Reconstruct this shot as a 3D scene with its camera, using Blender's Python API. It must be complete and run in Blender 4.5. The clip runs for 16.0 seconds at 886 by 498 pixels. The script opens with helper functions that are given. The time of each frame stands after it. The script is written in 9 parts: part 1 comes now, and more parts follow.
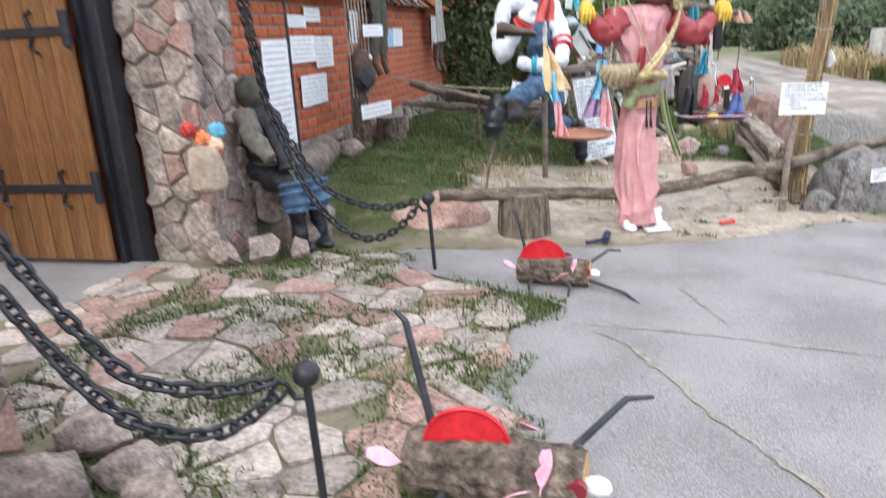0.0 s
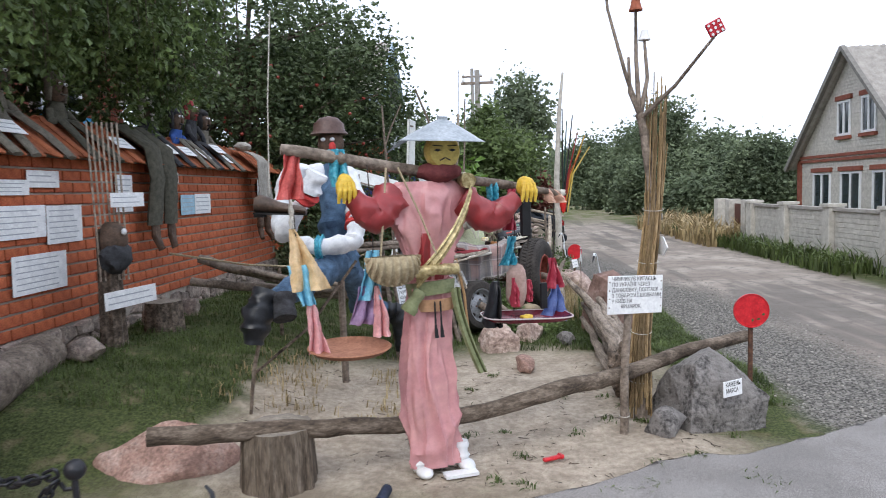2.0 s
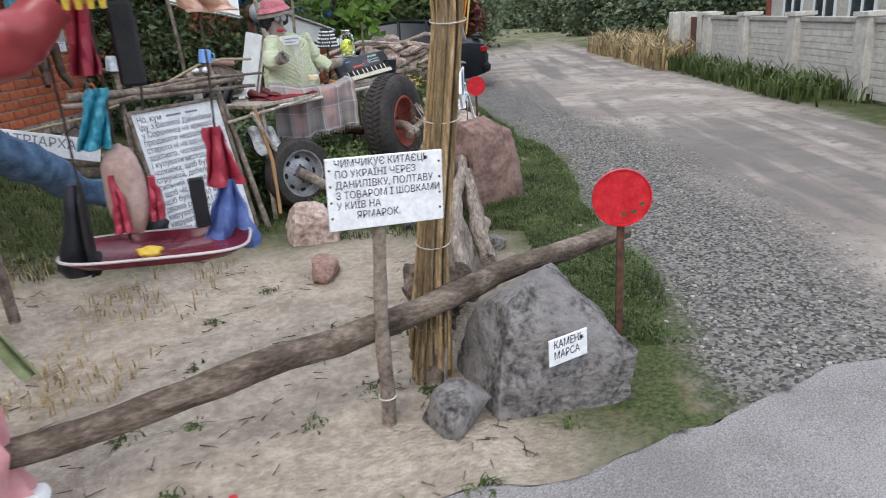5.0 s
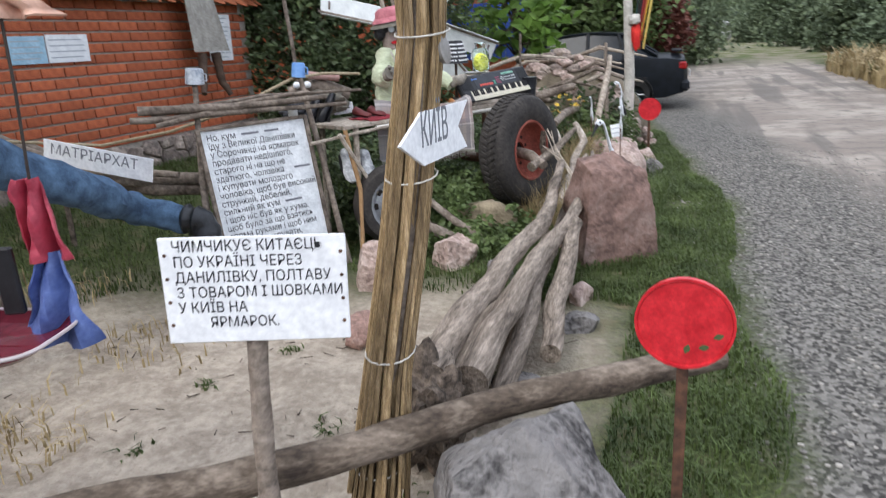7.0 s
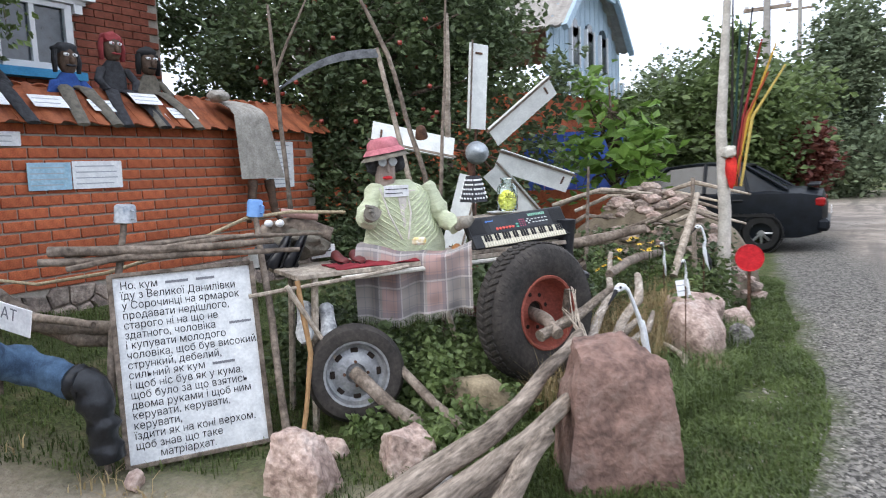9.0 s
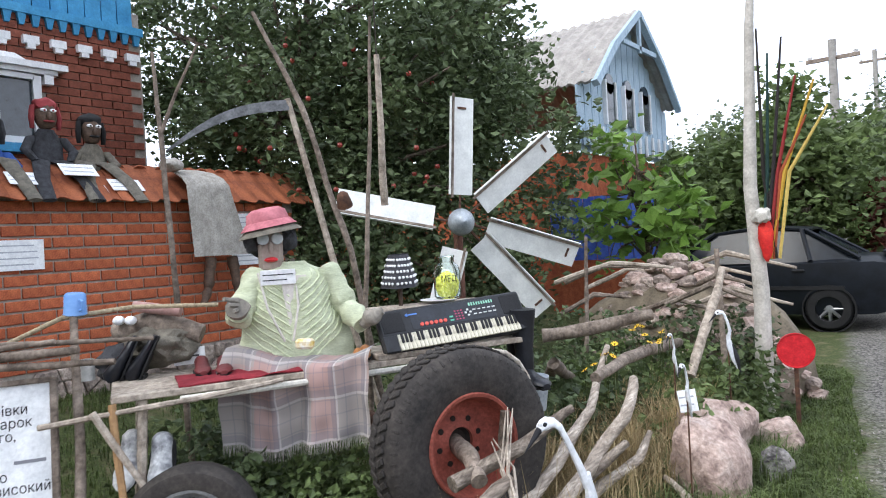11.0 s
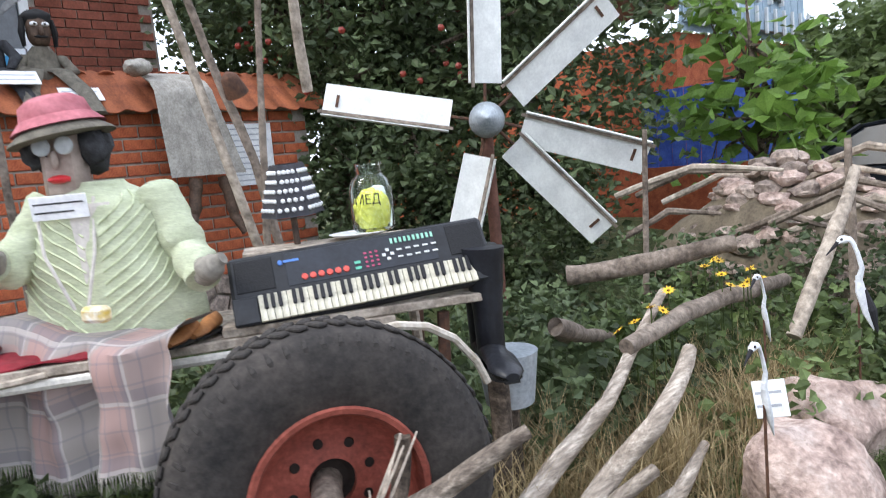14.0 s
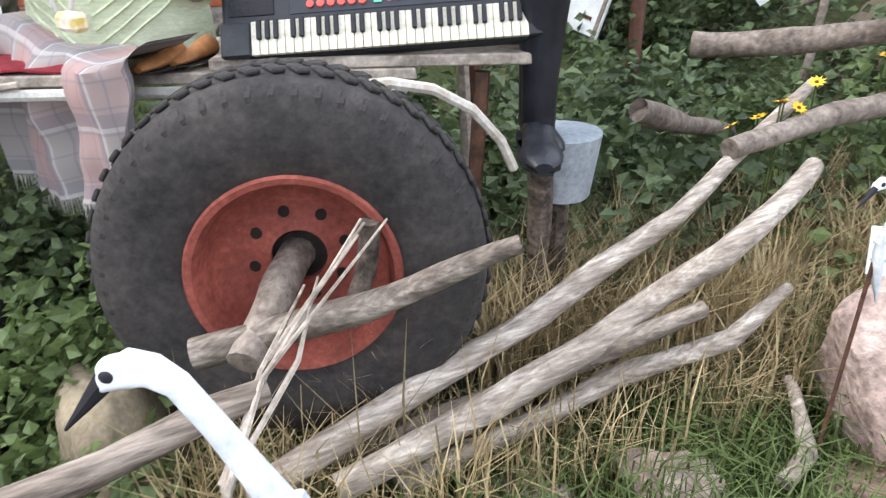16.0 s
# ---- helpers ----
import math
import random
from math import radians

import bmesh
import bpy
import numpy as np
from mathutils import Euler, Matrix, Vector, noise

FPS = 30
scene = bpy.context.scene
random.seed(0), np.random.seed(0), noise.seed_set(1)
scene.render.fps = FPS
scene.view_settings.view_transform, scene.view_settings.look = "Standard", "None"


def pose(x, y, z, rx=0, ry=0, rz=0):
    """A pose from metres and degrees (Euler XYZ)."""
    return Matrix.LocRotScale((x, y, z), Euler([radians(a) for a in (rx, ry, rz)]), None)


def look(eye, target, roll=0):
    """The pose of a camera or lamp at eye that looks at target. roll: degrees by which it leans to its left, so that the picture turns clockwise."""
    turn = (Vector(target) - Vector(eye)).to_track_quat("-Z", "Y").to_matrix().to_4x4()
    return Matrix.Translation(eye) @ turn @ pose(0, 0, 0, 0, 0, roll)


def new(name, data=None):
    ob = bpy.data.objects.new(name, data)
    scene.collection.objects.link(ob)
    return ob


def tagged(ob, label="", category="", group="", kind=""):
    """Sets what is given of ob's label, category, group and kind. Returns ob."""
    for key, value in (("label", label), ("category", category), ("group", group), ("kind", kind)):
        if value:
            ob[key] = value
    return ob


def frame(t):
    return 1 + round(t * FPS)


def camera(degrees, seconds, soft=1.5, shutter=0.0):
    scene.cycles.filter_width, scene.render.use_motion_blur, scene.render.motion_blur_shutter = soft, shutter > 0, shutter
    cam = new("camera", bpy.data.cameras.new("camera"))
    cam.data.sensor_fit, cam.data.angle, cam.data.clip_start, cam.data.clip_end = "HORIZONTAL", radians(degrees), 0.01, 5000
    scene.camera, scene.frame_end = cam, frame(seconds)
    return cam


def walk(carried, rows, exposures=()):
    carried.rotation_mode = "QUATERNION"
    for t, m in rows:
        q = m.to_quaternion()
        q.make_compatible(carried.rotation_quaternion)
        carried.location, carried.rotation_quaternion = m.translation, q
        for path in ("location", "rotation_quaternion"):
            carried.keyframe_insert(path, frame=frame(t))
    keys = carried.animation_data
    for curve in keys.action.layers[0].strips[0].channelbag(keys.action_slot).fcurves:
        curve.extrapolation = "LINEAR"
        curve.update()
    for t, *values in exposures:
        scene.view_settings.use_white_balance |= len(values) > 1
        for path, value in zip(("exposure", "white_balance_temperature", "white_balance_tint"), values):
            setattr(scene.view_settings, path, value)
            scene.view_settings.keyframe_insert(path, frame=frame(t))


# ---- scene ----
cam = camera(65.7, 16.0, soft=1.0, shutter=0.35)
PATH = [
    (0, (0.313, -1.421, 1.588), (-0.136, 0.437, 0.998), -3.0),
    (0.5, (0.465, -1.015, 1.524), (0.082, 0.771, 0.709), -4.6),
    (1, (0.587, -0.509, 1.646), (0.297, 1.375, 1.040), -2.2),
    (1.5, (0.765, -0.120, 1.694), (0.618, 1.860, 1.456), -1.4),
    (2, (0.952, 0.245, 1.682), (0.818, 2.233, 1.513), -1.8),
    (2.5, (1.088, 0.692, 1.604), (0.976, 2.674, 1.363), -2.8),
    (3, (1.252, 1.085, 1.598), (1.164, 3.040, 1.184), -1.1),
    (3.5, (1.509, 1.429, 1.564), (1.335, 3.354, 1.051), -3.2),
    (4.1, (1.800, 1.856, 1.535), (1.731, 3.778, 0.986), -4.4),
    (6.4, (2.631, 3.316, 1.467), (2.414, 5.145, 0.688), 0.3),
    (6.5, (2.652, 3.358, 1.460), (2.367, 5.189, 0.708), 0.2),
    (6.7, (2.714, 3.452, 1.469), (2.266, 5.280, 0.793), -1.8),
    (7, (2.834, 3.590, 1.474), (2.179, 5.389, 0.895), -3.5),
    (7.5, (2.981, 3.911, 1.426), (2.247, 5.701, 0.921), -3.3),
    (8, (3.109, 4.328, 1.465), (2.284, 6.064, 0.913), -1.3),
    (8.5, (3.280, 4.694, 1.503), (2.338, 6.407, 1.079), -1.5),
    (9, (3.387, 5.054, 1.513), (2.332, 6.738, 1.288), -2.4),
    (9.5, (3.384, 5.466, 1.485), (2.166, 7.029, 1.214), -2.7),
    (10, (3.468, 5.827, 1.498), (2.275, 7.420, 1.302), -2.6),
    (10.2, (3.505, 5.977, 1.536), (2.334, 7.593, 1.405), -2.9),
    (12.3, (3.283, 7.249, 1.505), (1.919, 8.709, 1.586), -4.5),
    (12.5, (3.219, 7.357, 1.501), (1.829, 8.793, 1.587), -4.2),
    (13, (3.121, 7.670, 1.445), (1.648, 9.017, 1.322), -5.0),
    (13.5, (3.110, 7.904, 1.444), (1.656, 9.263, 1.241), -5.2),
    (14, (3.126, 8.168, 1.412), (1.641, 9.485, 1.170), -5.6),
    (14.5, (3.025, 8.433, 1.352), (1.505, 9.664, 0.934), -5.0),
    (15, (2.943, 8.661, 1.332), (1.393, 9.747, 0.685), -3.1),
    (15.5, (2.970, 8.718, 1.330), (1.406, 9.672, 0.527), -1.8),
    (16, (3.001, 8.735, 1.333), (1.410, 9.537, 0.425), -1.4),
]
walk(cam, [(t, look(eye, target, roll)) for t, eye, target, roll in PATH], [(0, 0.62), (1.2, 0.26), (2, 0.0), (4, 0.02), (7, 0.14), (9, 0.32), (10, 0.34), (12.5, 0.44), (14, 0.52), (16, 0.8)])

# ---- world and light: bright overcast afternoon ----
SUN_EL, SUN_AZ = 48.0, 200.0
world = bpy.data.worlds.new("overcast")
scene.world = world
world.use_nodes = True
wn, wl = world.node_tree.nodes, world.node_tree.links
sky = wn.new("ShaderNodeTexSky")
sky.sky_type, sky.sun_disc, sky.sun_elevation, sky.sun_rotation = "NISHITA", False, radians(SUN_EL), radians(SUN_AZ)
sky.air_density, sky.dust_density = 1.0, 4.0
veil = wn.new("ShaderNodeMix")
veil.data_type = "RGBA"
veil.inputs["Factor"].default_value = 0.88
veil.inputs["B"].default_value = (9.0, 9.75, 11.5, 1)
wl.new(sky.outputs[0], veil.inputs["A"])
wl.new(veil.outputs["Result"], wn["Background"].inputs["Color"])
wn["Background"].inputs["Strength"].default_value = 0.155
sun = new("sun", bpy.data.lights.new("sun", "SUN"))
sun.data.energy, sun.data.angle, sun.data.color = 1.2, radians(25), (1.0, 0.98, 0.94)
sun.rotation_euler = (radians(90 - SUN_EL), 0, radians(180 - SUN_AZ))
scene.view_settings.exposure = 0.0


# ---- materials ----
def srgb(h):
    return [((int(h[i:i + 2], 16) / 255 + 0.055) / 1.055) ** 2.4 if int(h[i:i + 2], 16) > 10 else int(h[i:i + 2], 16) / 255 / 12.92 for i in (0, 2, 4)] + [1]


MATS = {}


def mat(name, ca, cb, scale=8.0, rough=0.8, bump=0.3, fine=60.0, metal=0.0, rand=0.0, cc=None, spec=0.4, island=False, stretch=(1, 1, 1), bdist=0.01, coat=0.0, trans=0.0, fw=0.45, grit=0.09, gs=5.0):
    """Two or three colours mixed at two scales, with relief; rand varies the value from piece to piece."""
    if name in MATS:
        return MATS[name]
    m = bpy.data.materials.new(name)
    m.use_nodes = True
    N, L = m.node_tree.nodes, m.node_tree.links
    bs = N["Principled BSDF"]
    tc = N.new("ShaderNodeTexCoord")
    mp = N.new("ShaderNodeMapping")
    mp.inputs["Scale"].default_value = stretch
    L.new(tc.outputs["Object"], mp.inputs["Vector"])
    n1 = N.new("ShaderNodeTexNoise")
    n1.inputs["Scale"].default_value, n1.inputs["Detail"].default_value = scale, 6
    n2 = N.new("ShaderNodeTexNoise")
    n2.inputs["Scale"].default_value, n2.inputs["Detail"].default_value = fine, 4
    for n in (n1, n2):
        L.new(mp.outputs[0], n.inputs["Vector"])
    add = N.new("ShaderNodeMath")
    add.operation, add.inputs[1].default_value = "MULTIPLY_ADD", fw
    L.new(n2.outputs[0], add.inputs[0])
    L.new(n1.outputs[0], add.inputs[2])
    ramp = N.new("ShaderNodeValToRGB")
    e = ramp.color_ramp.elements
    e[0].position, e[0].color, e[1].position, e[1].color = 0.27 + fw / 2, (*ca[:3], 1), 0.72 + fw / 2, (*cb[:3], 1)
    if cc:
        k = e.new(0.495 + fw / 2)
        k.color = (*cc[:3], 1)
    L.new(add.outputs[0], ramp.inputs[0])
    col = ramp.outputs[0]
    if rand:
        hs = N.new("ShaderNodeHueSaturation")
        src = N.new("ShaderNodeNewGeometry" if island else "ShaderNodeObjectInfo")
        mr = N.new("ShaderNodeMapRange")
        mr.inputs["To Min"].default_value, mr.inputs["To Max"].default_value = 1 - rand, 1 + rand
        L.new(src.outputs["Random Per Island" if island else "Random"], mr.inputs["Value"])
        L.new(mr.outputs[0], hs.inputs["Value"])
        L.new(col, hs.inputs["Color"])
        col = hs.outputs[0]
    if bump and grit:
        n3 = N.new("ShaderNodeTexNoise")
        n3.inputs["Scale"].default_value, n3.inputs["Detail"].default_value, n3.inputs["Roughness"].default_value = scale * gs, 5, 0.7
        L.new(mp.outputs[0], n3.inputs["Vector"])
        g3 = N.new("ShaderNodeMapRange")
        g3.inputs["From Min"].default_value, g3.inputs["From Max"].default_value = 0.3, 0.7
        g3.inputs["To Min"].default_value, g3.inputs["To Max"].default_value = 1 - 2 * grit, 1 + 2 * grit
        L.new(n3.outputs[0], g3.inputs["Value"])
        gm = N.new("ShaderNodeVectorMath")
        gm.operation = "SCALE"
        L.new(col, gm.inputs[0])
        L.new(g3.outputs[0], gm.inputs["Scale"])
        col = gm.outputs[0]
    L.new(col, bs.inputs["Base Color"])
    bs.inputs["Roughness"].default_value, bs.inputs["Metallic"].default_value = rough, metal
    bs.inputs["Specular IOR Level"].default_value = spec
    bs.inputs["Coat Weight"].default_value = coat
    if bump:
        b = N.new("ShaderNodeBump")
        b.inputs["Strength"].default_value, b.inputs["Distance"].default_value = bump, bdist
        L.new(add.outputs[0], b.inputs["Height"])
        L.new(b.outputs[0], bs.inputs["Normal"])
    if trans:
        bs.inputs["Subsurface Weight"].default_value = 0
        tr = N.new("ShaderNodeBsdfTranslucent")
        L.new(col, tr.inputs["Color"])
        mx = N.new("ShaderNodeMixShader")
        mx.inputs[0].default_value = trans
        L.new(bs.outputs[0], mx.inputs[1])
        L.new(tr.outputs[0], mx.inputs[2])
        L.new(mx.outputs[0], N["Material Output"].inputs[0])
    MATS[name] = m
    return m


def M(name, hexa, hexb=None, **k):
    return mat(name, srgb(hexa), srgb(hexb or hexa), **k)


BRICK = M("red_brick", "964930", "c06c47", scale=14, grit=0.18, rough=0.9, bump=0.5, fine=120, rand=0.16)
MORTAR = M("mortar", "877f75", "a8a096", scale=10, rough=0.95, bump=0.5)
STONE = M("field_stone", "6f6660", "b3a598", scale=6, rough=0.9, bump=0.8, rand=0.28, cc=srgb("93847a"), bdist=0.02, grit=0.24, gs=4)
PAVER = M("paving_stone_rock", "71695f", "ada093", scale=6, rough=0.9, bump=0.8, rand=0.24, grit=0.22, gs=6, cc=srgb("aa9c90"), bdist=0.02)
PINKSTONE = M("pink_granite", "836a61", "ac958a", scale=6, rough=0.88, bump=0.7, cc=srgb("98796d"), rand=0.14, bdist=0.02, grit=0.24, gs=6)
GREYROCK = M("grey_granite", "373433", "797572", scale=5, rough=0.85, bump=1.0, grit=0.16, gs=4, cc=srgb("7e7a77"), bdist=0.03, fine=40)
REDROCK = M("reddish_quartzite", "54433d", "8f7b72", scale=4, rough=0.85, bump=1.0, grit=0.13, gs=4, cc=srgb("84695f"), bdist=0.03, fine=30)
PALEROCK = M("pale_pink_granite", "857068", "cbbab0", scale=7, rough=0.85, bump=0.9, grit=0.15, gs=4, cc=srgb("b39d92"), bdist=0.03, fine=40)
TILE = M("clay_tile", "7d4631", "a8623f", scale=6, rough=0.85, bump=0.4, rand=0.12)
BLACKIRON = M("black_painted_iron", "15161a", "2a2b30", scale=30, rough=0.42, bump=0.25, spec=0.5)
RUSTIRON = M("rusty_iron", "3a2a22", "6b4a38", scale=25, rough=0.8, bump=0.4)
OAK = M("varnished_planks", "5f3f22", "7f5b37", scale=3, rough=0.5, bump=0.25, stretch=(9, 9, 0.7), rand=0.12, cc=srgb("704c2c"), grit=0.2)
DRYWOOD = M("weathered_wood", "4e443b", "93877b", scale=6, rough=0.9, bump=0.9, grit=0.26, fine=40, cc=srgb("7a6e63"), rand=0.15, bdist=0.015)
PALEWOOD = M("bleached_wood", "7a6e61", "bdb1a2", scale=6, rough=0.9, bump=0.8, grit=0.24, fine=40, cc=srgb("a89c8e"), rand=0.12, bdist=0.012)
BARK = M("bark", "352d26", "7d6f62", scale=12, grit=0.4, gs=3, rough=0.95, bump=1.0, fine=40, bdist=0.02)
WHITE = M("white_painted_board", "dcdddf", "f6f7f7", scale=12, rough=0.7, bump=0.1, grit=0.03)
INK = M("black_ink", "1a1a1e", "2a2a2e", rough=0.7, bump=0)
GREYINK = M("grey_pencil", "6e7076", "7e8086", rough=0.8, bump=0)
CONCRETE = M("old_asphalt_concrete", "7b7875", "94908d", scale=1.6, rough=0.92, bump=0.8, fine=130, fw=0.9, cc=srgb("888481"), bdist=0.012, grit=0.3, gs=95)


# ---- mesh building ----
class Mesh:
    def __init__(self):
        self.v, self.f, self.m = [], [], []

    def add(self, verts, faces, m=0):
        o = len(self.v)
        self.v += [tuple(p) for p in verts]
        self.f += [tuple(i + o for i in q) for q in faces]
        self.m += [m] * len(faces)
        return self

    def box(self, c, s, rot=None, m=0, taper=1.0, bev=0.0):
        x, y, z = s[0] / 2, s[1] / 2, s[2] / 2
        r = rot or Matrix.Identity(3)
        c = Vector(c)
        if bev <= 0:
            P = [(-x, -y, -z), (x, -y, -z), (x, y, -z), (-x, y, -z), (-x * taper, -y * taper, z), (x * taper, -y * taper, z), (x * taper, y * taper, z), (-x * taper, y * taper, z)]
            return self.add([c + r @ Vector(p) for p in P], [(3, 2, 1, 0), (4, 5, 6, 7), (0, 1, 5, 4), (1, 2, 6, 5), (2, 3, 7, 6), (3, 0, 4, 7)], m)
        b = min(bev, x * 0.9, y * 0.9, z * 0.9)
        P = []
        for sx, sy, sz in [(a, d, e) for a in (-1, 1) for d in (-1, 1) for e in (-1, 1)]:
            P += [(sx * x, sy * (y - b), sz * (z - b)), (sx * (x - b), sy * y, sz * (z - b)), (sx * (x - b), sy * (y - b), sz * z)]
        bm = bmesh.new()
        for p in P:
            bm.verts.new(c + r @ Vector(p))
        bmesh.ops.convex_hull(bm, input=bm.verts)
        bm.verts.index_update()
        self.add([q.co for q in bm.verts], [[q.index for q in f.verts] for f in bm.faces], m)
        bm.free()
        return self

    def tube(self, pts, rad, n=8, m=0, caps=True, flat=1.0):
        pts = [Vector(p) for p in pts]
        rad = [rad] * len(pts) if isinstance(rad, (int, float)) else rad
        V, Fc, up = [], [], None
        for i, p in enumerate(pts):
            d = (pts[min(i + 1, len(pts) - 1)] - pts[max(i - 1, 0)]).normalized()
            if up is None:
                up = d.orthogonal().normalized()
            up = (up - d * up.dot(d)).normalized()
            s = d.cross(up)
            for k in range(n):
                a = 2 * math.pi * k / n
                V.append(p + (up * math.cos(a) + s * math.sin(a) * flat) * rad[i])
        for i in range(len(pts) - 1):
            for k in range(n):
                Fc.append((i * n + k, i * n + (k + 1) % n, (i + 1) * n + (k + 1) % n, (i + 1) * n + k))
        if caps:
            Fc += [tuple(range(n))[::-1], tuple(range((len(pts) - 1) * n, len(pts) * n))]
        return self.add(V, Fc, m)

    def lathe(self, prof, n=20, at=None, m=0, closed=False, caps=True):
        at = at or Matrix.Identity(4)
        V = [at @ Vector((r * math.cos(2 * math.pi * k / n), r * math.sin(2 * math.pi * k / n), z)) for r, z in prof for k in range(n)]
        Fc = []
        R = len(prof)
        for i in range(R if closed else R - 1):
            j = (i + 1) % R
            for k in range(n):
                Fc.append((i * n + k, i * n + (k + 1) % n, j * n + (k + 1) % n, j * n + k))
        if not closed and caps:
            if prof[0][0] > 1e-4:
                Fc.append(tuple(range(n))[::-1])
            if prof[-1][0] > 1e-4:
                Fc.append(tuple(range((R - 1) * n, R * n)))
        return self.add(V, Fc, m)

    def blob(self, c, s, seed=0, rough=0.25, n=3, m=0, rot=0.0, cuts=0, flat=None, squareness=0.0, freq=1.6):
        """A stone or a stuffed form: an icosphere pushed by noise, with plane cuts where it is broken."""
        bm = bmesh.new()
        bmesh.ops.create_icosphere(bm, subdivisions=n, radius=1)
        rng = random.Random(seed)
        planes = []
        for _ in range(cuts):
            d = Vector((rng.gauss(0, 1), rng.gauss(0, 1), rng.gauss(0, 0.8))).normalized()
            planes.append((d, rng.uniform(0.5, 0.8)))
        off = Vector((rng.uniform(0, 50), rng.uniform(0, 50), rng.uniform(0, 50)))
        q = Matrix.Rotation(radians(rot), 3, "Z")
        c = Vector(c)
        V = []
        for p in bm.verts:
            d = p.co.copy()
            if squareness:
                k = max(abs(d.x), abs(d.y), abs(d.z))
                d = d.lerp(d / k, squareness)
            for pn, h in planes:
                e = d.dot(pn) - h
                if e > 0:
                    d -= pn * e * 0.97
            d *= 1 + rough * noise.noise(d * freq + off) + rough * 0.35 * noise.noise(d * freq * 3.2 + off)
            if flat is not None and d.z < flat:
                d.z = flat
            V.append(c + q @ Vector((d.x * s[0], d.y * s[1], d.z * s[2])))
        bm.verts.index_update()
        self.add(V, [[a.index for a in f.verts] for f in bm.faces], m)
        bm.free()
        return self

    def sheet(self, fn, nu, nv, thick=0.0, m=0):
        V = [Vector(fn(i / nu, j / nv)) for j in range(nv + 1) for i in range(nu + 1)]
        Fc = [(j * (nu + 1) + i, j * (nu + 1) + i + 1, (j + 1) * (nu + 1) + i + 1, (j + 1) * (nu + 1) + i) for j in range(nv) for i in range(nu)]
        if thick:
            n = len(V)
            nor = [Vector() for _ in V]
            for q in Fc:
                e = (V[q[1]] - V[q[0]]).cross(V[q[3]] - V[q[0]])
                for i in q:
                    nor[i] += e
            V = V + [p - (k.normalized() if k.length > 1e-12 else Vector((0, 0, 1))) * thick for p, k in zip(V, nor)]
            rim = [j for j in range(nu)] + [j * (nu + 1) + nu for j in range(nv)] + [nv * (nu + 1) + i for i in range(nu, 0, -1)] + [j * (nu + 1) for j in range(nv, 0, -1)]
            Fc = Fc + [tuple(i + n for i in q[::-1]) for q in Fc] + [(rim[i], rim[i] + n, rim[(i + 1) % len(rim)] + n, rim[(i + 1) % len(rim)]) for i in range(len(rim))]
        return self.add(V, Fc, m)

    def prism(self, poly, fn, h, m=0, inset=0.0):
        """A flat piece: poly lies in a plane that fn(u, v, height) maps to the world; its upper edge is chamfered by inset."""
        n = len(poly)
        cx, cy = sum(p[0] for p in poly) / n, sum(p[1] for p in poly) / n
        ins = [(cx + (x - cx) * (1 - inset), cy + (y - cy) * (1 - inset)) for x, y in poly]
        V = [fn(x, y, 0) for x, y in poly] + [fn(x, y, h * 0.7) for x, y in poly] + [fn(x, y, h) for x, y in ins]
        Fc = [tuple(range(2 * n, 3 * n))]
        for r in (0, 1):
            Fc += [(r * n + k, r * n + (k + 1) % n, (r + 1) * n + (k + 1) % n, (r + 1) * n + k) for k in range(n)]
        return self.add(V, Fc, m)


WORLD = {}


def data(name, me, mats, smooth=False):
    d = bpy.data.meshes.new(name)
    d.from_pydata(me.v, [], me.f)
    for k in mats if isinstance(mats, (list, tuple)) else [mats]:
        d.materials.append(k)
    d.polygons.foreach_set("material_index", me.m)
    if smooth:
        d.polygons.foreach_set("use_smooth", [True] * len(d.polygons))
        if smooth != 2:
            d.set_sharp_from_angle(angle=radians(45))
    d.update()
    return d


def thing(name, at, label, category, group="", kind=""):
    """An Empty at the thing's base."""
    ob = new(name)
    ob.empty_display_size = 0.05
    ob.matrix_world = at if isinstance(at, Matrix) else Matrix.Translation(at)
    WORLD[ob.name] = ob.matrix_world.copy()
    return tagged(ob, label, category, group, kind)


def part(name, me, mats, parent, label="", smooth=False, local=False):
    """One mesh under a thing or a part; its vertices are given in the world, or in the thing's own space if local."""
    base = WORLD[parent.name]
    if not local:
        inv = base.inverted()
        me.v = [tuple(inv @ Vector(p)) for p in me.v]
    ob = new(name, data(name, me, mats, smooth))
    ob.parent = parent
    WORLD[ob.name] = base
    return tagged(ob, label)


def piece(name, d, parent, m):
    """An object of its own on shared mesh data, at the pose m in the world."""
    ob = new(name, d)
    ob.parent = parent
    ob.matrix_basis = WORLD[parent.name].inverted() @ m
    return ob


def solid(name, me, mats, label="", category="", group="", kind="", smooth=False):
    """A thing that is one mesh; its origin lies at its base."""
    xs = [p[0] for p in me.v]
    ys = [p[1] for p in me.v]
    b = Vector(((min(xs) + max(xs)) / 2, (min(ys) + max(ys)) / 2, min(p[2] for p in me.v)))
    me.v = [tuple(Vector(p) - b) for p in me.v]
    ob = new(name, data(name, me, mats, smooth))
    ob.location = b
    WORLD[ob.name] = Matrix.Translation(b)
    return tagged(ob, label, category, group, kind)


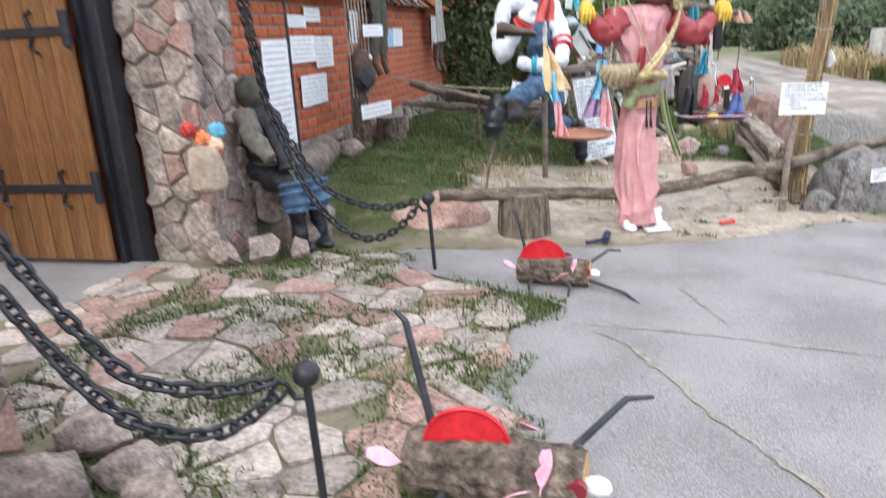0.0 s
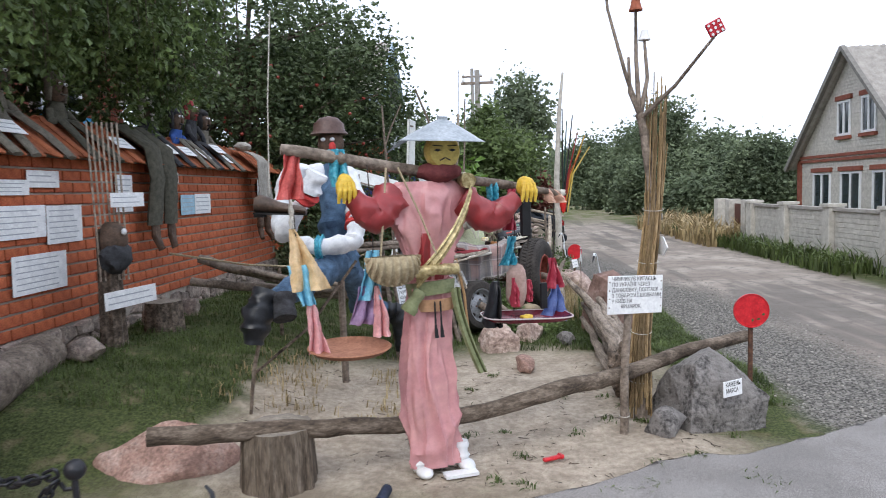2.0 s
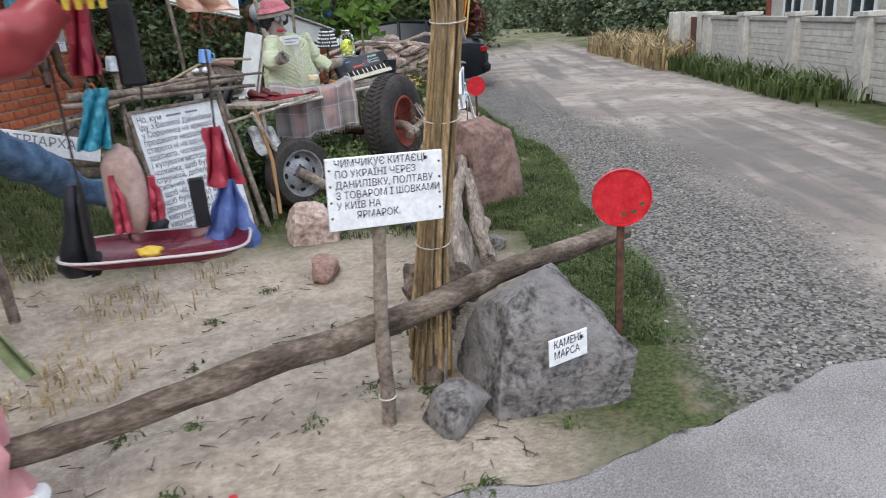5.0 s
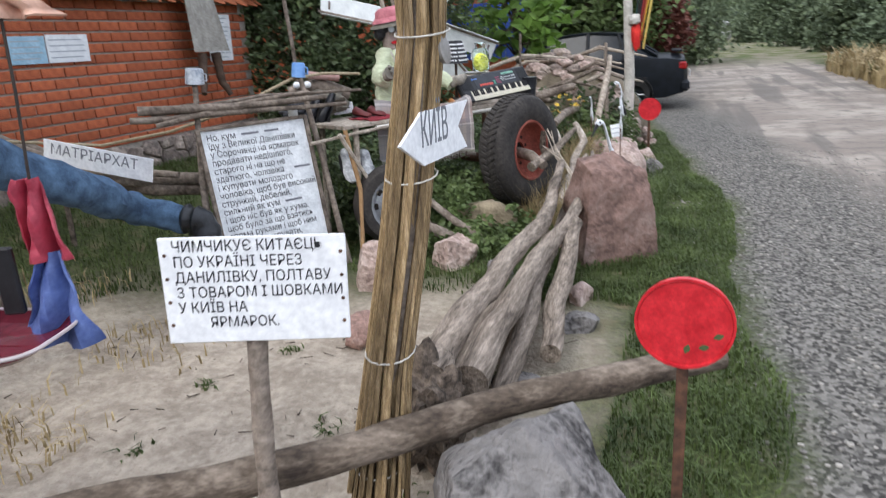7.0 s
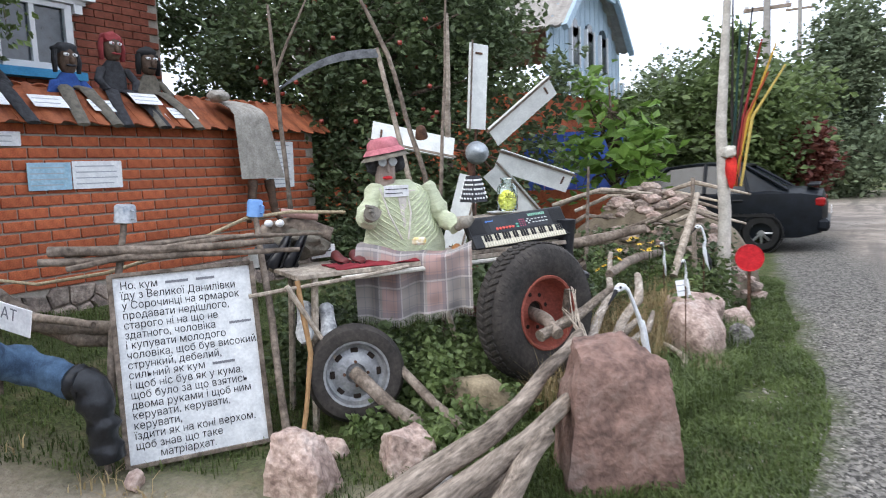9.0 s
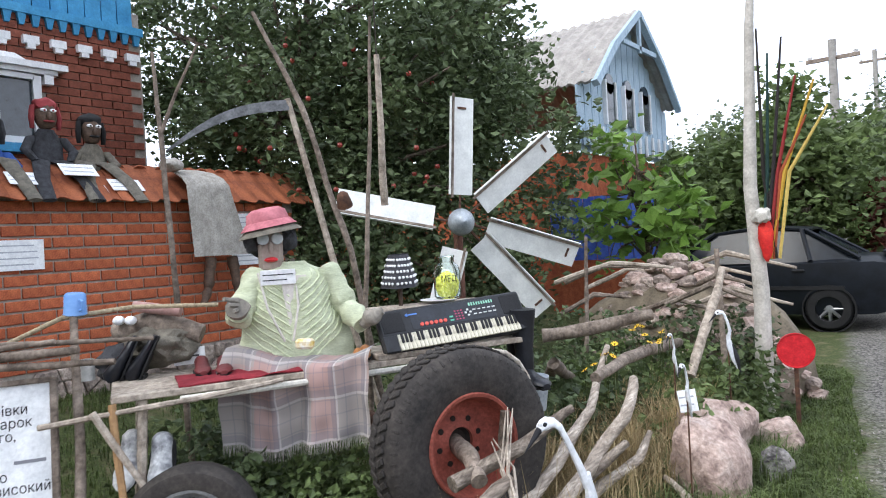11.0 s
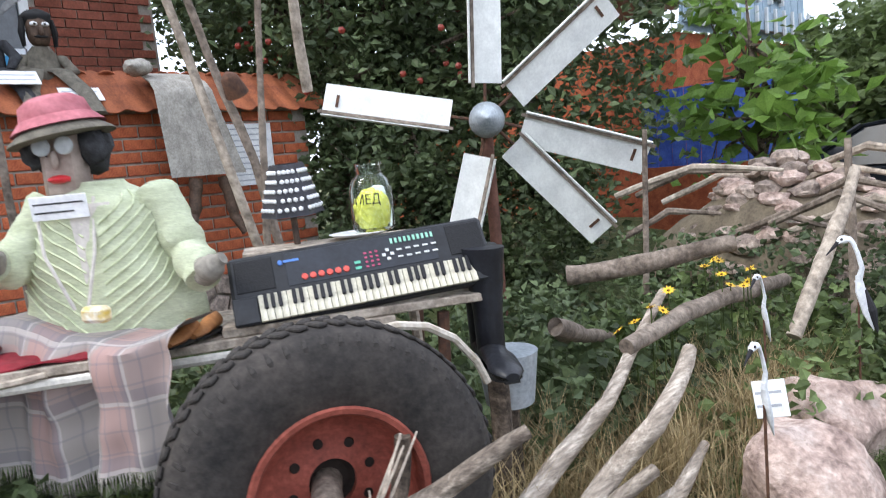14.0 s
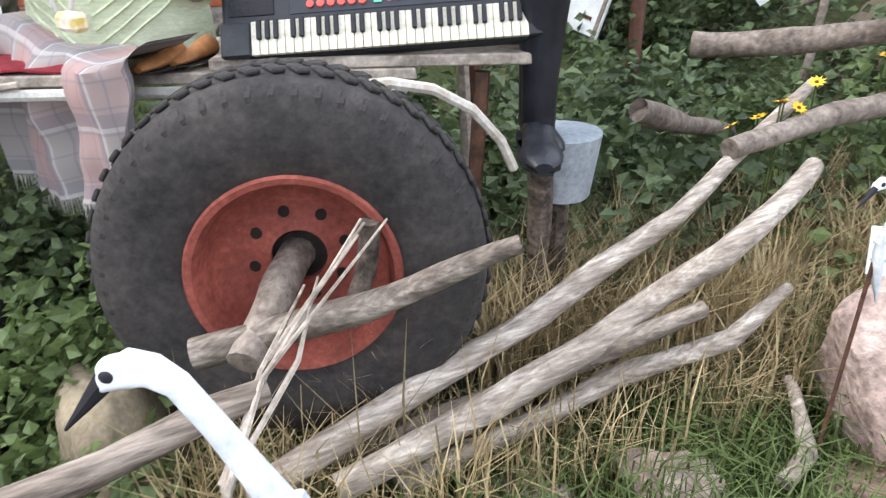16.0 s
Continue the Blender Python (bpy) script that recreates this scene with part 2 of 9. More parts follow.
def lettering(name, text, size, at, parent, m, depth=0.001, align="LEFT", spacing=1.0, squeeze=1.0, line=1.0):
    """Built-in font, as a mesh, lying in the plane that at gives (x along the line, y up the page)."""
    c = bpy.data.curves.new(name, "FONT")
    text = text.replace("н", "h")
    c.body, c.size, c.extrude, c.align_x, c.space_character, c.space_line = text, size, depth, align, spacing, line
    c.resolution_u, c.small_caps_scale = 2, 0.74
    for ch, form in zip(text, c.body_format):
        form.use_small_caps = ch == "h"
    t = bpy.data.objects.new(name, c)
    scene.collection.objects.link(t)
    bpy.context.view_layer.update()
    d = bpy.data.meshes.new_from_object(t.evaluated_get(bpy.context.evaluated_depsgraph_get()))
    bpy.data.objects.remove(t)
    d.materials.clear()
    d.materials.append(m)
    ob = new(name, d)
    ob.parent = parent
    ob.matrix_basis = WORLD[parent.name].inverted() @ at @ Matrix.Diagonal((squeeze, 1, 1, 1))
    return ob


def cells(x0, x1, y0, y1, size, seed, inside=None, gap=0.012, jitter=0.42, aspect=1.0):
    """Voronoi cells on a jittered grid, drawn in by gap: laid stones."""
    rng = random.Random(seed)
    nx, ny = max(1, round((x1 - x0) / size / aspect)), max(1, round((y1 - y0) / size))
    dx, dy = (x1 - x0) / nx, (y1 - y0) / ny
    P = {(i, j): (x0 + (i + 0.5 + (0.5 if j % 2 else 0) * 0.5 + rng.uniform(-jitter, jitter)) * dx, y0 + (j + 0.5 + rng.uniform(-jitter, jitter)) * dy) for i in range(-2, nx + 2) for j in range(-2, ny + 2)}
    out = []
    for i in range(nx):
        for j in range(ny):
            px, py = P[i, j]
            if inside and not inside(px, py):
                continue
            poly = [(px - 2 * dx, py - 2 * dy), (px + 2 * dx, py - 2 * dy), (px + 2 * dx, py + 2 * dy), (px - 2 * dx, py + 2 * dy)]
            for a in range(i - 2, i + 3):
                for b in range(j - 2, j + 3):
                    if (a, b) == (i, j) or (a, b) not in P:
                        continue
                    qx, qy = P[a, b]
                    ex, ey = qx - px, qy - py
                    l = math.hypot(ex, ey)
                    ex, ey = ex / l, ey / l
                    lim = l / 2 - gap
                    keep = []
                    for k in range(len(poly)):
                        A, B2 = poly[k], poly[(k + 1) % len(poly)]
                        da = (A[0] - px) * ex + (A[1] - py) * ey - lim
                        db = (B2[0] - px) * ex + (B2[1] - py) * ey - lim
                        if da <= 0:
                            keep.append(A)
                        if da * db < 0:
                            s = da / (da - db)
                            keep.append((A[0] + (B2[0] - A[0]) * s, A[1] + (B2[1] - A[1]) * s))
                    poly = keep
                    if len(poly) < 3:
                        break
                if len(poly) < 3:
                    break
            poly = [(min(max(x, x0), x1), min(max(y, y0), y1)) for x, y in poly]
            if len(poly) >= 3 and abs(sum(poly[k][0] * poly[(k + 1) % len(poly)][1] - poly[(k + 1) % len(poly)][0] * poly[k][1] for k in range(len(poly)))) > 0.2 * dx * dy:
                out.append(poly)
    return out


def sm(a, b, x):
    t = min(1, max(0, (x - a) / (b - a)))
    return t * t * (3 - 2 * t)


def hgt(x, y):
    """The ground's height."""
    z = 0.07 * sm(3.6, 1.2, y) * sm(9, 5, x)
    z += 0.09 * sm(0.1, -2.6, x) * sm(4.2, 2.6, y)
    z += 0.42 * sm(0.2, -2.3, x) * sm(3.6, 5.0, y) * (1 - 0.3 * sm(7.5, 11.5, y))
    if -3.2 < x < 4 and -4 < y < 16:
        z += 0.018 * noise.noise(Vector((x * 1.7, y * 1.7, 3))) + 0.03 * sm(4.0, 4.6, y) * sm(3.0, 2.4, x) * noise.noise(Vector((x * 3.5, y * 3.5, 9)))
    return z

# ---- ground: one sheet, with sand, turf, gravel and a sandy road ----
def ground_material():
    m = bpy.data.materials.new("ground_soils")
    m.use_nodes = True
    N, L = m.node_tree.nodes, m.node_tree.links
    bs = N["Principled BSDF"]
    geo = N.new("ShaderNodeTexCoord")
    sep = N.new("ShaderNodeSeparateXYZ")
    L.new(geo.outputs["Object"], sep.inputs[0])

    def noi(s, d=5, rough=0.55):
        n = N.new("ShaderNodeTexNoise")
        n.inputs["Scale"].default_value, n.inputs["Detail"].default_value, n.inputs["Roughness"].default_value = s, d, rough
        L.new(geo.outputs["Object"], n.inputs["Vector"])
        return n.outputs[0]

    def op(o, a, b, c=None):
        n = N.new("ShaderNodeMath")
        n.operation = o
        for i, v in enumerate((a, b, c)):
            if v is None:
                continue
            if isinstance(v, (int, float)):
                n.inputs[i].default_value = v
            else:
                L.new(v, n.inputs[i])
        return n.outputs[0]

    def step(v, a, b):
        n = N.new("ShaderNodeMapRange")
        n.interpolation_type = "SMOOTHSTEP"
        n.inputs["From Min"].default_value, n.inputs["From Max"].default_value = a, b
        L.new(v, n.inputs["Value"])
        return n.outputs[0]

    def mixc(f, a, b):
        n = N.new("ShaderNodeMix")
        n.data_type = "RGBA"
        for key, v in (("Factor", f), ("A", a), ("B", b)):
            if isinstance(v, (list, tuple)):
                n.inputs[key].default_value = (*v[:3], 1)
            elif isinstance(v, float):
                n.inputs[key].default_value = v
            else:
                L.new(v, n.inputs[key])
        return n.outputs["Result"]

    big, mid, fine = noi(0.9), noi(5.0), noi(45.0, 6, 0.65)
    wob = op("MULTIPLY_ADD", big, 1.0, op("MULTIPLY", mid, 0.5))
    wob = op("SUBTRACT", wob, 0.75)
    x, y = sep.outputs[0], sep.outputs[1]
    xw, yw = op("ADD", x, wob), op("ADD", y, wob)
    turf = mixc(step(fine, 0.3, 0.7), srgb("2f3720"), srgb("5b643c"))
    turf = mixc(step(mid, 0.5, 0.75), turf, srgb("736a52"))
    sand = mixc(step(op("MULTIPLY_ADD", mid, 0.5, op("MULTIPLY", noi(22.0), 0.5)), 0.35, 0.68), srgb("95897a"), srgb("c0b3a2"))
    sand = mixc(step(fine, 0.55, 0.85), sand, srgb("6f6354"))
    gravel = N.new("ShaderNodeTexVoronoi")
    gravel.inputs["Scale"].default_value = 55
    L.new(geo.outputs["Object"], gravel.inputs["Vector"])
    grit = mixc(step(gravel.outputs["Color"], 0.1, 0.95), srgb("3d3b38"), srgb("8d8982"))
    road = mixc(step(big, 0.4, 0.65), srgb("8d837a"), srgb("aba196"))
    road = mixc(step(op("MULTIPLY_ADD", mid, 0.6, op("MULTIPLY", fine, 0.4)), 0.5, 0.62), road, srgb("77716b"))
    ruts = N.new("ShaderNodeTexNoise")
    ruts.inputs["Scale"].default_value, ruts.inputs["Detail"].default_value = 1.0, 5
    lay = N.new("ShaderNodeMapping")
    lay.inputs["Scale"].default_value = (1.9, 0.16, 1)
    L.new(geo.outputs["Object"], lay.inputs["Vector"])
    L.new(lay.outputs[0], ruts.inputs["Vector"])
    road = mixc(op("MULTIPLY", step(ruts.outputs[0], 0.5, 0.62), 0.75), road, srgb("6d6863"))
    # the road's left edge runs from (3.3, 9) to (2.5, 15); its right edge lies at about x = 7
    edge = op("MINIMUM", op("MULTIPLY_ADD", y, -0.153, 4.78), 3.28)
    off = op("SUBTRACT", op("MULTIPLY_ADD", wob, 0.55, x), edge)
    col = mixc(step(off, -0.22, 0.1), turf, grit)
    col = mixc(step(off, 0.75, 1.5), col, road)
    col = mixc(step(op("MULTIPLY_ADD", wob, 0.8, x), 6.7, 7.2), col, turf)
    # sand pit round the striding figure
    pit = op("MULTIPLY", step(op("MULTIPLY_ADD", wob, 0.9, op("MULTIPLY_ADD", x, -0.75, y)), 8.0, 6.2), step(op("MULTIPLY_ADD", wob, 1.4, x), 2.9, 2.1))
    pit = op("MULTIPLY", pit, step(op("MULTIPLY_ADD", wob, 0.8, x), -1.25, -0.75))
    pit = op("MULTIPLY", pit, step(op("ADD", y, op("MULTIPLY", wob, 1.6)), 7.8, 6.6))
    col = mixc(pit, col, sand)
    near = step(yw, 4.2, 3.5)
    dirt = mixc(step(mid, 0.45, 0.65), srgb("7d7362"), srgb("5d6139"))
    col = mixc(op("MULTIPLY", near, step(x, 3.0, 2.0)), col, dirt)
    far = step(y, 28, 40)
    L.new(mixc(far, col, mixc(step(big, 0.4, 0.6), srgb("8f8674"), srgb("5f6a3c"))), bs.inputs["Base Color"])
    bs.inputs["Roughness"].default_value = 0.95
    bs.inputs["Specular IOR Level"].default_value = 0.2
    b = N.new("ShaderNodeBump")
    b.inputs["Strength"].default_value, b.inputs["Distance"].default_value = 0.7, 0.02
    L.new(op("ADD", op("MULTIPLY", fine, 0.7), op("ADD", mid, op("MULTIPLY", gravel.outputs["Distance"], 0.6))), b.inputs["Height"])
    L.new(b.outputs[0], bs.inputs["Normal"])
    return m


def axis(lo, hi, step, far):
    a = [lo + step * i for i in range(int((hi - lo) / step) + 1)]
    s, left, right = step, [], []
    while not right or right[-1] < far:
        s *= 1.5
        right.append((right[-1] if right else a[-1]) + s)
        left.insert(0, (left[0] if left else a[0]) - s)
    return left + a + right


gx, gy = axis(-3.0, 5.0, 0.08, 900), axis(-2.5, 14.0, 0.08, 900)
me = Mesh()
me.add([(x, y, hgt(x, y)) for y in gy for x in gx], [(j * len(gx) + i, j * len(gx) + i + 1, (j + 1) * len(gx) + i + 1, (j + 1) * len(gx) + i) for j in range(len(gy) - 1) for i in range(len(gx) - 1)])
ground = tagged(new("ground", data("ground", me, ground_material(), 2)), "sandy and grassy village ground with a dirt road", "ground", kind="structure")

# ---- worn asphalt pad in front of the gate, with cracks ----
PAD_EDGE = [(-1.3, 3.35), (-0.5, 3.55), (0.3, 3.62), (0.93, 3.78), (1.41, 3.96), (1.75, 4.18), (2.17, 4.42), (2.6, 4.5), (3.1, 4.75), (3.7, 5.1), (4.6, 5.2), (6.6, 5.2)]


def pad_edge(x):
    for (a, b), (c, d) in zip(PAD_EDGE, PAD_EDGE[1:]):
        if x <= c:
            return b + (d - b) * (x - a) / (c - a)
    return PAD_EDGE[-1][1]


def pad_left(y):
    e = -0.05 + 0.12 * math.sin(y * 3.1) + 0.06 * math.sin(y * 8.3 + 1)
    return e if y < 2.3 else e - 1.1 * sm(2.3, 3.1, y)


me = Mesh()
NU, NV = 110, 120


def pad(u, v):
    y = -4.5 + v * (4.5 + 5.3)
    x0 = pad_left(y)
    x = x0 + u * (6.6 - x0)
    top = pad_edge(x) + 0.07 * noise.noise(Vector((x * 2.3, 0, 5))) + 0.04 * noise.noise(Vector((x * 7, 0, 5)))
    y = min(y, top)
    return (x, y, hgt(x, y) + 0.018 + 0.004 * noise.noise(Vector((x * 3, y * 3, 1))))


me.sheet(pad, NU, NV)
pavement = tagged(new("pavement", data("pavement", me, CONCRETE, 2)), "worn grey asphalt forecourt with long cracks", "pavement", kind="structure")
WORLD[pavement.name] = Matrix.Identity(4)
CRACK = M("dusty_crack", "a59c8e", "766e62", scale=20, rough=0.95, bump=0.5)


def crack(points, w, seed):
    rng = random.Random(seed)
    fine = []
    for (a, b), (c, d) in zip(points, points[1:]):
        n = max(2, int(math.hypot(c - a, d - b) / 0.035))
        for k in range(n):
            s = k / n
            fine.append((a + (c - a) * s + rng.gauss(0, 0.008), b + (d - b) * s + rng.gauss(0, 0.008)))
    V, Fc = [], []
    for i, (x, y) in enumerate(fine):
        p, q = fine[max(0, i - 1)], fine[min(len(fine) - 1, i + 1)]
        dx, dy = q[0] - p[0], q[1] - p[1]
        l = math.hypot(dx, dy) or 1
        h = w * rng.uniform(0.35, 1.2) * min(1, 6 * i / len(fine) + 0.2, 6 * (1 - i / len(fine)) + 0.2)
        for s in (-1, 1):
            V.append((x - s * dy / l * h, y + s * dx / l * h, hgt(x, y) + 0.026))
    Fc = [(2 * i, 2 * i + 2, 2 * i + 3, 2 * i + 1) for i in range(len(fine) - 1)]
    part("crack", Mesh().add(V, Fc), CRACK, pavement)


crack([(0.1, 2.12), (0.5, 2.05), (1.0, 1.95), (1.61, 1.82), (2.4, 1.8), (3.6, 1.6)], 0.007, 1)
crack([(0.24, 2.06), (0.45, 1.85), (0.56, 1.58), (0.75, 1.2), (1.04, 0.73), (1.2, 0.2)], 0.012, 2)
crack([(1.5, 3.3), (2.1, 2.9), (2.9, 2.7)], 0.008, 3)
crack([(0.9, 3.2), (0.8, 2.7), (1.0, 2.1)], 0.006, 4)

# ---- rough stone paving before the gate ----
stone_paving = tagged(new("stone_paving", data("stone_paving", Mesh().sheet(lambda u, v: (-4.2 + u * 4.1, -3.5 + v * 6.9, hgt(-4.2 + u * 4.1, -3.5 + v * 6.9) + 0.006), 30, 40), M("joint_soil", "6e6455", "7f7a60", scale=7, rough=0.95, bump=0.6), 2)), "uneven natural stone paving with grassy joints", "paving", kind="structure")
WORLD[stone_paving.name] = Matrix.Identity(4)


def paved(x, y):
    return x < pad_left(y) - 0.02 and not (y > 2.75 and x < -1.75) and y < 3.2 and not (x < -1.4 and y < 0.6)


rng = random.Random(5)
for poly in cells(-3.0, 0.15, -2.0, 3.3, 0.2, 3, paved, 0.007, 0.58, aspect=1.3):
    h = rng.uniform(0.008, 0.035)
    tx, ty = rng.uniform(-0.05, 0.05), rng.uniform(-0.05, 0.05)
    cx, cy = sum(p[0] for p in poly) / len(poly), sum(p[1] for p in poly) / len(poly)
    if rng.random() < 0.07:
        continue
    worn = []
    for (ax, ay), (bx, by) in zip(poly, poly[1:] + poly[:1]):
        q = rng.uniform(-0.02, 0.1)
        worn += [(ax + (cx - ax) * q, ay + (cy - ay) * q)]
        if math.hypot(bx - ax, by - ay) > 0.07:
            worn += [((ax + bx) / 2 + rng.uniform(-0.012, 0.012), (ay + by) / 2 + rng.uniform(-0.012, 0.012))]
    part("paving_stone", Mesh().prism(worn, lambda x, y, k: (x, y, hgt(x, y) + k + (tx * (x - cx) + ty * (y - cy)) * (k > 0)), h, inset=0.16), PAVER if rng.random() < 0.7 else PINKSTONE, stone_paving)

# ---- brick garden wall on a rubble base, with a clay tile coping ----
WX, WY0, WY1 = -2.70, 3.35, 11.75
BASE_TOP, BRICK_TOP, COURSE, BRICK_L = 0.63, 2.07, 0.1029, 0.262
me = Mesh().box((WX - 0.16, (WY0 + WY1) / 2, (BASE_TOP + BRICK_TOP) / 2 - 0.15), (0.29, WY1 - WY0 - 0.02, BRICK_TOP - BASE_TOP + 0.5))
wall_garden = tagged(new("wall_garden", data("wall_garden", me, MORTAR)), "red brick garden wall on a rubble stone base with a clay tile coping", "wall", kind="structure")
WORLD[wall_garden.name] = Matrix.Identity(4)
bricks = [data("brick", Mesh().box((0, 0, 0), (0.06, BRICK_L - 0.014, COURSE - 0.018), bev=0.005), BRICK)]
rows = 14
for r in range(rows):
    y = WY0 + 0.13 + (0.131 if r % 2 else 0)
    while y < WY1 - 0.05:
        piece("brick", bricks[0], wall_garden, Matrix.Translation((WX - 0.027 + random.uniform(-0.002, 0.002), y, BASE_TOP + (r + 0.5) * COURSE)) @ Matrix.Rotation(random.uniform(-0.012, 0.012), 4, "X"))
        y += BRICK_L
for poly in cells(WY0 - 0.3, WY1, 0.1, BASE_TOP, 0.17, 8, None, 0.008, aspect=1.3):
    part("base_stone", Mesh().prism(poly, lambda u, v, k: (WX - 0.02 + k, u, v), random.uniform(0.03, 0.07), inset=0.18), STONE, wall_garden)
me = Mesh()
NS = 10


def tile_shape(u, v):
    # u across the tile's two waves, v down the slope; the lower edge is scalloped
    wave = math.sin(u * 2 * math.pi * 1.0)
    d = v * (1.0 + 0.10 * wave * (v > 0.9))
    return (-0.24 + 0.42 * d, (u - 0.5) * 0.235, 0.33 - 0.36 * d + 0.018 * wave)


front = data("coping_tile", Mesh().sheet(tile_shape, NS, 4, 0.012), TILE, True)
k = 0
y = WY0 - 0.1
while y < WY1 + 0.1:
    piece("coping_tile", front, wall_garden, Matrix.Translation((WX - 0.02, y, BRICK_TOP + 0.02 + random.uniform(-0.006, 0.006))) @ Matrix.Rotation(random.uniform(-0.02, 0.02), 4, "X"))
    piece("coping_tile", front, wall_garden, Matrix.Translation((WX - 0.46, y, BRICK_TOP + 0.02)) @ Matrix.Rotation(math.pi, 4, "Z"))
    y += 0.225

# ---- gate: rubble pillars, steel post, plank leaf standing open ----
def pillar(name, x0, x1, y0, y1, h, seed, label):
    me = Mesh().box(((x0 + x1) / 2, (y0 + y1) / 2, h / 2), (x1 - x0, y1 - y0, h))
    ob = tagged(new(name, data(name, me, MORTAR)), label, "gate pillar", kind="structure")
    WORLD[ob.name] = Matrix.Identity(4)
    rg = random.Random(seed)
    for poly in cells(x0 - 0.04, x1 + 0.04, 0.05, h, 0.17, seed, None, 0.007, aspect=1.15):
        part("wall_stone", Mesh().prism(poly, lambda u, v, k: (u, y0 + 0.02 - k, v), rg.uniform(0.02, 0.06), inset=0.22), STONE if rg.random() < 0.8 else PINKSTONE, ob)
    for poly in cells(y0 - 0.04, y1 + 0.04, 0.05, h, 0.17, seed + 1, None, 0.007, aspect=1.15):
        part("wall_stone", Mesh().prism(poly, lambda u, v, k: (x1 - 0.02 + k, u, v), rg.uniform(0.02, 0.06), inset=0.22), STONE if rg.random() < 0.8 else PINKSTONE, ob)
    return ob


pillar("wall_gate_1", -2.86, -2.38, 2.82, 3.38, 2.9, 21, "rough rubble stone gate pillar")
pillar("wall_gate_2", -2.9, -1.72, -1.6, 0.30, 2.9, 31, "rough rubble stone gate pillar")
for i, (x, y, a, b, c) in enumerate([(-2.1, 2.95, 0.16, 0.16, 0.2), (-1.95, 3.3, 0.2, 0.16, 0.2), (-2.3, 2.75, 0.15, 0.1, 0.13), (-2.2, 3.6, 0.22, 0.18, 0.3), (-1.85, 3.05, 0.12, 0.1, 0.1), (-2.0, 3.75, 0.2, 0.2, 0.22)]):
    solid("boulder", Mesh().blob((x, y, hgt(x, y) + 0.08), (a, b, c), 40 + i, 0.1, 4, cuts=16, squareness=0.3), STONE, "grey field stone heaped at the gate pillar's foot", "stone", "stones at the gate pillar", smooth=True)
for i, (x, y, a, b, c) in enumerate([(-1.5, 0.2, 0.25, 0.2, 0.25), (-1.6, 0.55, 0.2, 0.15, 0.2), (-1.25, -0.1, 0.22, 0.2, 0.2), (-1.3, 0.42, 0.16, 0.13, 0.12), (-1.1, 0.25, 0.14, 0.1, 0.1)]):
    solid("boulder", Mesh().blob((x, y, hgt(x, y) + 0.05), (a, b, c), 60 + i, 0.1, 4, cuts=16, squareness=0.3), STONE, "grey field stone heaped at the gate pillar's foot", "stone", "stones at the gate pillar", smooth=True)

gate = thing("door_1", (-3.05, 2.6, 0.16), "open plank gate leaf with black iron straps", "gate", kind="structure")
plank = data("plank", Mesh().box((0, 0, 1.15), (0.152, 0.035, 2.3), bev=0.006), OAK)
for i in range(9):
    piece("plank", plank, gate, Matrix.Translation((-3.10 - 0.155 * i, 2.55 + random.uniform(-0.003, 0.003), 0.2)))
for z in (0.72, 1.75):
    part("strap_hinge", Mesh().box((-3.6, 2.525, z), (1.15, 0.012, 0.055)).tube([(-3.03, 2.52, z - 0.1), (-3.03, 2.52, z + 0.12)], 0.03, 10), BLACKIRON, gate, "black iron strap hinge")
    for dx in (0.25, 0.75):
        part("strap_curl", Mesh().tube([(-3.05 - dx, 2.52, z + 0.02), (-3.07 - dx, 2.515, z + 0.1), (-3.02 - dx, 2.515, z + 0.13)], 0.012, 6).tube([(-3.05 - dx, 2.52, z - 0.02), (-3.07 - dx, 2.515, z - 0.1), (-3.02 - dx, 2.515, z - 0.13)], 0.012, 6), BLACKIRON, gate)
solid("gate_post", Mesh().box((-2.93, 2.72, 1.5), (0.11, 0.16, 2.9), bev=0.01).box((-3.0, 2.62, 1.5), (0.05, 0.05, 2.9)), BLACKIRON, "black painted steel gate post", "gate post")
solid("wall_gate_reveal", Mesh().box((-3.25, 2.95, 1.5), (0.5, 0.3, 3.0)), BRICK, "red brick reveal behind the gate post", "wall", kind="structure")
solid("wall_yard", Mesh().box((-5.4, 1.4, 1.6), (0.2, 5.0, 3.2)), BRICK, "plain yard wall beyond the open gate", "wall", kind="structure")
solid("floor_yard", Mesh().box((-4.1, 1.4, 0.11), (2.6, 2.5, 0.1)), CONCRETE, "concrete slab inside the gate", "floor", kind="structure")


def plane(o, r, u):
    """A pose whose x runs along r and whose y runs up u; its z faces the reader."""
    r = Vector(r).normalized()
    n = r.cross(Vector(u)).normalized()
    u = n.cross(r)
    return Matrix(((r.x, u.x, n.x, o[0]), (r.y, u.y, n.y, o[1]), (r.z, u.z, n.z, o[2]), (0, 0, 0, 1)))


def at_pose(P, me):
    me.v = [tuple(P @ Vector(p)) for p in me.v]
    return me


# ---- leaves, trees, grass ----
LEAF_DARK = M("dark_leaves", "394630", "6b7b53", scale=2, rough=0.55, bump=0, rand=0.35, island=True, trans=0.25)
LEAF_MID = M("mid_green_leaves", "445230", "788b55", scale=2, rough=0.55, bump=0, rand=0.3, island=True, trans=0.3)
LEAF_LIGHT = M("light_green_leaves", "50702a", "88a852", scale=2, rough=0.5, bump=0, rand=0.25, island=True, trans=0.35)
# Greyer, paler green: the haze of distance is put into these leaves' colour.
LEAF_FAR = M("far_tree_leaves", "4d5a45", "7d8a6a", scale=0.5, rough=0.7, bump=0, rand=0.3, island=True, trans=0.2)
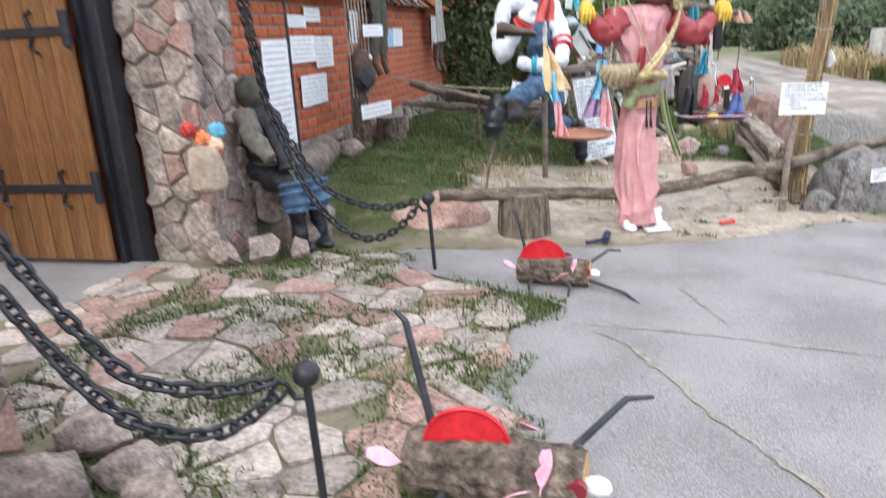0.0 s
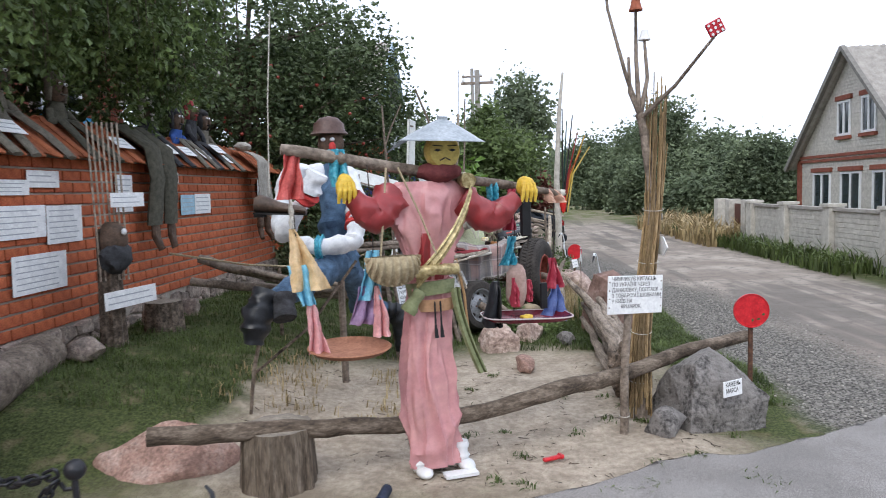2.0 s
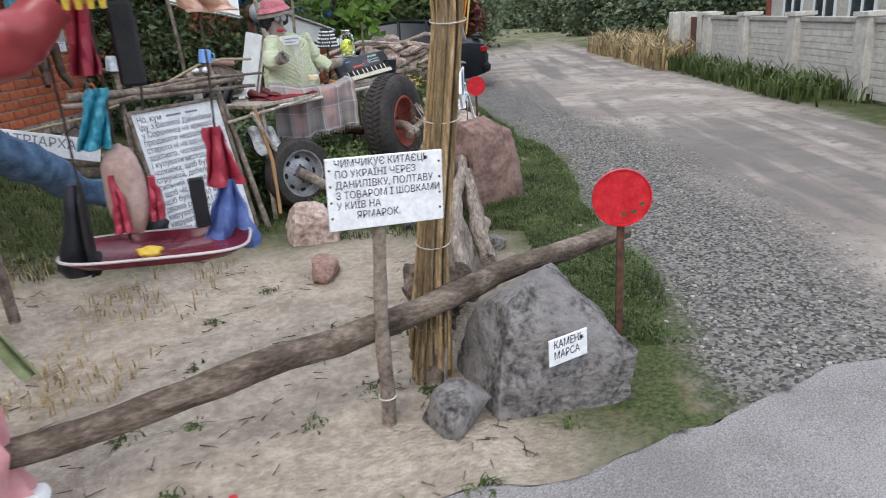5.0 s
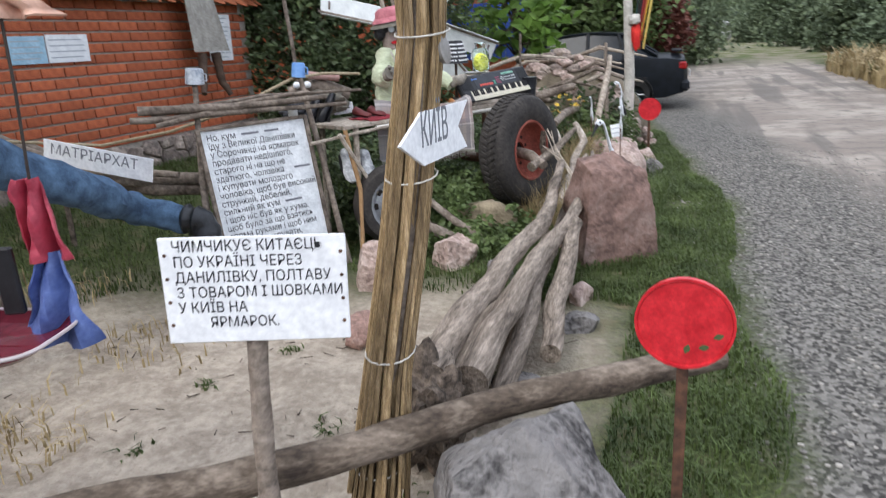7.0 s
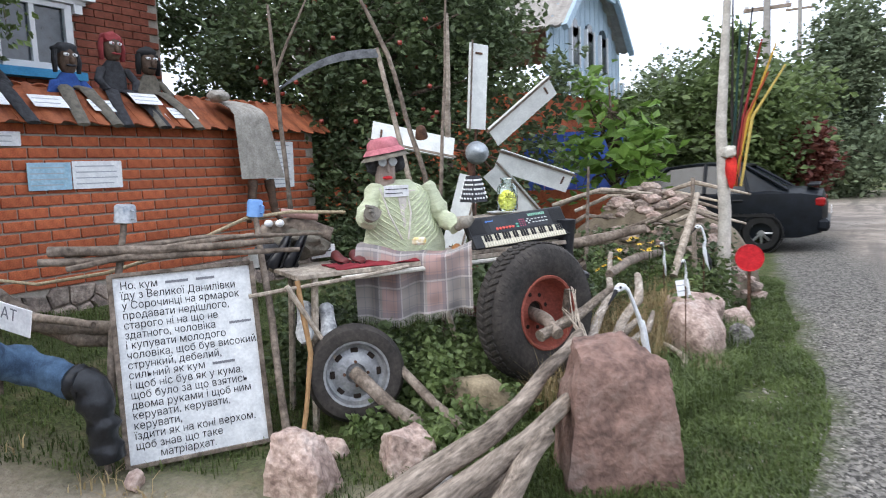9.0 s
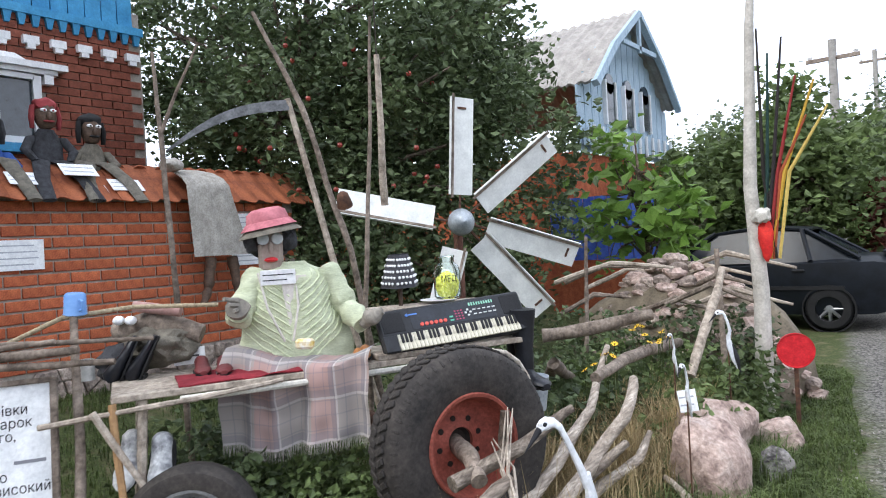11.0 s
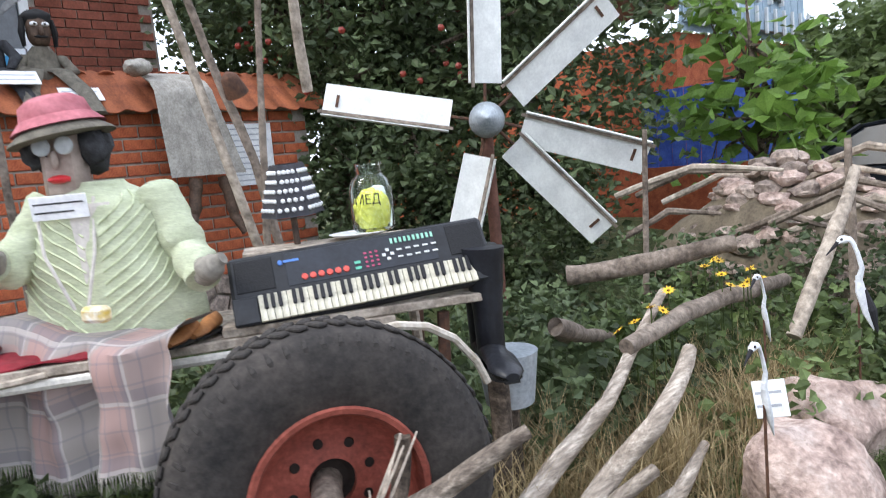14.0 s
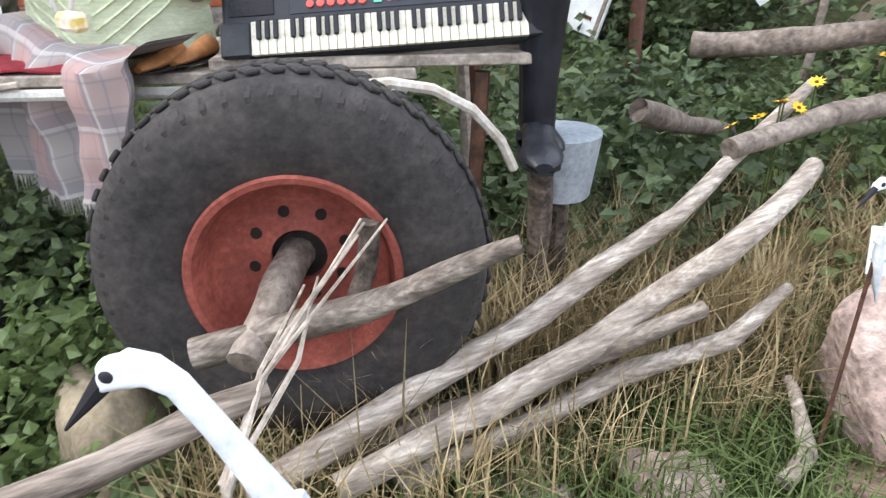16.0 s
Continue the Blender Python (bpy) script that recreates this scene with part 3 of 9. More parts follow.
LEAF_RED = M("reddish_leaves", "5a2f2c", "7b4a3c", scale=2, rough=0.6, bump=0, rand=0.3, island=True, trans=0.2)
GRASSM = M("green_grass", "34431c", "667542", scale=3, rough=0.6, bump=0, rand=0.3, island=True, trans=0.25)
STRAW = M("dry_grass", "7d6b4a", "c0ad84", scale=3, rough=0.7, bump=0, rand=0.3, island=True, trans=0.2)


def leaf_cloud(centres, spread, per, size, seed, droop=0.0, long=1.6):
    """Folded leaves scattered round the given centres."""
    rg = np.random.default_rng(seed)
    C = np.repeat(np.asarray(centres, float), per, axis=0)
    n = len(C)
    C = C + rg.normal(0, 1, (n, 3)) * np.asarray(spread)
    a = rg.normal(0, 1, (n, 3))
    a[:, 2] = a[:, 2] * 0.5 - droop
    a /= np.linalg.norm(a, axis=1, keepdims=True)
    b = np.cross(a, rg.normal(0, 1, (n, 3)))
    b /= np.linalg.norm(b, axis=1, keepdims=True)
    s = size * rg.uniform(0.6, 1.4, (n, 1))
    nn = np.cross(a, b) * s * 0.18
    V = np.stack([C, C + a * s * long * 0.5 + b * s * 0.5 + nn, C + a * s * long, C + a * s * long * 0.5 - b * s * 0.5 + nn], 1).reshape(-1, 3)
    return V, [(4 * i, 4 * i + 1, 4 * i + 2) for i in range(n)] + [(4 * i, 4 * i + 2, 4 * i + 3) for i in range(n)]


def raw(V, F):
    me = Mesh()
    me.v, me.f, me.m = [tuple(p) for p in V], F, [0] * len(F)
    return me


def ellipsoid_points(c, r, n, rg, shell=0.45):
    d = rg.normal(0, 1, (n, 3))
    d /= np.linalg.norm(d, axis=1, keepdims=True)
    k = rg.uniform(shell ** 3, 1, (n, 1)) ** (1 / 3)
    k *= 1 + 0.18 * np.sin(d[:, :1] * 7 + c[0]) * np.cos(d[:, 2:] * 6 + c[1])
    return np.asarray(c) + d * k * np.asarray(r)


def tree(name, base, blobs, clumps, per, size, leaf, label, seed, trunk_r=0.12, spread=None, group="", droop=0.0, category="tree"):
    rg = np.random.default_rng(seed)
    base = Vector((base[0], base[1], hgt(base[0], base[1])))
    ob = thing(name, base, label, category, group)
    top = max(c[2] + r[2] * 0.5 for c, r in blobs)
    me = Mesh()
    cx = sum(c[0] for c, r in blobs) / len(blobs)
    cy = sum(c[1] for c, r in blobs) / len(blobs)
    P = [base + Vector(((cx - base.x) * t + 0.1 * trunk_r * math.sin(5 * t), (cy - base.y) * t, (top - base.z) * t)) for t in (0, 0.15, 0.35, 0.6, 0.85, 1)]
    me.tube(P, [trunk_r * k for k in (1.3, 1.0, 0.85, 0.6, 0.35, 0.15)], 8)
    total = sum(r[0] * r[1] * r[2] for c, r in blobs)
    pts = []
    for c, r in blobs:
        q = ellipsoid_points(c, r, max(6, int(clumps * r[0] * r[1] * r[2] / total)), rg)
        pts.append(q)
        for e in q[:: max(1, len(q) // 7)][:7]:
            s = P[2].lerp(P[4], rg.uniform(0, 1))
            mid = s.lerp(Vector(e), 0.5) + Vector(rg.normal(0, 0.06, 3))
            me.tube([s, mid, Vector(e)], [trunk_r * 0.4, trunk_r * 0.25, trunk_r * 0.08], 5)
    part("trunk", me, BARK, ob, smooth=True)
    pts = np.concatenate(pts)
    V, F = leaf_cloud(pts, spread or size * 1.8, per, size, seed, droop)
    part("crown", raw(V, F), leaf, ob)
    return ob


# birch boughs hanging over the wall
rg = np.random.default_rng(3)
strands, me = [], Mesh()
birch = thing("birch_tree", (-4.6, 7.0, 0.3), "birch with long leafy boughs hanging over the brick wall", "tree")
me.tube([(-4.6, 7.0, 0.3), (-4.5, 6.9, 2), (-4.3, 6.8, 4), (-4.0, 6.6, 6.5)], [0.2, 0.17, 0.13, 0.05], 10)
for i in range(300):
    y = rg.uniform(4.2, 8.2)
    x = rg.uniform(-3.7, -1.9)
    zt = rg.uniform(3.6, 5.2)
    low = 2.45 + 0.22 * math.sin(y * 2.3) + 0.35 * abs(x + 2.9) + rg.uniform(0, 0.9)
    zs = np.arange(low, zt, 0.05)
    strands += [(x + 0.06 * math.sin(3 * z + i), y + 0.06 * math.cos(2.6 * z + i), z) for z in zs]
    if i % 3 == 0:
        me.tube([(-4.3, 6.8, 4.2), (x * 0.6 - 1.6, (y + 6.8) / 2, zt + 0.3), (x, y, zt), (x, y, low)], [0.03, 0.018, 0.008, 0.003], 4)
part("trunk", me, BARK, birch, smooth=True)
V, F = leaf_cloud(strands, (0.06, 0.06, 0.04), 4, 0.042, 4, droop=1.0)
part("crown", raw(V, F), M("birch_leaves", "3c4c2a", "74884f", scale=2, rough=0.5, bump=0, rand=0.35, island=True, trans=0.25), birch)

tree("apple_tree", (-3.6, 12.6), [((-3.4, 12.4, 3.0), (1.6, 1.3, 1.5)), ((-2.0, 13.2, 3.3), (1.4, 1.3, 1.5)), ((-4.9, 12.6, 3.9), (1.2, 0.9, 1.4)), ((-5.7, 12.1, 4.4), (1.0, 0.7, 1.7)), ((-4.6, 12.2, 2.7), (1.0, 0.6, 1.2)), ((-3.3, 12.6, 4.8), (1.3, 1.0, 0.9)), ((-1.5, 13.0, 4.1), (1.0, 0.9, 0.9)), ((-2.6, 12.6, 1.6), (1.5, 0.8, 1.2)), ((-1.2, 13.6, 2.2), (1.2, 1.0, 1.5))], 1050, 42, 0.06, LEAF_DARK, "dark leafy apple tree with small red apples behind the wall", 11, 0.14, 0.15)
apples = Mesh()
for c in ellipsoid_points((-2.6, 12.4, 2.9), (1.7, 1.2, 1.2), 60, np.random.default_rng(5), 0.8):
    apples.lathe([(0, -0.03), (0.022, -0.022), (0.032, 0), (0.022, 0.025), (0, 0.02)], 7, Matrix.Translation(c))
solid("apples", apples, M("red_apple", "7e2a22", "a0483a", rough=0.4, bump=0), "small red apples hanging in the dark tree", "fruit", kind="stuff")
tree("linden_tree", (-5.0, 6.0), [((-4.6, 6.0, 4.2), (1.2, 2.2, 1.5)), ((-4.2, 7.9, 4.0), (0.8, 0.8, 1.2)), ((-3.9, 5.0, 3.4), (0.6, 1.2, 0.9)), ((-3.9, 7.2, 3.2), (0.5, 1.4, 0.8))], 560, 40, 0.07, LEAF_DARK, "dense dark linden crown behind the brick wall", 17, 0.16, 0.17)
tree("pear_tree", (-2.9, 15.6), [((-2.8, 15.4, 4.3), (1.1, 0.9, 1.7)), ((-3.8, 15.0, 3.2), (1.0, 0.9, 1.4))], 260, 36, 0.08, LEAF_DARK, "tall dark garden tree beside the blue house", 18, 0.12, 0.18)
tree("garden_bush", (-1.9, 12.6), [((-2.1, 12.3, 0.95), (0.6, 0.5, 1.0)), ((-1.2, 13.0, 0.8), (0.9, 0.6, 0.9)), ((-2.6, 11.95, 1.6), (0.3, 0.25, 0.8))], 220, 40, 0.05, LEAF_DARK, "dark dense shrub at the wall's end", 12, 0.05, 0.11, category="shrub")
tree("ailanthus_tree", (0.2, 15.2), [((-0.35, 15.2, 2.5), (0.28, 0.25, 0.5)), ((0.55, 15.1, 1.95), (0.35, 0.3, 0.3)), ((0.45, 15.1, 1.45), (0.4, 0.3, 0.3)), ((-0.3, 15.0, 1.5), (0.3, 0.25, 0.5))], 46, 11, 0.14, LEAF_LIGHT, "bright green broadleaf sapling by the blue fence", 13, 0.06, 0.16)
tree("walnut_tree", (1.5, 19.5), [((0.9, 20.0, 2.0), (1.4, 1.0, 1.4)), ((-0.6, 19.6, 1.7), (1.2, 1.0, 1.2)), ((1.8, 21.5, 2.2), (0.8, 1.0, 1.3)), ((0.9, 20.5, 3.2), (0.6, 0.6, 0.9))], 420, 36, 0.10, LEAF_MID, "green garden tree beside the blue gabled house", 14, 0.12, 0.22)
tree("purple_shrub", (2.3, 20.4), [((2.35, 20.3, 1.5), (0.35, 0.35, 0.6))], 70, 26, 0.09, LEAF_RED, "purple-leaved shrub at the road's bend", 16, 0.05, 0.12, category="shrub")
FAR = [(9.9, 75, 4.5, 2.9), (10.8, 62, 5.4, 2.8), (11.7, 52, 5.8, 2.5), (12.5, 44, 6.6, 2.1), (13.1, 40, 4.4, 2.0), (12.5, 34, 3.2, 1.7), (12.7, 30, 3.25, 1.6), (14.5, 32, 2.8, 1.4), (2.25, 34, 7.0, 1.5), (1.0, 36, 4.2, 2.4), (8.8, 92, 3.4, 2.6), (0.4, 33, 4.8, 3.0), (-3.0, 31, 5.1, 3.0), (1.2, 48, 6.5, 3.0), (-6.5, 27, 4.4, 3.0), (16, 46, 4, 4), (22, 40, 4, 4), (-8.5, 19, 3.6, 2.6), (30, 42, 4, 4), (10.4, 40, 2.6, 2.0), (10.2, 50, 3.0, 2.4), (9.6, 30, 1.4, 1.3), (9.3, 64, 3.4, 2.6)]
for i, (x, y, h, r) in enumerate(FAR):
    h *= 0.83
    rgi = random.Random(i)
    bl = [((x + rgi.uniform(-0.5, 0.5) * r, y + rgi.uniform(-0.3, 0.3) * r, h * k), (r * 0.62, r * 0.55, h * 0.24)) for k in (0.28, 0.45, 0.62, 0.8, 0.95)]
    bl += [((x + s * r * 0.6, y, h * 0.25), (r * 0.5, r * 0.4, h * 0.25)) for s in (-1, 1)]
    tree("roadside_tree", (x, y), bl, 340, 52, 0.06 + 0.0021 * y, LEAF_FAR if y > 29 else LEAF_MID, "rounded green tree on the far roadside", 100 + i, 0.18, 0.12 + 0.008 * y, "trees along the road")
V, F = leaf_cloud(ellipsoid_points((0, 120, 1.0), (160, 12, 3.4), 2600, np.random.default_rng(77), 0.2), 1.6, 14, 1.0, 7)
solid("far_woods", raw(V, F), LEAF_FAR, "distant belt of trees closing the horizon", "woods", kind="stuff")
V2, F2 = leaf_cloud(ellipsoid_points((0, -60, 3), (120, 10, 7), 900, np.random.default_rng(78), 0.2), 1.6, 12, 1.0, 8)
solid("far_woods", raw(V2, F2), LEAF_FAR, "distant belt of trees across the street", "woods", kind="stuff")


def blades(points, length, width, seed, lean=0.35, bend=0.25):
    """Bent three-point blades standing on the ground."""
    rg = np.random.default_rng(seed)
    n = len(points)
    P = np.array([(x, y, hgt(x, y) - 0.01) for x, y in points])
    a = rg.uniform(0, 2 * np.pi, n)
    d = np.stack([np.cos(a), np.sin(a), np.zeros(n)], 1)
    w = np.stack([-np.sin(a), np.cos(a), np.zeros(n)], 1) * (width * rg.uniform(0.5, 1.3, (n, 1)))
    L = length * rg.uniform(0.4, 1.35, (n, 1))
    k = rg.uniform(0, lean, (n, 1))
    up = np.array([[0, 0, 1.0]])
    m1 = P + (up * (1 - k * 0.3) + d * k) * L * 0.55
    tip = P + (up * (1 - k - bend * 0.5) + d * (k * 2 + bend)) * L
    V = np.stack([P - w, P + w, m1 + w * 0.8, m1 - w * 0.8, tip], 1).reshape(-1, 3)
    return raw(V, [(5 * i, 5 * i + 1, 5 * i + 2, 5 * i + 3) for i in range(n)] + [(5 * i + 3, 5 * i + 2, 5 * i + 4) for i in range(n)])


def sow(n, x0, x1, y0, y1, seed, keep, patch=0.0, scale=2.0):
    rg = random.Random(seed)
    out = []
    while len(out) < n:
        x, y = rg.uniform(x0, x1), rg.uniform(y0, y1)
        if keep(x, y) and noise.noise(Vector((x * scale, y * scale, seed))) > patch - rg.uniform(0, 0.35):
            out.append((x, y))
    return out


def pit(x, y):
    return -0.95 < x < 2.6 and y - 0.75 * x < 6.9 + 0.35 * noise.noise(Vector((x * 2, y * 2, 1))) and y < 7.3


def verge(x, y):
    return x < min(3.18, 4.66 - 0.153 * y) + 0.18 * noise.noise(Vector((x * 2, y * 1.2, 4)))


solid("turf", blades(sow(26000, -2.68, 2.2, 4.6, 10.5, 1, lambda x, y: not pit(x, y), -0.15), 0.085, 0.004, 1), GRASSM, "short patchy green grass before the brick wall", "grass", kind="stuff")
solid("verge_grass", blades(sow(52000, 1.6, 3.4, 5.4, 14.5, 2, lambda x, y: verge(x, y) and not pit(x, y), -0.2), 0.075, 0.004, 2), GRASSM, "low green grass along the gravel verge", "grass", kind="stuff")
solid("dry_grass", blades(sow(6000, 1.3, 2.5, 8.7, 12.0, 3, lambda x, y: x < 2.02 + 0.1 * (y - 9.2) and (x - 1.8) ** 2 / 0.26 + (y - 10.2) ** 2 / 2.5 < 1, -0.1, 3.0), 0.30, 0.0028, 3, 0.26, 0.16), STRAW, "tall dry yellow grass among the logs", "grass", kind="stuff")
solid("tall_grass", blades(sow(9000, 1.3, 2.7, 8.7, 12.0, 13, lambda x, y: (x - 2.0) ** 2 / 0.5 + (y - 10.1) ** 2 / 2.8 < 1, -0.2), 0.22, 0.0035, 13, 0.35, 0.3), GRASSM, "green grass growing between the dry logs", "grass", kind="stuff")
hay = random.Random(77)
knots = sow(110, 1.3, 2.1, 9.2, 11.8, 29, lambda x, y: x < 1.72 + 0.12 * (y - 9.2) and (x - 1.7) ** 2 / 0.2 + (y - 10.3) ** 2 / 2.2 < 1, -0.5)
solid("dry_grass", blades([(x + hay.gauss(0, 0.035), y + hay.gauss(0, 0.035)) for x, y in knots for _ in range(46)], 0.46, 0.003, 30, 0.22, 0.15), STRAW, "clumps of tall dry straw-coloured grass between the logs", "grass", kind="stuff")
solid("wheel_stalks", blades(sow(420, 1.7, 2.15, 8.65, 10.4, 23, lambda x, y: True, -1), 0.44, 0.003, 23, 0.16, 0.12), STRAW, "tall dry stalks standing before the tractor wheel", "grass", kind="stuff")
solid("dry_grass", blades(sow(700, -1.2, 0.6, 5.0, 7.0, 4, lambda x, y: True, 0.2), 0.12, 0.005, 4), STRAW, "dry cut grass lying on the lawn", "grass", kind="stuff")
solid("joint_grass", blades(sow(21000, -2.3, 0.12, -0.5, 3.3, 6, lambda x, y: x < pad_left(y) + 0.14, 0.1, 1.9), 0.07, 0.004, 5), GRASSM, "grass tufts in the joints of the stone paving", "grass", kind="stuff")
solid("road_weeds", blades(sow(2600, 5.6, 7.8, 12, 24, 7, lambda x, y: x > 6.9, 0.0), 0.45, 0.02, 6), GRASSM, "tall weeds before the white fence", "weeds", kind="stuff")
solid("road_weeds", blades(sow(1600, 6.6, 8.3, 18.5, 27, 8, lambda x, y: True, 0.0), 0.8, 0.03, 7), STRAW, "tall yellowing weeds beside the far gate", "weeds", kind="stuff")
tuft = sow(30, 0.6, 2.6, 3.9, 6.5, 9, lambda x, y: True, 0.25)
solid("sand_weeds", blades([(x + random.gauss(0, 0.03), y + random.gauss(0, 0.03)) for x, y in tuft for _ in range(22)], 0.05, 0.006, 8, 0.7), GRASSM, "small weeds sprouting from the sand", "weeds", kind="stuff")


def herbs(name, zone, n, size, mat_, seed, label, hmax):
    rg = random.Random(seed)
    pts = []
    for _ in range(n):
        x, y = rg.uniform(zone[0], zone[1]), rg.uniform(zone[2], zone[3])
        top = hmax * rg.uniform(0.4, 1.0)
        pts += [(x + rg.gauss(0, 0.02), y + rg.gauss(0, 0.02), hgt(x, y) + top * k) for k in (0.15, 0.4, 0.6, 0.8, 1.0)]
    V, F = leaf_cloud(pts, (0.035, 0.035, 0.02), 7, size, seed, 0.2, 1.3)
    solid(name, raw(V, F), mat_, label, "weeds", kind="stuff")


herbs("nettles", (-0.1, 0.85, 8.25, 8.95), 130, 0.036, LEAF_DARK, 41, "dark green nettles in the shade of the cart", 0.62)
herbs("nettles", (0.3, 2.2, 12.15, 12.7), 150, 0.04, LEAF_DARK, 42, "dark weeds growing before the rubble heap", 0.85)
herbs("nettles", (0.2, 1.35, 8.35, 9.1), 190, 0.034, LEAF_MID, 31, "green nettles growing under the cart", 0.5)
herbs("nettles", (0.9, 1.7, 7.9, 8.7), 60, 0.04, LEAF_MID, 32, "green herbs growing round the cart wheels", 0.22)
herbs("nettles", (0.2, 1.6, 10.0, 11.6), 150, 0.05, LEAF_DARK, 33, "dark green weeds behind the keyboard", 0.65)
herbs("nettles", (0.9, 2.3, 10.8, 12.2), 110, 0.045, LEAF_MID, 34, "green weeds among the logs and stones", 0.62)
herbs("nettles", (-0.9, 0.4, 8.8, 12.2), 110, 0.05, LEAF_DARK, 35, "dark weeds behind the cart", 0.6)
herbs("nettles", (-2.5, -1.5, 11.3, 12.4), 60, 0.05, LEAF_DARK, 36, "ivy and weeds at the wall's end", 0.8)

# ---- brick house beyond the road, white brick fence, gate ----
WBRICK = M("white_silicate_brick", "a8a39a", "c9c5bc", scale=9, rough=0.9, bump=0.4, rand=0.06)
SLATE = M("grey_fibre_cement", "8a8580", "aca7a0", scale=5, rough=0.9, bump=0.4)
GLASS = M("window_glass", "20262b", "3a434a", rough=0.08, bump=0, spec=0.8)
FRAMEW = M("white_window_frame", "d5d7d8", "e2e3e4", rough=0.5, bump=0)
# Darker red brick; the boarded house's shade is put into its colour.
HBRICK = M("dark_house_brick", "6f3a2b", "905443", scale=9, rough=0.9, bump=0.4, rand=0.12, grit=0.2)
HX = 12.0
house = thing("brick_house", (HX + 3, 22.0, 0), "two-storey grey brick house with red brick trim and a steep gable", "house")
me = Mesh()
GY = [(25.5, 0), (25.5, 2.3), (22.0, 5.55), (18.5, 2.3), (18.5, 0)]
me.add([(HX, y, z) for y, z in GY] + [(HX + 8, y, z) for y, z in GY], [(0, 1, 2, 3, 4), (9, 8, 7, 6, 5)] + [(i, i + 5, (i + 1) % 5 + 5, (i + 1) % 5) for i in range(5)])
for r in range(int(5.2 / 0.1)):
    z = 0.05 + r * 0.1
    half = 3.5 if z < 2.3 else max(0, 3.5 * (5.5 - z) / 3.2)
    if half > 0.2:
        part("course", Mesh().box((HX - 0.01, 22.0, z), (0.024, 2 * half - 0.02, 0.085)), WBRICK, house)
part("wall", me, WBRICK, house)
me = Mesh()
for s in (-1, 1):
    e = Vector((0, s * 3.75, 2.05))
    k = Vector((0, 0, 5.62))
    me.sheet(lambda u, v: Vector((HX - 0.3 + u * 8.4, 22.0, 0)) + k.lerp(e, v) + Vector((0, 0, 0.02 * math.sin(u * 240))), 120, 1, 0.05 * s)
part("roof", me, SLATE, house)
for s in (-1, 1):
    part("barge_board", Mesh().tube([(HX - 0.33, 22.0, 5.6), (HX - 0.33, 22.0 + s * 3.8, 2.02)], 0.09, 4), M("grey_board", "6d6a66", "8a8782", rough=0.9), house)
for z in (2.28, 2.42):
    part("brick_band", Mesh().box((HX - 0.04, 22.0, z), (0.08, 6.9, 0.09)), HBRICK, house, "red brick band")
part("corner_pier", Mesh().box((HX - 0.03, 25.36, 1.15), (0.08, 0.28, 2.2)), HBRICK, house, "red brick corner pier")


def house_window(y0, y1, z0, z1, parent, x, sign=-1):
    w = part("window", Mesh().box((x + sign * 0.02, (y0 + y1) / 2, (z0 + z1) / 2), (0.03, abs(y1 - y0), z1 - z0)), GLASS, parent)
    me = Mesh()
    for y in (y0, (y0 + y1) / 2, y1):
        me.box((x + sign * 0.045, y, (z0 + z1) / 2), (0.05, 0.07, z1 - z0 + 0.07))
    for z in (z0, z1):
        me.box((x + sign * 0.045, (y0 + y1) / 2, z), (0.048, abs(y1 - y0), 0.07))
    part("frame", me, FRAMEW, w)
    part("sill", Mesh().box((x + sign * 0.06, (y0 + y1) / 2, z0 - 0.1), (0.12, abs(y1 - y0) + 0.16, 0.1)), HBRICK, w)
    part("lintel", Mesh().box((x + sign * 0.06, (y0 + y1) / 2, z1 + 0.12), (0.1, abs(y1 - y0) + 0.2, 0.14)), HBRICK, w)


for a, b in ((24.3, 23.2), (22.5, 21.4), (20.7, 19.6)):
    house_window(a, b, 0.55, 1.85, house, HX)
for a, b in ((22.75, 22.05), (21.35, 20.65)):
    house_window(a, b, 3.03, 4.03, house, HX)

fence = thing("brick_fence", (7.8, 12, 0.05), "white silicate brick fence with square pillars", "fence")
k = 0
for a, b in ((18.4, 16.4), (16.4, 14.35), (14.35, 12.3), (12.3, 10.2), (10.2, 8.1), (8.1, 6.0)):
    me = Mesh()
    me.box((7.8, (a + b) / 2, 0.55), (0.1, a - b - 0.3, 1.0))
    for r in range(10):
        part("course", Mesh().box((7.8, (a + b) / 2, 0.1 + r * 0.098), (0.12, a - b - 0.28, 0.086)), WBRICK, fence)
    part("panel", me, WBRICK, fence)
    part("coping", Mesh().box((7.8, (a + b) / 2, 1.08), (0.2, a - b - 0.28, 0.06)), SLATE, fence)
for y in (18.4, 16.4, 14.35, 12.3, 10.2, 8.1, 6.0):
    part("pillar", Mesh().box((7.78, y, 0.58), (0.3, 0.3, 1.12), bev=0.01).box((7.78, y, 1.16), (0.36, 0.36, 0.06)), WBRICK, fence)
yard = thing("yard_gate", (7.8, 19.6, 0.05), "dark brown metal yard gate between two brick pillars", "gate")
BROWN = M("brown_painted_steel", "4a2a24", "5e3830", rough=0.5, bump=0.05)
part("leaf", Mesh().box((7.8, 19.3, 0.58), (0.05, 1.2, 1.0)), BROWN, yard)
for y in (18.75, 19.95, 20.9):
    part("pillar", Mesh().box((7.78, y, 0.6), (0.32, 0.32, 1.2), bev=0.01), WBRICK, yard)
yard2 = thing("yard_gate", (7.8, 9.0, 0.05), "tall brown metal yard gate beside the white fence", "gate")
part("leaf", Mesh().box((7.66, 9.2, 0.65), (0.05, 1.9, 1.2)), BROWN, yard2)

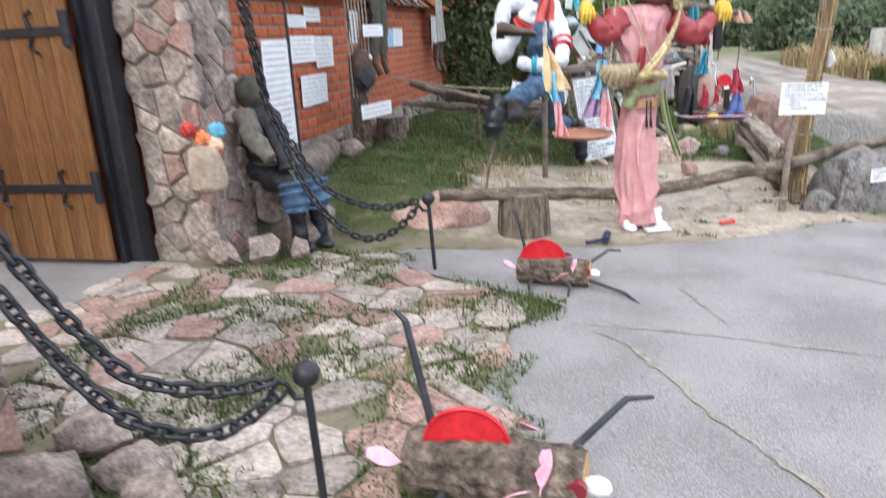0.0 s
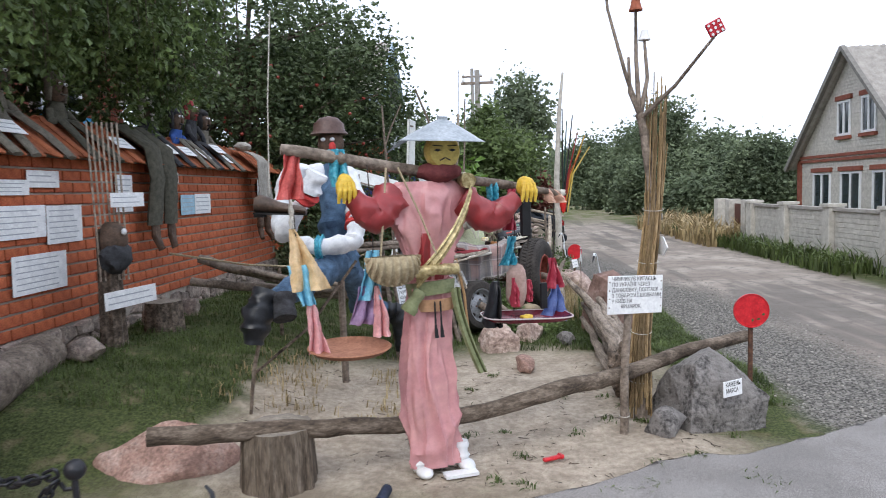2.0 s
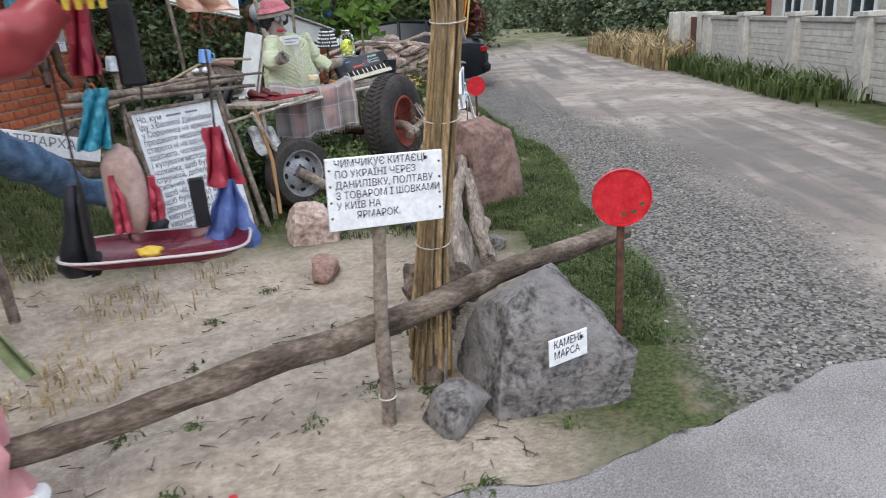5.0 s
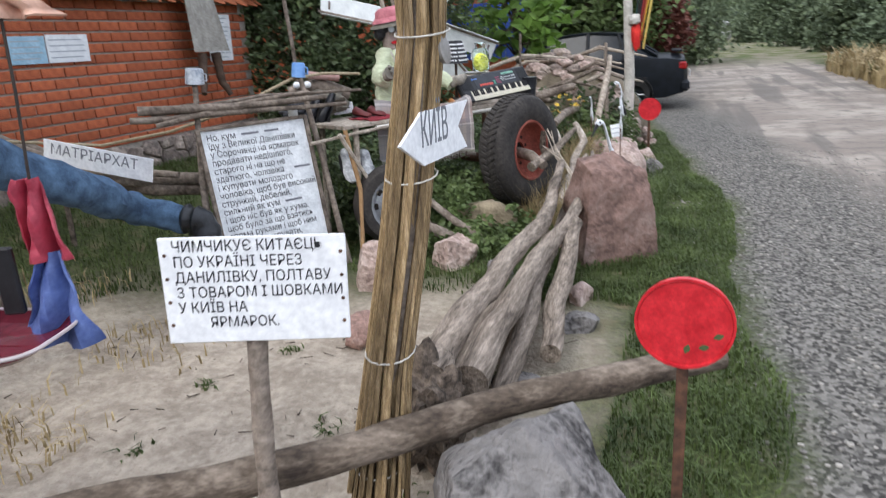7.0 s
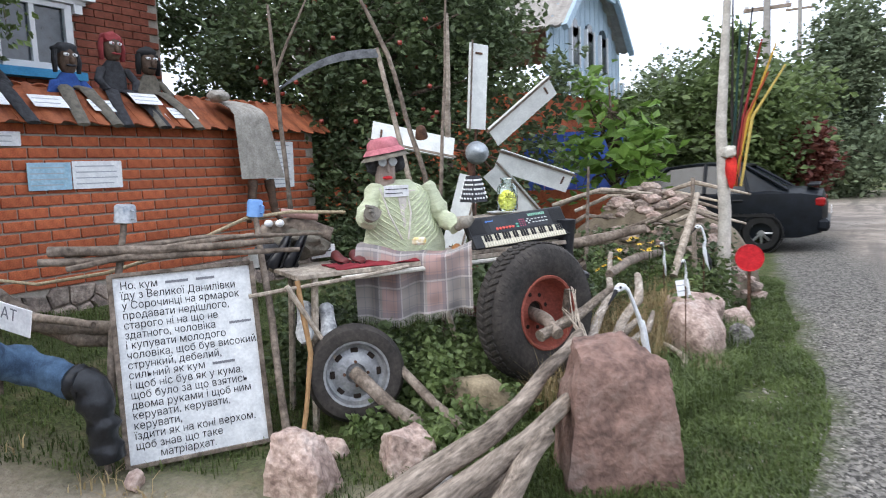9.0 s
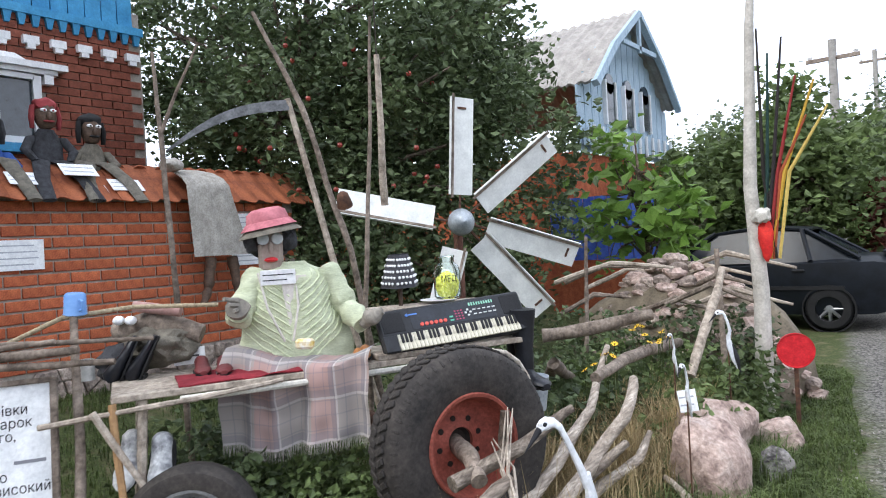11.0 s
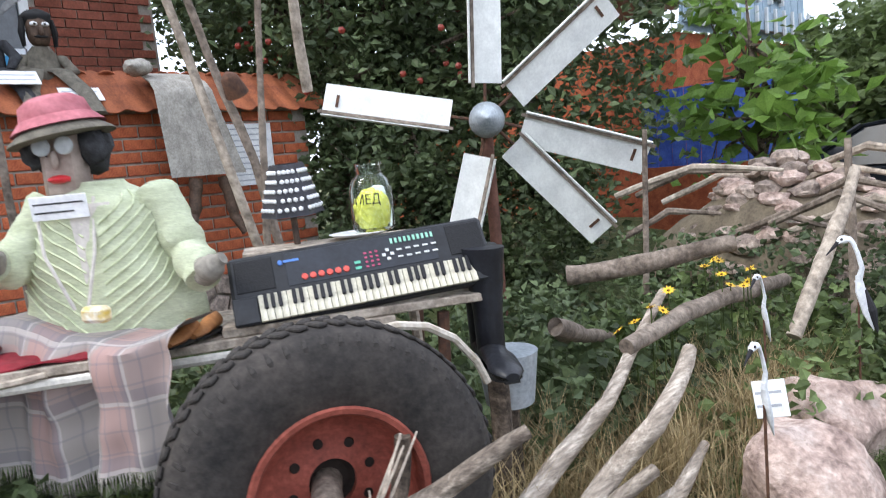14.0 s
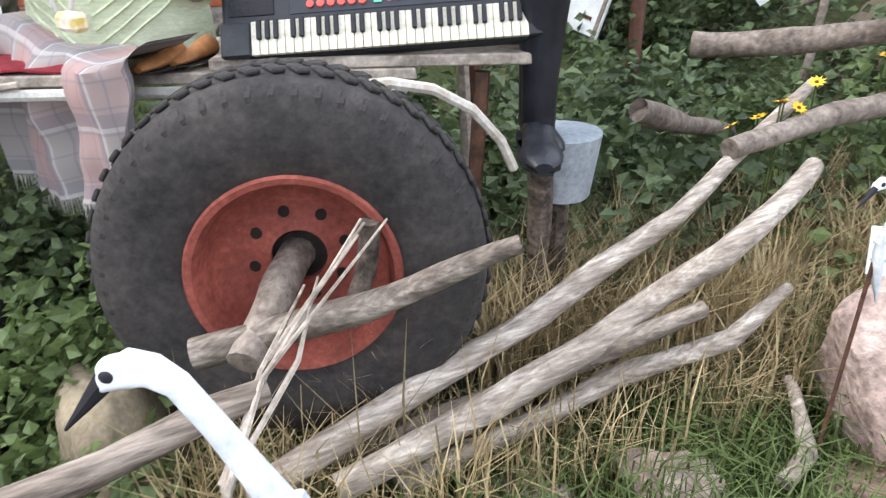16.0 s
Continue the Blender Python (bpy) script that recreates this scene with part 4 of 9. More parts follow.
# ---- blue gabled house, brick house behind the wall, far poles ----
BLUEW = M("pale_blue_boards", "8fa6b8", "b4c5d0", scale=6, rough=0.8, bump=0.2, stretch=(6, 6, 0.6))
BLUEB = M("bright_blue_boards", "2f7fae", "4a9cc8", scale=5, rough=0.7, bump=0.2)
bh = thing("blue_house", (-6.0, 19.95, 0), "brick house with a pale blue boarded gable and grey sheet roof", "house")
BX = -2.0
G2 = [(17.6, 3.0), (17.8, 4.15), (18.7, 5.0), (19.95, 5.85), (21.2, 5.0), (22.1, 4.15), (22.3, 3.0)]
part("wall", Mesh().box((BX - 4.1, 19.95, 1.5), (8.0, 4.5, 3.0)), BRICK, bh)
me = Mesh().add([(BX, y, z) for y, z in G2], [tuple(range(7))])
part("gable", me, BLUEW, bh, "pale blue boarded gable")
for i in range(15):
    y = 17.85 + i * 0.3
    d = abs(y - 19.95)
    top = 5.85 - d * 0.68 if d < 1.25 else 5.0 - (d - 1.25) * 0.94
    part("board", Mesh().box((BX + 0.015, y, (3.1 + top) / 2), (0.03, 0.27, top - 3.15)), BLUEW, bh)
me = Mesh()
for (a0, a1), (b0, b1) in zip(G2[1:5], G2[2:6]):
    me.sheet(lambda u, v: (BX + 0.35 - u * 8.6, a0 + (b0 - a0) * v, a1 + (b1 - a1) * v + 0.07 + 0.025 * math.sin(u * 240)), 130, 1, -0.05)
part("roof", me, SLATE, bh, "grey corrugated sheet roof")
for (a0, a1), (b0, b1) in zip(G2[1:5], G2[2:6]):
    part("barge_board", Mesh().tube([(BX + 0.36, a0, a1), (BX + 0.36, b0, b1)], 0.09, 4), BLUEW, bh)
part("king_post", Mesh().box((BX + 0.36, 19.95, 5.45), (0.06, 0.1, 0.8)).box((BX + 0.36, 19.95, 5.15), (0.06, 1.7, 0.09)), BLUEW, bh)
for y in (19.05, 19.95, 20.85):
    w = part("window", Mesh().box((BX + 0.05, y, 4.0), (0.06, 0.4, 0.75)).tube([(BX + 0.02, y, 4.37), (BX + 0.08, y, 4.37)], 0.2, 12), GLASS, bh, "arched dark window")
    for q in (-0.23, 0.23):
        part("frame", Mesh().box((BX + 0.07, y + q, 4.0), (0.08, 0.05, 0.85)), FRAMEW, w)
part("balcony_rail", Mesh().box((BX + 0.12, 19.95, 3.25), (0.1, 4.3, 0.3)), BLUEW, bh)
for i in range(12):
    part("baluster", Mesh().box((BX + 0.2, 18.0 + i * 0.355, 3.25), (0.04, 0.06, 0.42)), FRAMEW, bh)

b2 = thing("brick_house", (-6.6, 9.0, 0), "red brick house with bright blue boarding and carved eaves", "house")
part("wall", Mesh().box((-7.1, 8.1, 2.35), (4.2, 6.4, 4.7)), MORTAR, b2)
for i in range(24):
    for j in range(24):
        y, z = 5.03 + 0.26 * j + (0.13 if i % 2 else 0), 2.1 + 0.098 * i
        if not (9.05 < y < 10.05 and 2.85 < z < 3.75) and y > 7.5:
            part("brick", Mesh().box((-4.985, y, z), (0.03, 0.246, 0.084)), HBRICK, b2)
part("lower_wall", Mesh().box((-4.99, 6.3, 3.2), (0.03, 2.6, 2.4)), HBRICK, b2)
me = Mesh()
for i in range(31):
    me.box((-4.985, 5.1 + i * 0.2, 5.15), (0.04, 0.185, 1.5))
part("boarding", me, BLUEB, b2, "bright blue vertical boards")
me = Mesh()
for i in range(42):
    me.box((-4.95, 5.07 + i * 0.15, 4.33), (0.08, 0.10, 0.13), Matrix.Rotation(math.pi, 3, "X"), taper=0.5)
part("carved_eaves", me.box((-4.97, 8.15, 4.44), (0.14, 6.3, 0.1)), BLUEB, b2)
for i in range(21):
    part("dentil", Mesh().box((-4.95, 5.15 + i * 0.3, 4.1), (0.1, 0.17, 0.09)).box((-4.95, 5.15 + i * 0.3, 4.03), (0.09, 0.09, 0.06)), WHITE, b2)
w = part("window", Mesh().box((-4.98, 9.55, 3.3), (0.05, 0.8, 0.7)), GLASS, b2)
part("frame", Mesh().box((-4.94, 9.13, 3.3), (0.08, 0.09, 0.78)).box((-4.94, 9.98, 3.3), (0.08, 0.09, 0.78)).box((-4.94, 9.55, 2.93), (0.08, 0.8, 0.1)).box((-4.94, 9.55, 3.3), (0.07, 0.06, 0.7)).box((-4.94, 9.55, 3.67), (0.08, 0.8, 0.06)), FRAMEW, w)
part("lintel", Mesh().box((-4.9, 9.55, 3.80), (0.16, 1.5, 0.07)).box((-4.92, 9.55, 3.74), (0.1, 1.3, 0.06)).box((-4.92, 9.55, 3.87), (0.1, 0.7, 0.08), taper=0.6).box((-4.92, 10.1, 3.66), (0.1, 0.1, 0.12)).box((-4.92, 9.0, 3.66), (0.1, 0.1, 0.12)), WHITE, w)
part("sill", Mesh().box((-4.9, 9.55, 2.84), (0.2, 1.1, 0.1)), BLUEB, w)
bf = thing("board_fence", (0.0, 16.6, 0), "bright blue board fence over red brick among bushes", "fence")
part("base", Mesh().box((-1.0, 16.6, 0.55), (2.0, 0.2, 1.1)), BRICK, bf)
for i in range(10):
    part("board", Mesh().box((-1.9 + i * 0.2, 16.55, 1.6), (0.18, 0.03, 1.0)), M("cobalt_blue_boards", "2f4aa0", "4e6cc0", rough=0.6), bf)


def utility_pole(x, y, h):
    p = thing("utility_pole", (x, y, 0), "grey concrete utility pole with insulators", "utility pole", "utility poles")
    part("pole", Mesh().tube([(x, y, 0), (x, y, h)], [0.16, 0.1], 8), M("pole_concrete", "8a8782", "a6a29c", rough=0.9), p)
    part("crossarm", Mesh().box((x, y, h - 0.5), (1.3, 0.1, 0.1)), DRYWOOD, p)
    for dx in (-0.55, 0.55):
        part("insulator", Mesh().lathe([(0.04, 0), (0.07, 0.06), (0.05, 0.16), (0, 0.18)], 8, Matrix.Translation((x + dx, y, h - 0.45))), WHITE, p)


utility_pole(0.14, 45.0, 9.4)
utility_pole(0.65, 28.0, 6.4)

# ---- dark saloon car parked across the verge ----
def car(P):
    c = thing("car", P, "dark blue saloon car parked beside the road", "car")
    PAINT = M("dark_blue_car_paint", "0d1014", "191e25", rough=0.4, bump=0, spec=0.25)
    TRIM = M("black_plastic", "0e0e0f", "1a1a1b", rough=0.6, bump=0)
    RUB = M("car_tyre_rubber", "141414", "222222", rough=0.85, bump=0.1)
    ALLOY = M("alloy_silver", "9a9da0", "c2c4c6", rough=0.35, metal=0.8, bump=0)
    L = [(0.0, 0.55, 0.62, 0.45), (0.12, 0.74, 0.72, 0.25), (0.7, 0.82, 0.86, 0.2), (1.3, 0.84, 0.93, 0.2), (2.2, 0.85, 0.95, 0.2), (3.2, 0.85, 0.98, 0.2), (3.85, 0.82, 0.98, 0.22), (4.15, 0.74, 0.93, 0.3), (4.22, 0.6, 0.7, 0.45)]
    me = Mesh()
    prof = []
    for x, w, zt, zb in L:
        zm = (zt + zb) / 2
        prof.append([(x, -w * 0.9, zb), (x, -w, zm), (x, -w * 0.97, zt - 0.06), (x, -w * 0.8, zt), (x, 0, zt + 0.025), (x, w * 0.8, zt), (x, w * 0.97, zt - 0.06), (x, w, zm), (x, w * 0.9, zb)])
    n = 9
    me.add([p for r in prof for p in r], [(i * n + k, (i + 1) * n + k, (i + 1) * n + (k + 1) % n, i * n + (k + 1) % n) for i in range(len(prof) - 1) for k in range(n)] + [tuple(range(n)), tuple(range((len(prof) - 1) * n, len(prof) * n))[::-1]])
    part("body", me, PAINT, c, smooth=True, local=True)
    G = [(1.15, 0.70, 0.93), (1.85, 0.56, 1.37), (2.4, 0.56, 1.42), (3.0, 0.55, 1.38), (3.65, 0.68, 0.98)]
    me = Mesh()
    V = []
    for x, w, z in G:
        V += [(x, -0.78, 0.93), (x, -w, z), (x, w, z), (x, 0.78, 0.93)]
    me.add(V, [(4 * i + k, 4 * i + 4 + k, 4 * i + 5 + k, 4 * i + 1 + k) for i in range(4) for k in range(3)])
    part("glazing", me, M("car_glass", "14181c", "20262c", rough=0.2, bump=0, spec=0.25), c, "dark tinted glass", smooth=True, local=True)
    me = Mesh().sheet(lambda u, v: (1.8 + u * 1.3, -0.585 + 1.17 * v, 1.385 + 0.05 * math.sin(math.pi * u) + 0.02 * math.sin(math.pi * v)), 8, 6, 0.03)
    for s in (-1, 1):
        for a, b in (((1.12, 0.795, 0.93), (1.82, 0.585, 1.385)), ((2.42, 0.79, 0.93), (2.42, 0.58, 1.42)), ((3.1, 0.79, 0.95), (2.98, 0.58, 1.39)), ((3.68, 0.74, 0.97), (3.02, 0.58, 1.385))):
            me.tube([(a[0], a[1] * s, a[2]), (b[0], b[1] * s, b[2])], 0.03, 6)
    part("roof", me, PAINT, c, smooth=True, local=True)
    for x in (0.78, 3.3):
        for s in (-1, 1):
            at = Matrix.Translation((x, s * 0.76, 0.29)) @ Matrix.Rotation(math.pi / 2, 4, "X")
            w = part("wheel", Mesh().lathe([(0.17, -0.09), (0.26, -0.095), (0.29, -0.06), (0.29, 0.06), (0.26, 0.095), (0.17, 0.09)], 28, at, closed=True), RUB, c, smooth=True, local=True)
            part("rim", Mesh().lathe([(0.19, -0.08), (0.185, 0.0), (0.17, 0.06), (0.19, 0.085)], 24, at, caps=False), ALLOY, w, local=True)
            me = Mesh()
            for k in range(8):
                a = 2 * math.pi * k / 8
                me.tube([at @ Vector((0.03 * math.cos(a), 0.03 * math.sin(a), s * 0.0)), at @ Vector((0.185 * math.cos(a), 0.185 * math.sin(a), 0))], [0.03, 0.02], 5)
            me.lathe([(0.05, -0.03), (0.05, 0.03)], 10, at)
            part("spokes", me, ALLOY, w, local=True)
            part("arch", Mesh().lathe([(0.33, -0.1), (0.33, 0.1), (0.31, 0.1), (0.31, -0.1)], 24, at, closed=True), TRIM, c, local=True)
    for s in (-1, 1):
        part("tail_light", Mesh().box((4.12, s * 0.66, 0.78), (0.16, 0.2, 0.14), bev=0.03), M("tail_red", "7e1616", "a02020", rough=0.2, bump=0), c, local=True)
        part("door_handle", Mesh().box((2.95, s * 0.86, 0.82), (0.16, 0.03, 0.035), bev=0.01), TRIM, c, local=True)
        part("side_strip", Mesh().box((2.2, s * 0.855, 0.58), (2.6, 0.02, 0.05)), TRIM, c, local=True)
        part("wing_mirror", Mesh().box((1.35, s * 0.92, 0.98), (0.1, 0.16, 0.11), bev=0.03), PAINT, c, local=True)
    part("bumper", Mesh().box((4.17, 0, 0.42), (0.18, 1.5, 0.2), bev=0.05), PAINT, c, local=True)
    part("number_plate", Mesh().box((4.27, 0, 0.62), (0.01, 0.5, 0.11)), WHITE, c, local=True)
    part("boot_spoiler", Mesh().box((4.02, 0, 1.04), (0.18, 1.2, 0.03), bev=0.01), PAINT, c, local=True)
    return c


car(pose(-1.42, 17.75, 0.02, 0, 0, 2))
car_far = Mesh().box((4.9, 64, 0.7), (1.7, 3.6, 1.0), bev=0.2).box((4.9, 64, 1.4), (1.5, 2.0, 0.7), bev=0.2)
solid("parked_van", car_far, M("grey_van_paint", "9a9a98", "b0b0ae", rough=0.4, bump=0), "small pale vehicle far down the road", "vehicle")

# ---- iron posts and chains before the gate ----
def chain_post(x, y):
    p = thing("chain_post", (x, y, hgt(x, y)), "black iron post with a ball finial holding a chain", "post", "posts with chains")
    z = hgt(x, y)
    part("shaft", Mesh().tube([(x, y, z - 0.05), (x - 0.03, y + 0.03, z + 0.48)], 0.014, 10), BLACKIRON, p, smooth=True)
    part("ball", Mesh().blob((x - 0.03, y + 0.035, z + 0.51), (0.045, 0.045, 0.045), 1, 0.0, 3), BLACKIRON, p, smooth=2)
    part("hook", Mesh().tube([(x - 0.03, y + 0.03, z + 0.43), (x - 0.07, y + 0.02, z + 0.43), (x - 0.09, y + 0.02, z + 0.46)], 0.01, 6), BLACKIRON, p)


def link_mesh():
    me = Mesh()
    pts = []
    for k in range(16):
        a = 2 * math.pi * k / 16
        pts.append(Vector(((0.018 if math.cos(a) > 0 else -0.018) + 0.017 * math.cos(a), 0.0205 * math.sin(a), 0)))
    V, Fc, n = [], [], 6
    for i, p in enumerate(pts):
        d = (pts[(i + 1) % 16] - pts[i - 1]).normalized()
        s = Vector((0, 0, 1)).cross(d)
        V += [p + (Vector((0, 0, 1)) * math.cos(2 * math.pi * k / n) + s * math.sin(2 * math.pi * k / n)) * 0.0083 for k in range(n)]
    for i in range(16):
        Fc += [(i * n + k, i * n + (k + 1) % n, (i + 1) % 16 * n + (k + 1) % n, (i + 1) % 16 * n + k) for k in range(n)]
    return me.add(V, Fc)


LINK = data("link", link_mesh(), BLACKIRON, 2)


def chain(points, sag, label):
    P = [Vector(p) for p in points]
    c = thing("chain", P[0], label, "chain", "chains at the gate")
    dense = []
    for a, b, s in zip(P, P[1:], sag):
        dense += [a.lerp(b, k / 40) - Vector((0, 0, 4 * s * k / 40 * (1 - k / 40))) for k in range(40)]
    dense.append(P[-1])
    walked, i, roll = 0.0, 0, 0
    pos = dense[0]
    out = [pos]
    for q in dense[1:]:
        while (q - pos).length > 0.049:
            pos = pos + (q - pos).normalized() * 0.049
            out.append(pos)
    for i in range(len(out) - 1):
        d = (out[i + 1] - out[i]).normalized()
        s = d.cross(Vector((0, 0, 1))).normalized()
        u = s.cross(d)
        if i % 2:
            s, u = u, -s
        m = Matrix(((d.x, s.x, u.x, out[i].x), (d.y, s.y, u.y, out[i].y), (d.z, s.z, u.z, out[i].z), (0, 0, 0, 1)))
        piece("link", LINK, c, m @ Matrix.Rotation(random.uniform(-0.25, 0.25), 4, "X"))


chain_post(-0.56, 0.35)
chain_post(-0.80, 2.93)
chain([(-1.66, -0.05, 1.75), (-1.32, 0.08, 1.12), (-1.05, 0.16, 0.66), (-0.62, 0.37, 0.60)], [0.02, 0.03, 0.05], "heavy black iron chain slung from pillar to post")
chain([(-1.66, -0.02, 1.6), (-1.32, 0.04, 0.98), (-1.05, 0.09, 0.58), (-0.64, 0.37, 0.58)], [0.02, 0.03, 0.13], "heavy black iron chain hanging in a low loop")
chain([(-2.02, 2.88, 2.1), (-1.95, 2.99, 1.22), (-1.62, 3.05, 0.62), (-0.88, 2.95, 0.55)], [0.0, 0.03, 0.10], "heavy black iron chain slung from pillar to post")
chain([(-1.98, 2.9, 2.1), (-1.93, 2.97, 1.2), (-1.70, 2.97, 0.6), (-0.88, 2.93, 0.53)], [0.0, 0.03, 0.30], "heavy black iron chain hanging in a low loop")
solid("iron_rod", Mesh().tube([(-2.03, 3.63, 0.3), (-2.03, 3.63, 2.6)], 0.012, 8), BLACKIRON, "thin black iron rod standing by the seated figure", "rod")

# ---- beetles made of logs with red lids ----
REDP = M("red_plastic", "b01420", "d83038", scale=20, rough=0.35, bump=0.05)
PINKP = M("pink_plastic", "d08a9c", "eab4c0", scale=20, rough=0.4, bump=0.05)
CUTWOOD = M("cut_wood_end", "b08a5a", "d0ab78", scale=14, rough=0.8, bump=0.3)


def beetle(P, label, big, sc=1.0, lid=0.095):
    P = P @ Matrix.Scale(sc, 4)
    b = thing("log_beetle", P, label, "garden ornament", "log beetles")
    me = Mesh()
    n, R = 34, 0.07
    V = []
    for i in range(25):
        x = -0.2 + 0.4 * i / 24
        for k in range(n):
            a = 2 * math.pi * k / n
            r = R * (1 + 0.14 * noise.noise(Vector((x * 14, math.cos(a) * 3, math.sin(a) * 3 + big))) + 0.22 * abs(noise.noise(Vector((x * 45, math.cos(a) * 6, math.sin(a) * 6 + big))))) * (0.92 if i in (0, 24) else 1)
            V.append((x, r * math.cos(a), 0.075 + r * math.sin(a)))
    me.add(V, [(i * n + k, (i + 1) * n + k, (i + 1) * n + (k + 1) % n, i * n + (k + 1) % n) for i in range(24) for k in range(n)])
    part("body", me, BARK, b, local=True)
    part("end_cut", Mesh().add(V[:n], [tuple(range(n))]).add(V[24 * n:], [tuple(range(n))[::-1]]), CUTWOOD, b, local=True)
    at = Matrix.Translation((-0.06, 0.0, 0.13)) @ Matrix.Rotation(math.pi / 2, 4, "X") @ Matrix.Rotation(0.15, 4, "Y")
    V = [(lid * math.cos(math.pi * k / 20), lid * math.sin(math.pi * k / 20), 0) for k in range(21)]
    me = Mesh().add([at @ Vector(p) for p in V] + [at @ (Vector(p) + Vector((0, 0, 0.012))) for p in V], [tuple(range(21))[::-1], tuple(range(21, 42))] + [(k, k + 1, k + 22, k + 21) for k in range(20)] + [(20, 0, 21, 41)])
    me.tube([at @ (Vector(p) * 1.0 + Vector((0, 0, 0.012))) for p in V], 0.005, 6)
    part("lid", me, REDP, b, "half round red plastic lid", local=True)
    legs = [((-0.16, 0.06, 0.1), (-0.24, 0.12, 0.36), (-0.27, 0.13, 0.38)), ((0.12, 0.06, 0.06), (0.26, 0.3, 0.12), (0.32, 0.36, 0.1)), ((-0.1, -0.07, 0.04), (-0.1, -0.17, 0.05), (-0.08, -0.24, 0.0)), ((0.08, -0.07, 0.04), (0.12, -0.16, 0.05), (0.12, -0.22, 0.0)), ((0.18, -0.03, 0.05), (0.4, -0.14, 0.03), (0.52, -0.26, 0.0))]
    for q in legs:
        part("leg", Mesh().tube(q, [0.011, 0.009, 0.006], 6), M("charred_stick", "26272a", "45474b", rough=0.8, bump=0.4), b, local=True)
    for x, y, z, r in ((-0.22, -0.08, 0.12, 0.5), (-0.1, 0.06, 0.15, 1.2), (0.06, 0.07, 0.15, 2.0), (0.12, -0.06, 0.13, 4.6), (0.05, -0.08, 0.07, 3.0)):
        at = Matrix.Translation((x, y, z)) @ Euler((0.5, 0.3, r)).to_matrix().to_4x4()
        part("petal", Mesh().sheet(lambda u, v: at @ Vector(((u - 0.5) * 0.1, (v - 0.5) * 0.045 * math.sin(math.pi * min(1, u + 0.15)), 0.012 * math.cos(u * 3))), 6, 2, 0.003), PINKP, b, "pink petal cut from a plastic bottle", local=True)
    part("nose", Mesh().blob((0.225, -0.01, 0.08), (0.035, 0.025, 0.02), 3, 0.1, 2), WHITE, b, local=True)
    part("eye", Mesh().tube([(0.19, -0.05, 0.1), (0.19, -0.068, 0.1)], 0.022, 10), M("dark_red_cap", "6e1f28", "862c36", rough=0.4, bump=0), b, local=True)


beetle(pose(-0.02, 0.52, hgt(0, 0.52) + 0.02, 0, 0, -6), "log beetle with a red plastic lid and pink petals", 1, 1.5)
beetle(pose(0.02, 2.78, hgt(0, 2.8) + 0.02, 0, 0, -8), "small log beetle with a red lid and stick legs", 2, 1.15, 0.125)

# ---- things by the gate pillar ----
CLOTHD = M("dark_grey_cloth", "2a2a2c", "45464a", scale=25, rough=0.95, bump=0.5, fine=200)
DENIM = M("blue_denim", "2f4258", "5b7794", scale=14, rough=0.95, bump=0.4, fine=220)
BOOTRUB = M("black_rubber_boots", "15171a", "2b2e33", scale=18, rough=0.35, bump=0.2)
OLIVE = M("olive_drab_cloth", "3f3e36", "5d5a4e", scale=20, rough=0.95, bump=0.5, fine=200)
KHAKI = M("brown_grey_cloth", "56524a", "7d776b", scale=20, rough=0.95, bump=0.5, fine=200)
OFFWH = M("off_white_cloth", "b5b1a8", "d6d2c8", scale=20, rough=0.95, bump=0.4, fine=200)


def limb(me, pts, r, m, n=10, flat=1.0):
    """A stuffed sleeve or trouser leg with soft folds."""
    P = [Vector(p) for p in pts]
    rad = r if isinstance(r, (list, tuple)) else [r] * len(P)
    Q, R = [], []
    for i in range(len(P) - 1):
        for k in range(5):
            t = k / 5
            Q.append(P[i].lerp(P[i + 1], t))
            R.append((rad[i] * (1 - t) + rad[i + 1] * t) * (1 + 0.10 * math.sin(9.0 * (i + t) + 1.3 * i)))
    Q.append(P[-1])
    R.append(rad[-1])
    o = len(me.v)
    if max(R) > 0.035:
        n, Q2, R2 = max(n, 18), [], []
        for i in range(len(Q) - 1):
            Q2 += [Q[i], Q[i].lerp(Q[i + 1], 0.5)]
            R2 += [R[i], (R[i] + R[i + 1]) / 2]
        Q, R = Q2 + [Q[-1]], R2 + [R[-1]]
    me.tube(Q, R, n, m, flat=flat)
    if max(R) > 0.035:
        for i, c in enumerate(Q):
            for k in range(n):
                p = Vector(me.v[o + i * n + k])
                w = 1 - 2 * abs(noise.noise(Vector((p.x * 9, p.y * 9, p.z * 13)))) ** 0.7
                me.v[o + i * n + k] = tuple(p + (p - c) * 0.22 * w)


me = Mesh()
limb(me, [(-2.22, 3.5, 0.62), (-2.24, 3.45, 1.0), (-2.28, 3.42, 1.15)], [0.17, 0.16, 0.09], 0, 12)
me.blob((-2.27, 3.38, 1.27), (0.11, 0.1, 0.13), 5, 0.12, 3, 1)
limb(me, [(-2.2, 3.42, 0.62), (-1.98, 3.3, 0.6), (-1.93, 3.24, 0.38)], [0.1, 0.095, 0.075], 2)
limb(me, [(-2.12, 3.55, 0.62), (-1.88, 3.42, 0.6), (-1.82, 3.36, 0.38)], [0.1, 0.095, 0.075], 2)
for x, y in ((-1.93, 3.24), (-1.82, 3.36)):
    limb(me, [(x, y, 0.42), (x + 0.01, y - 0.01, 0.15), (x + 0.02, y - 0.02, 0.12)], [0.062, 0.055, 0.055], 3)
    me.blob((x + 0.06, y - 0.06, 0.125), (0.12, 0.06, 0.045), 7, 0.05, 3, 3, rot=-40)
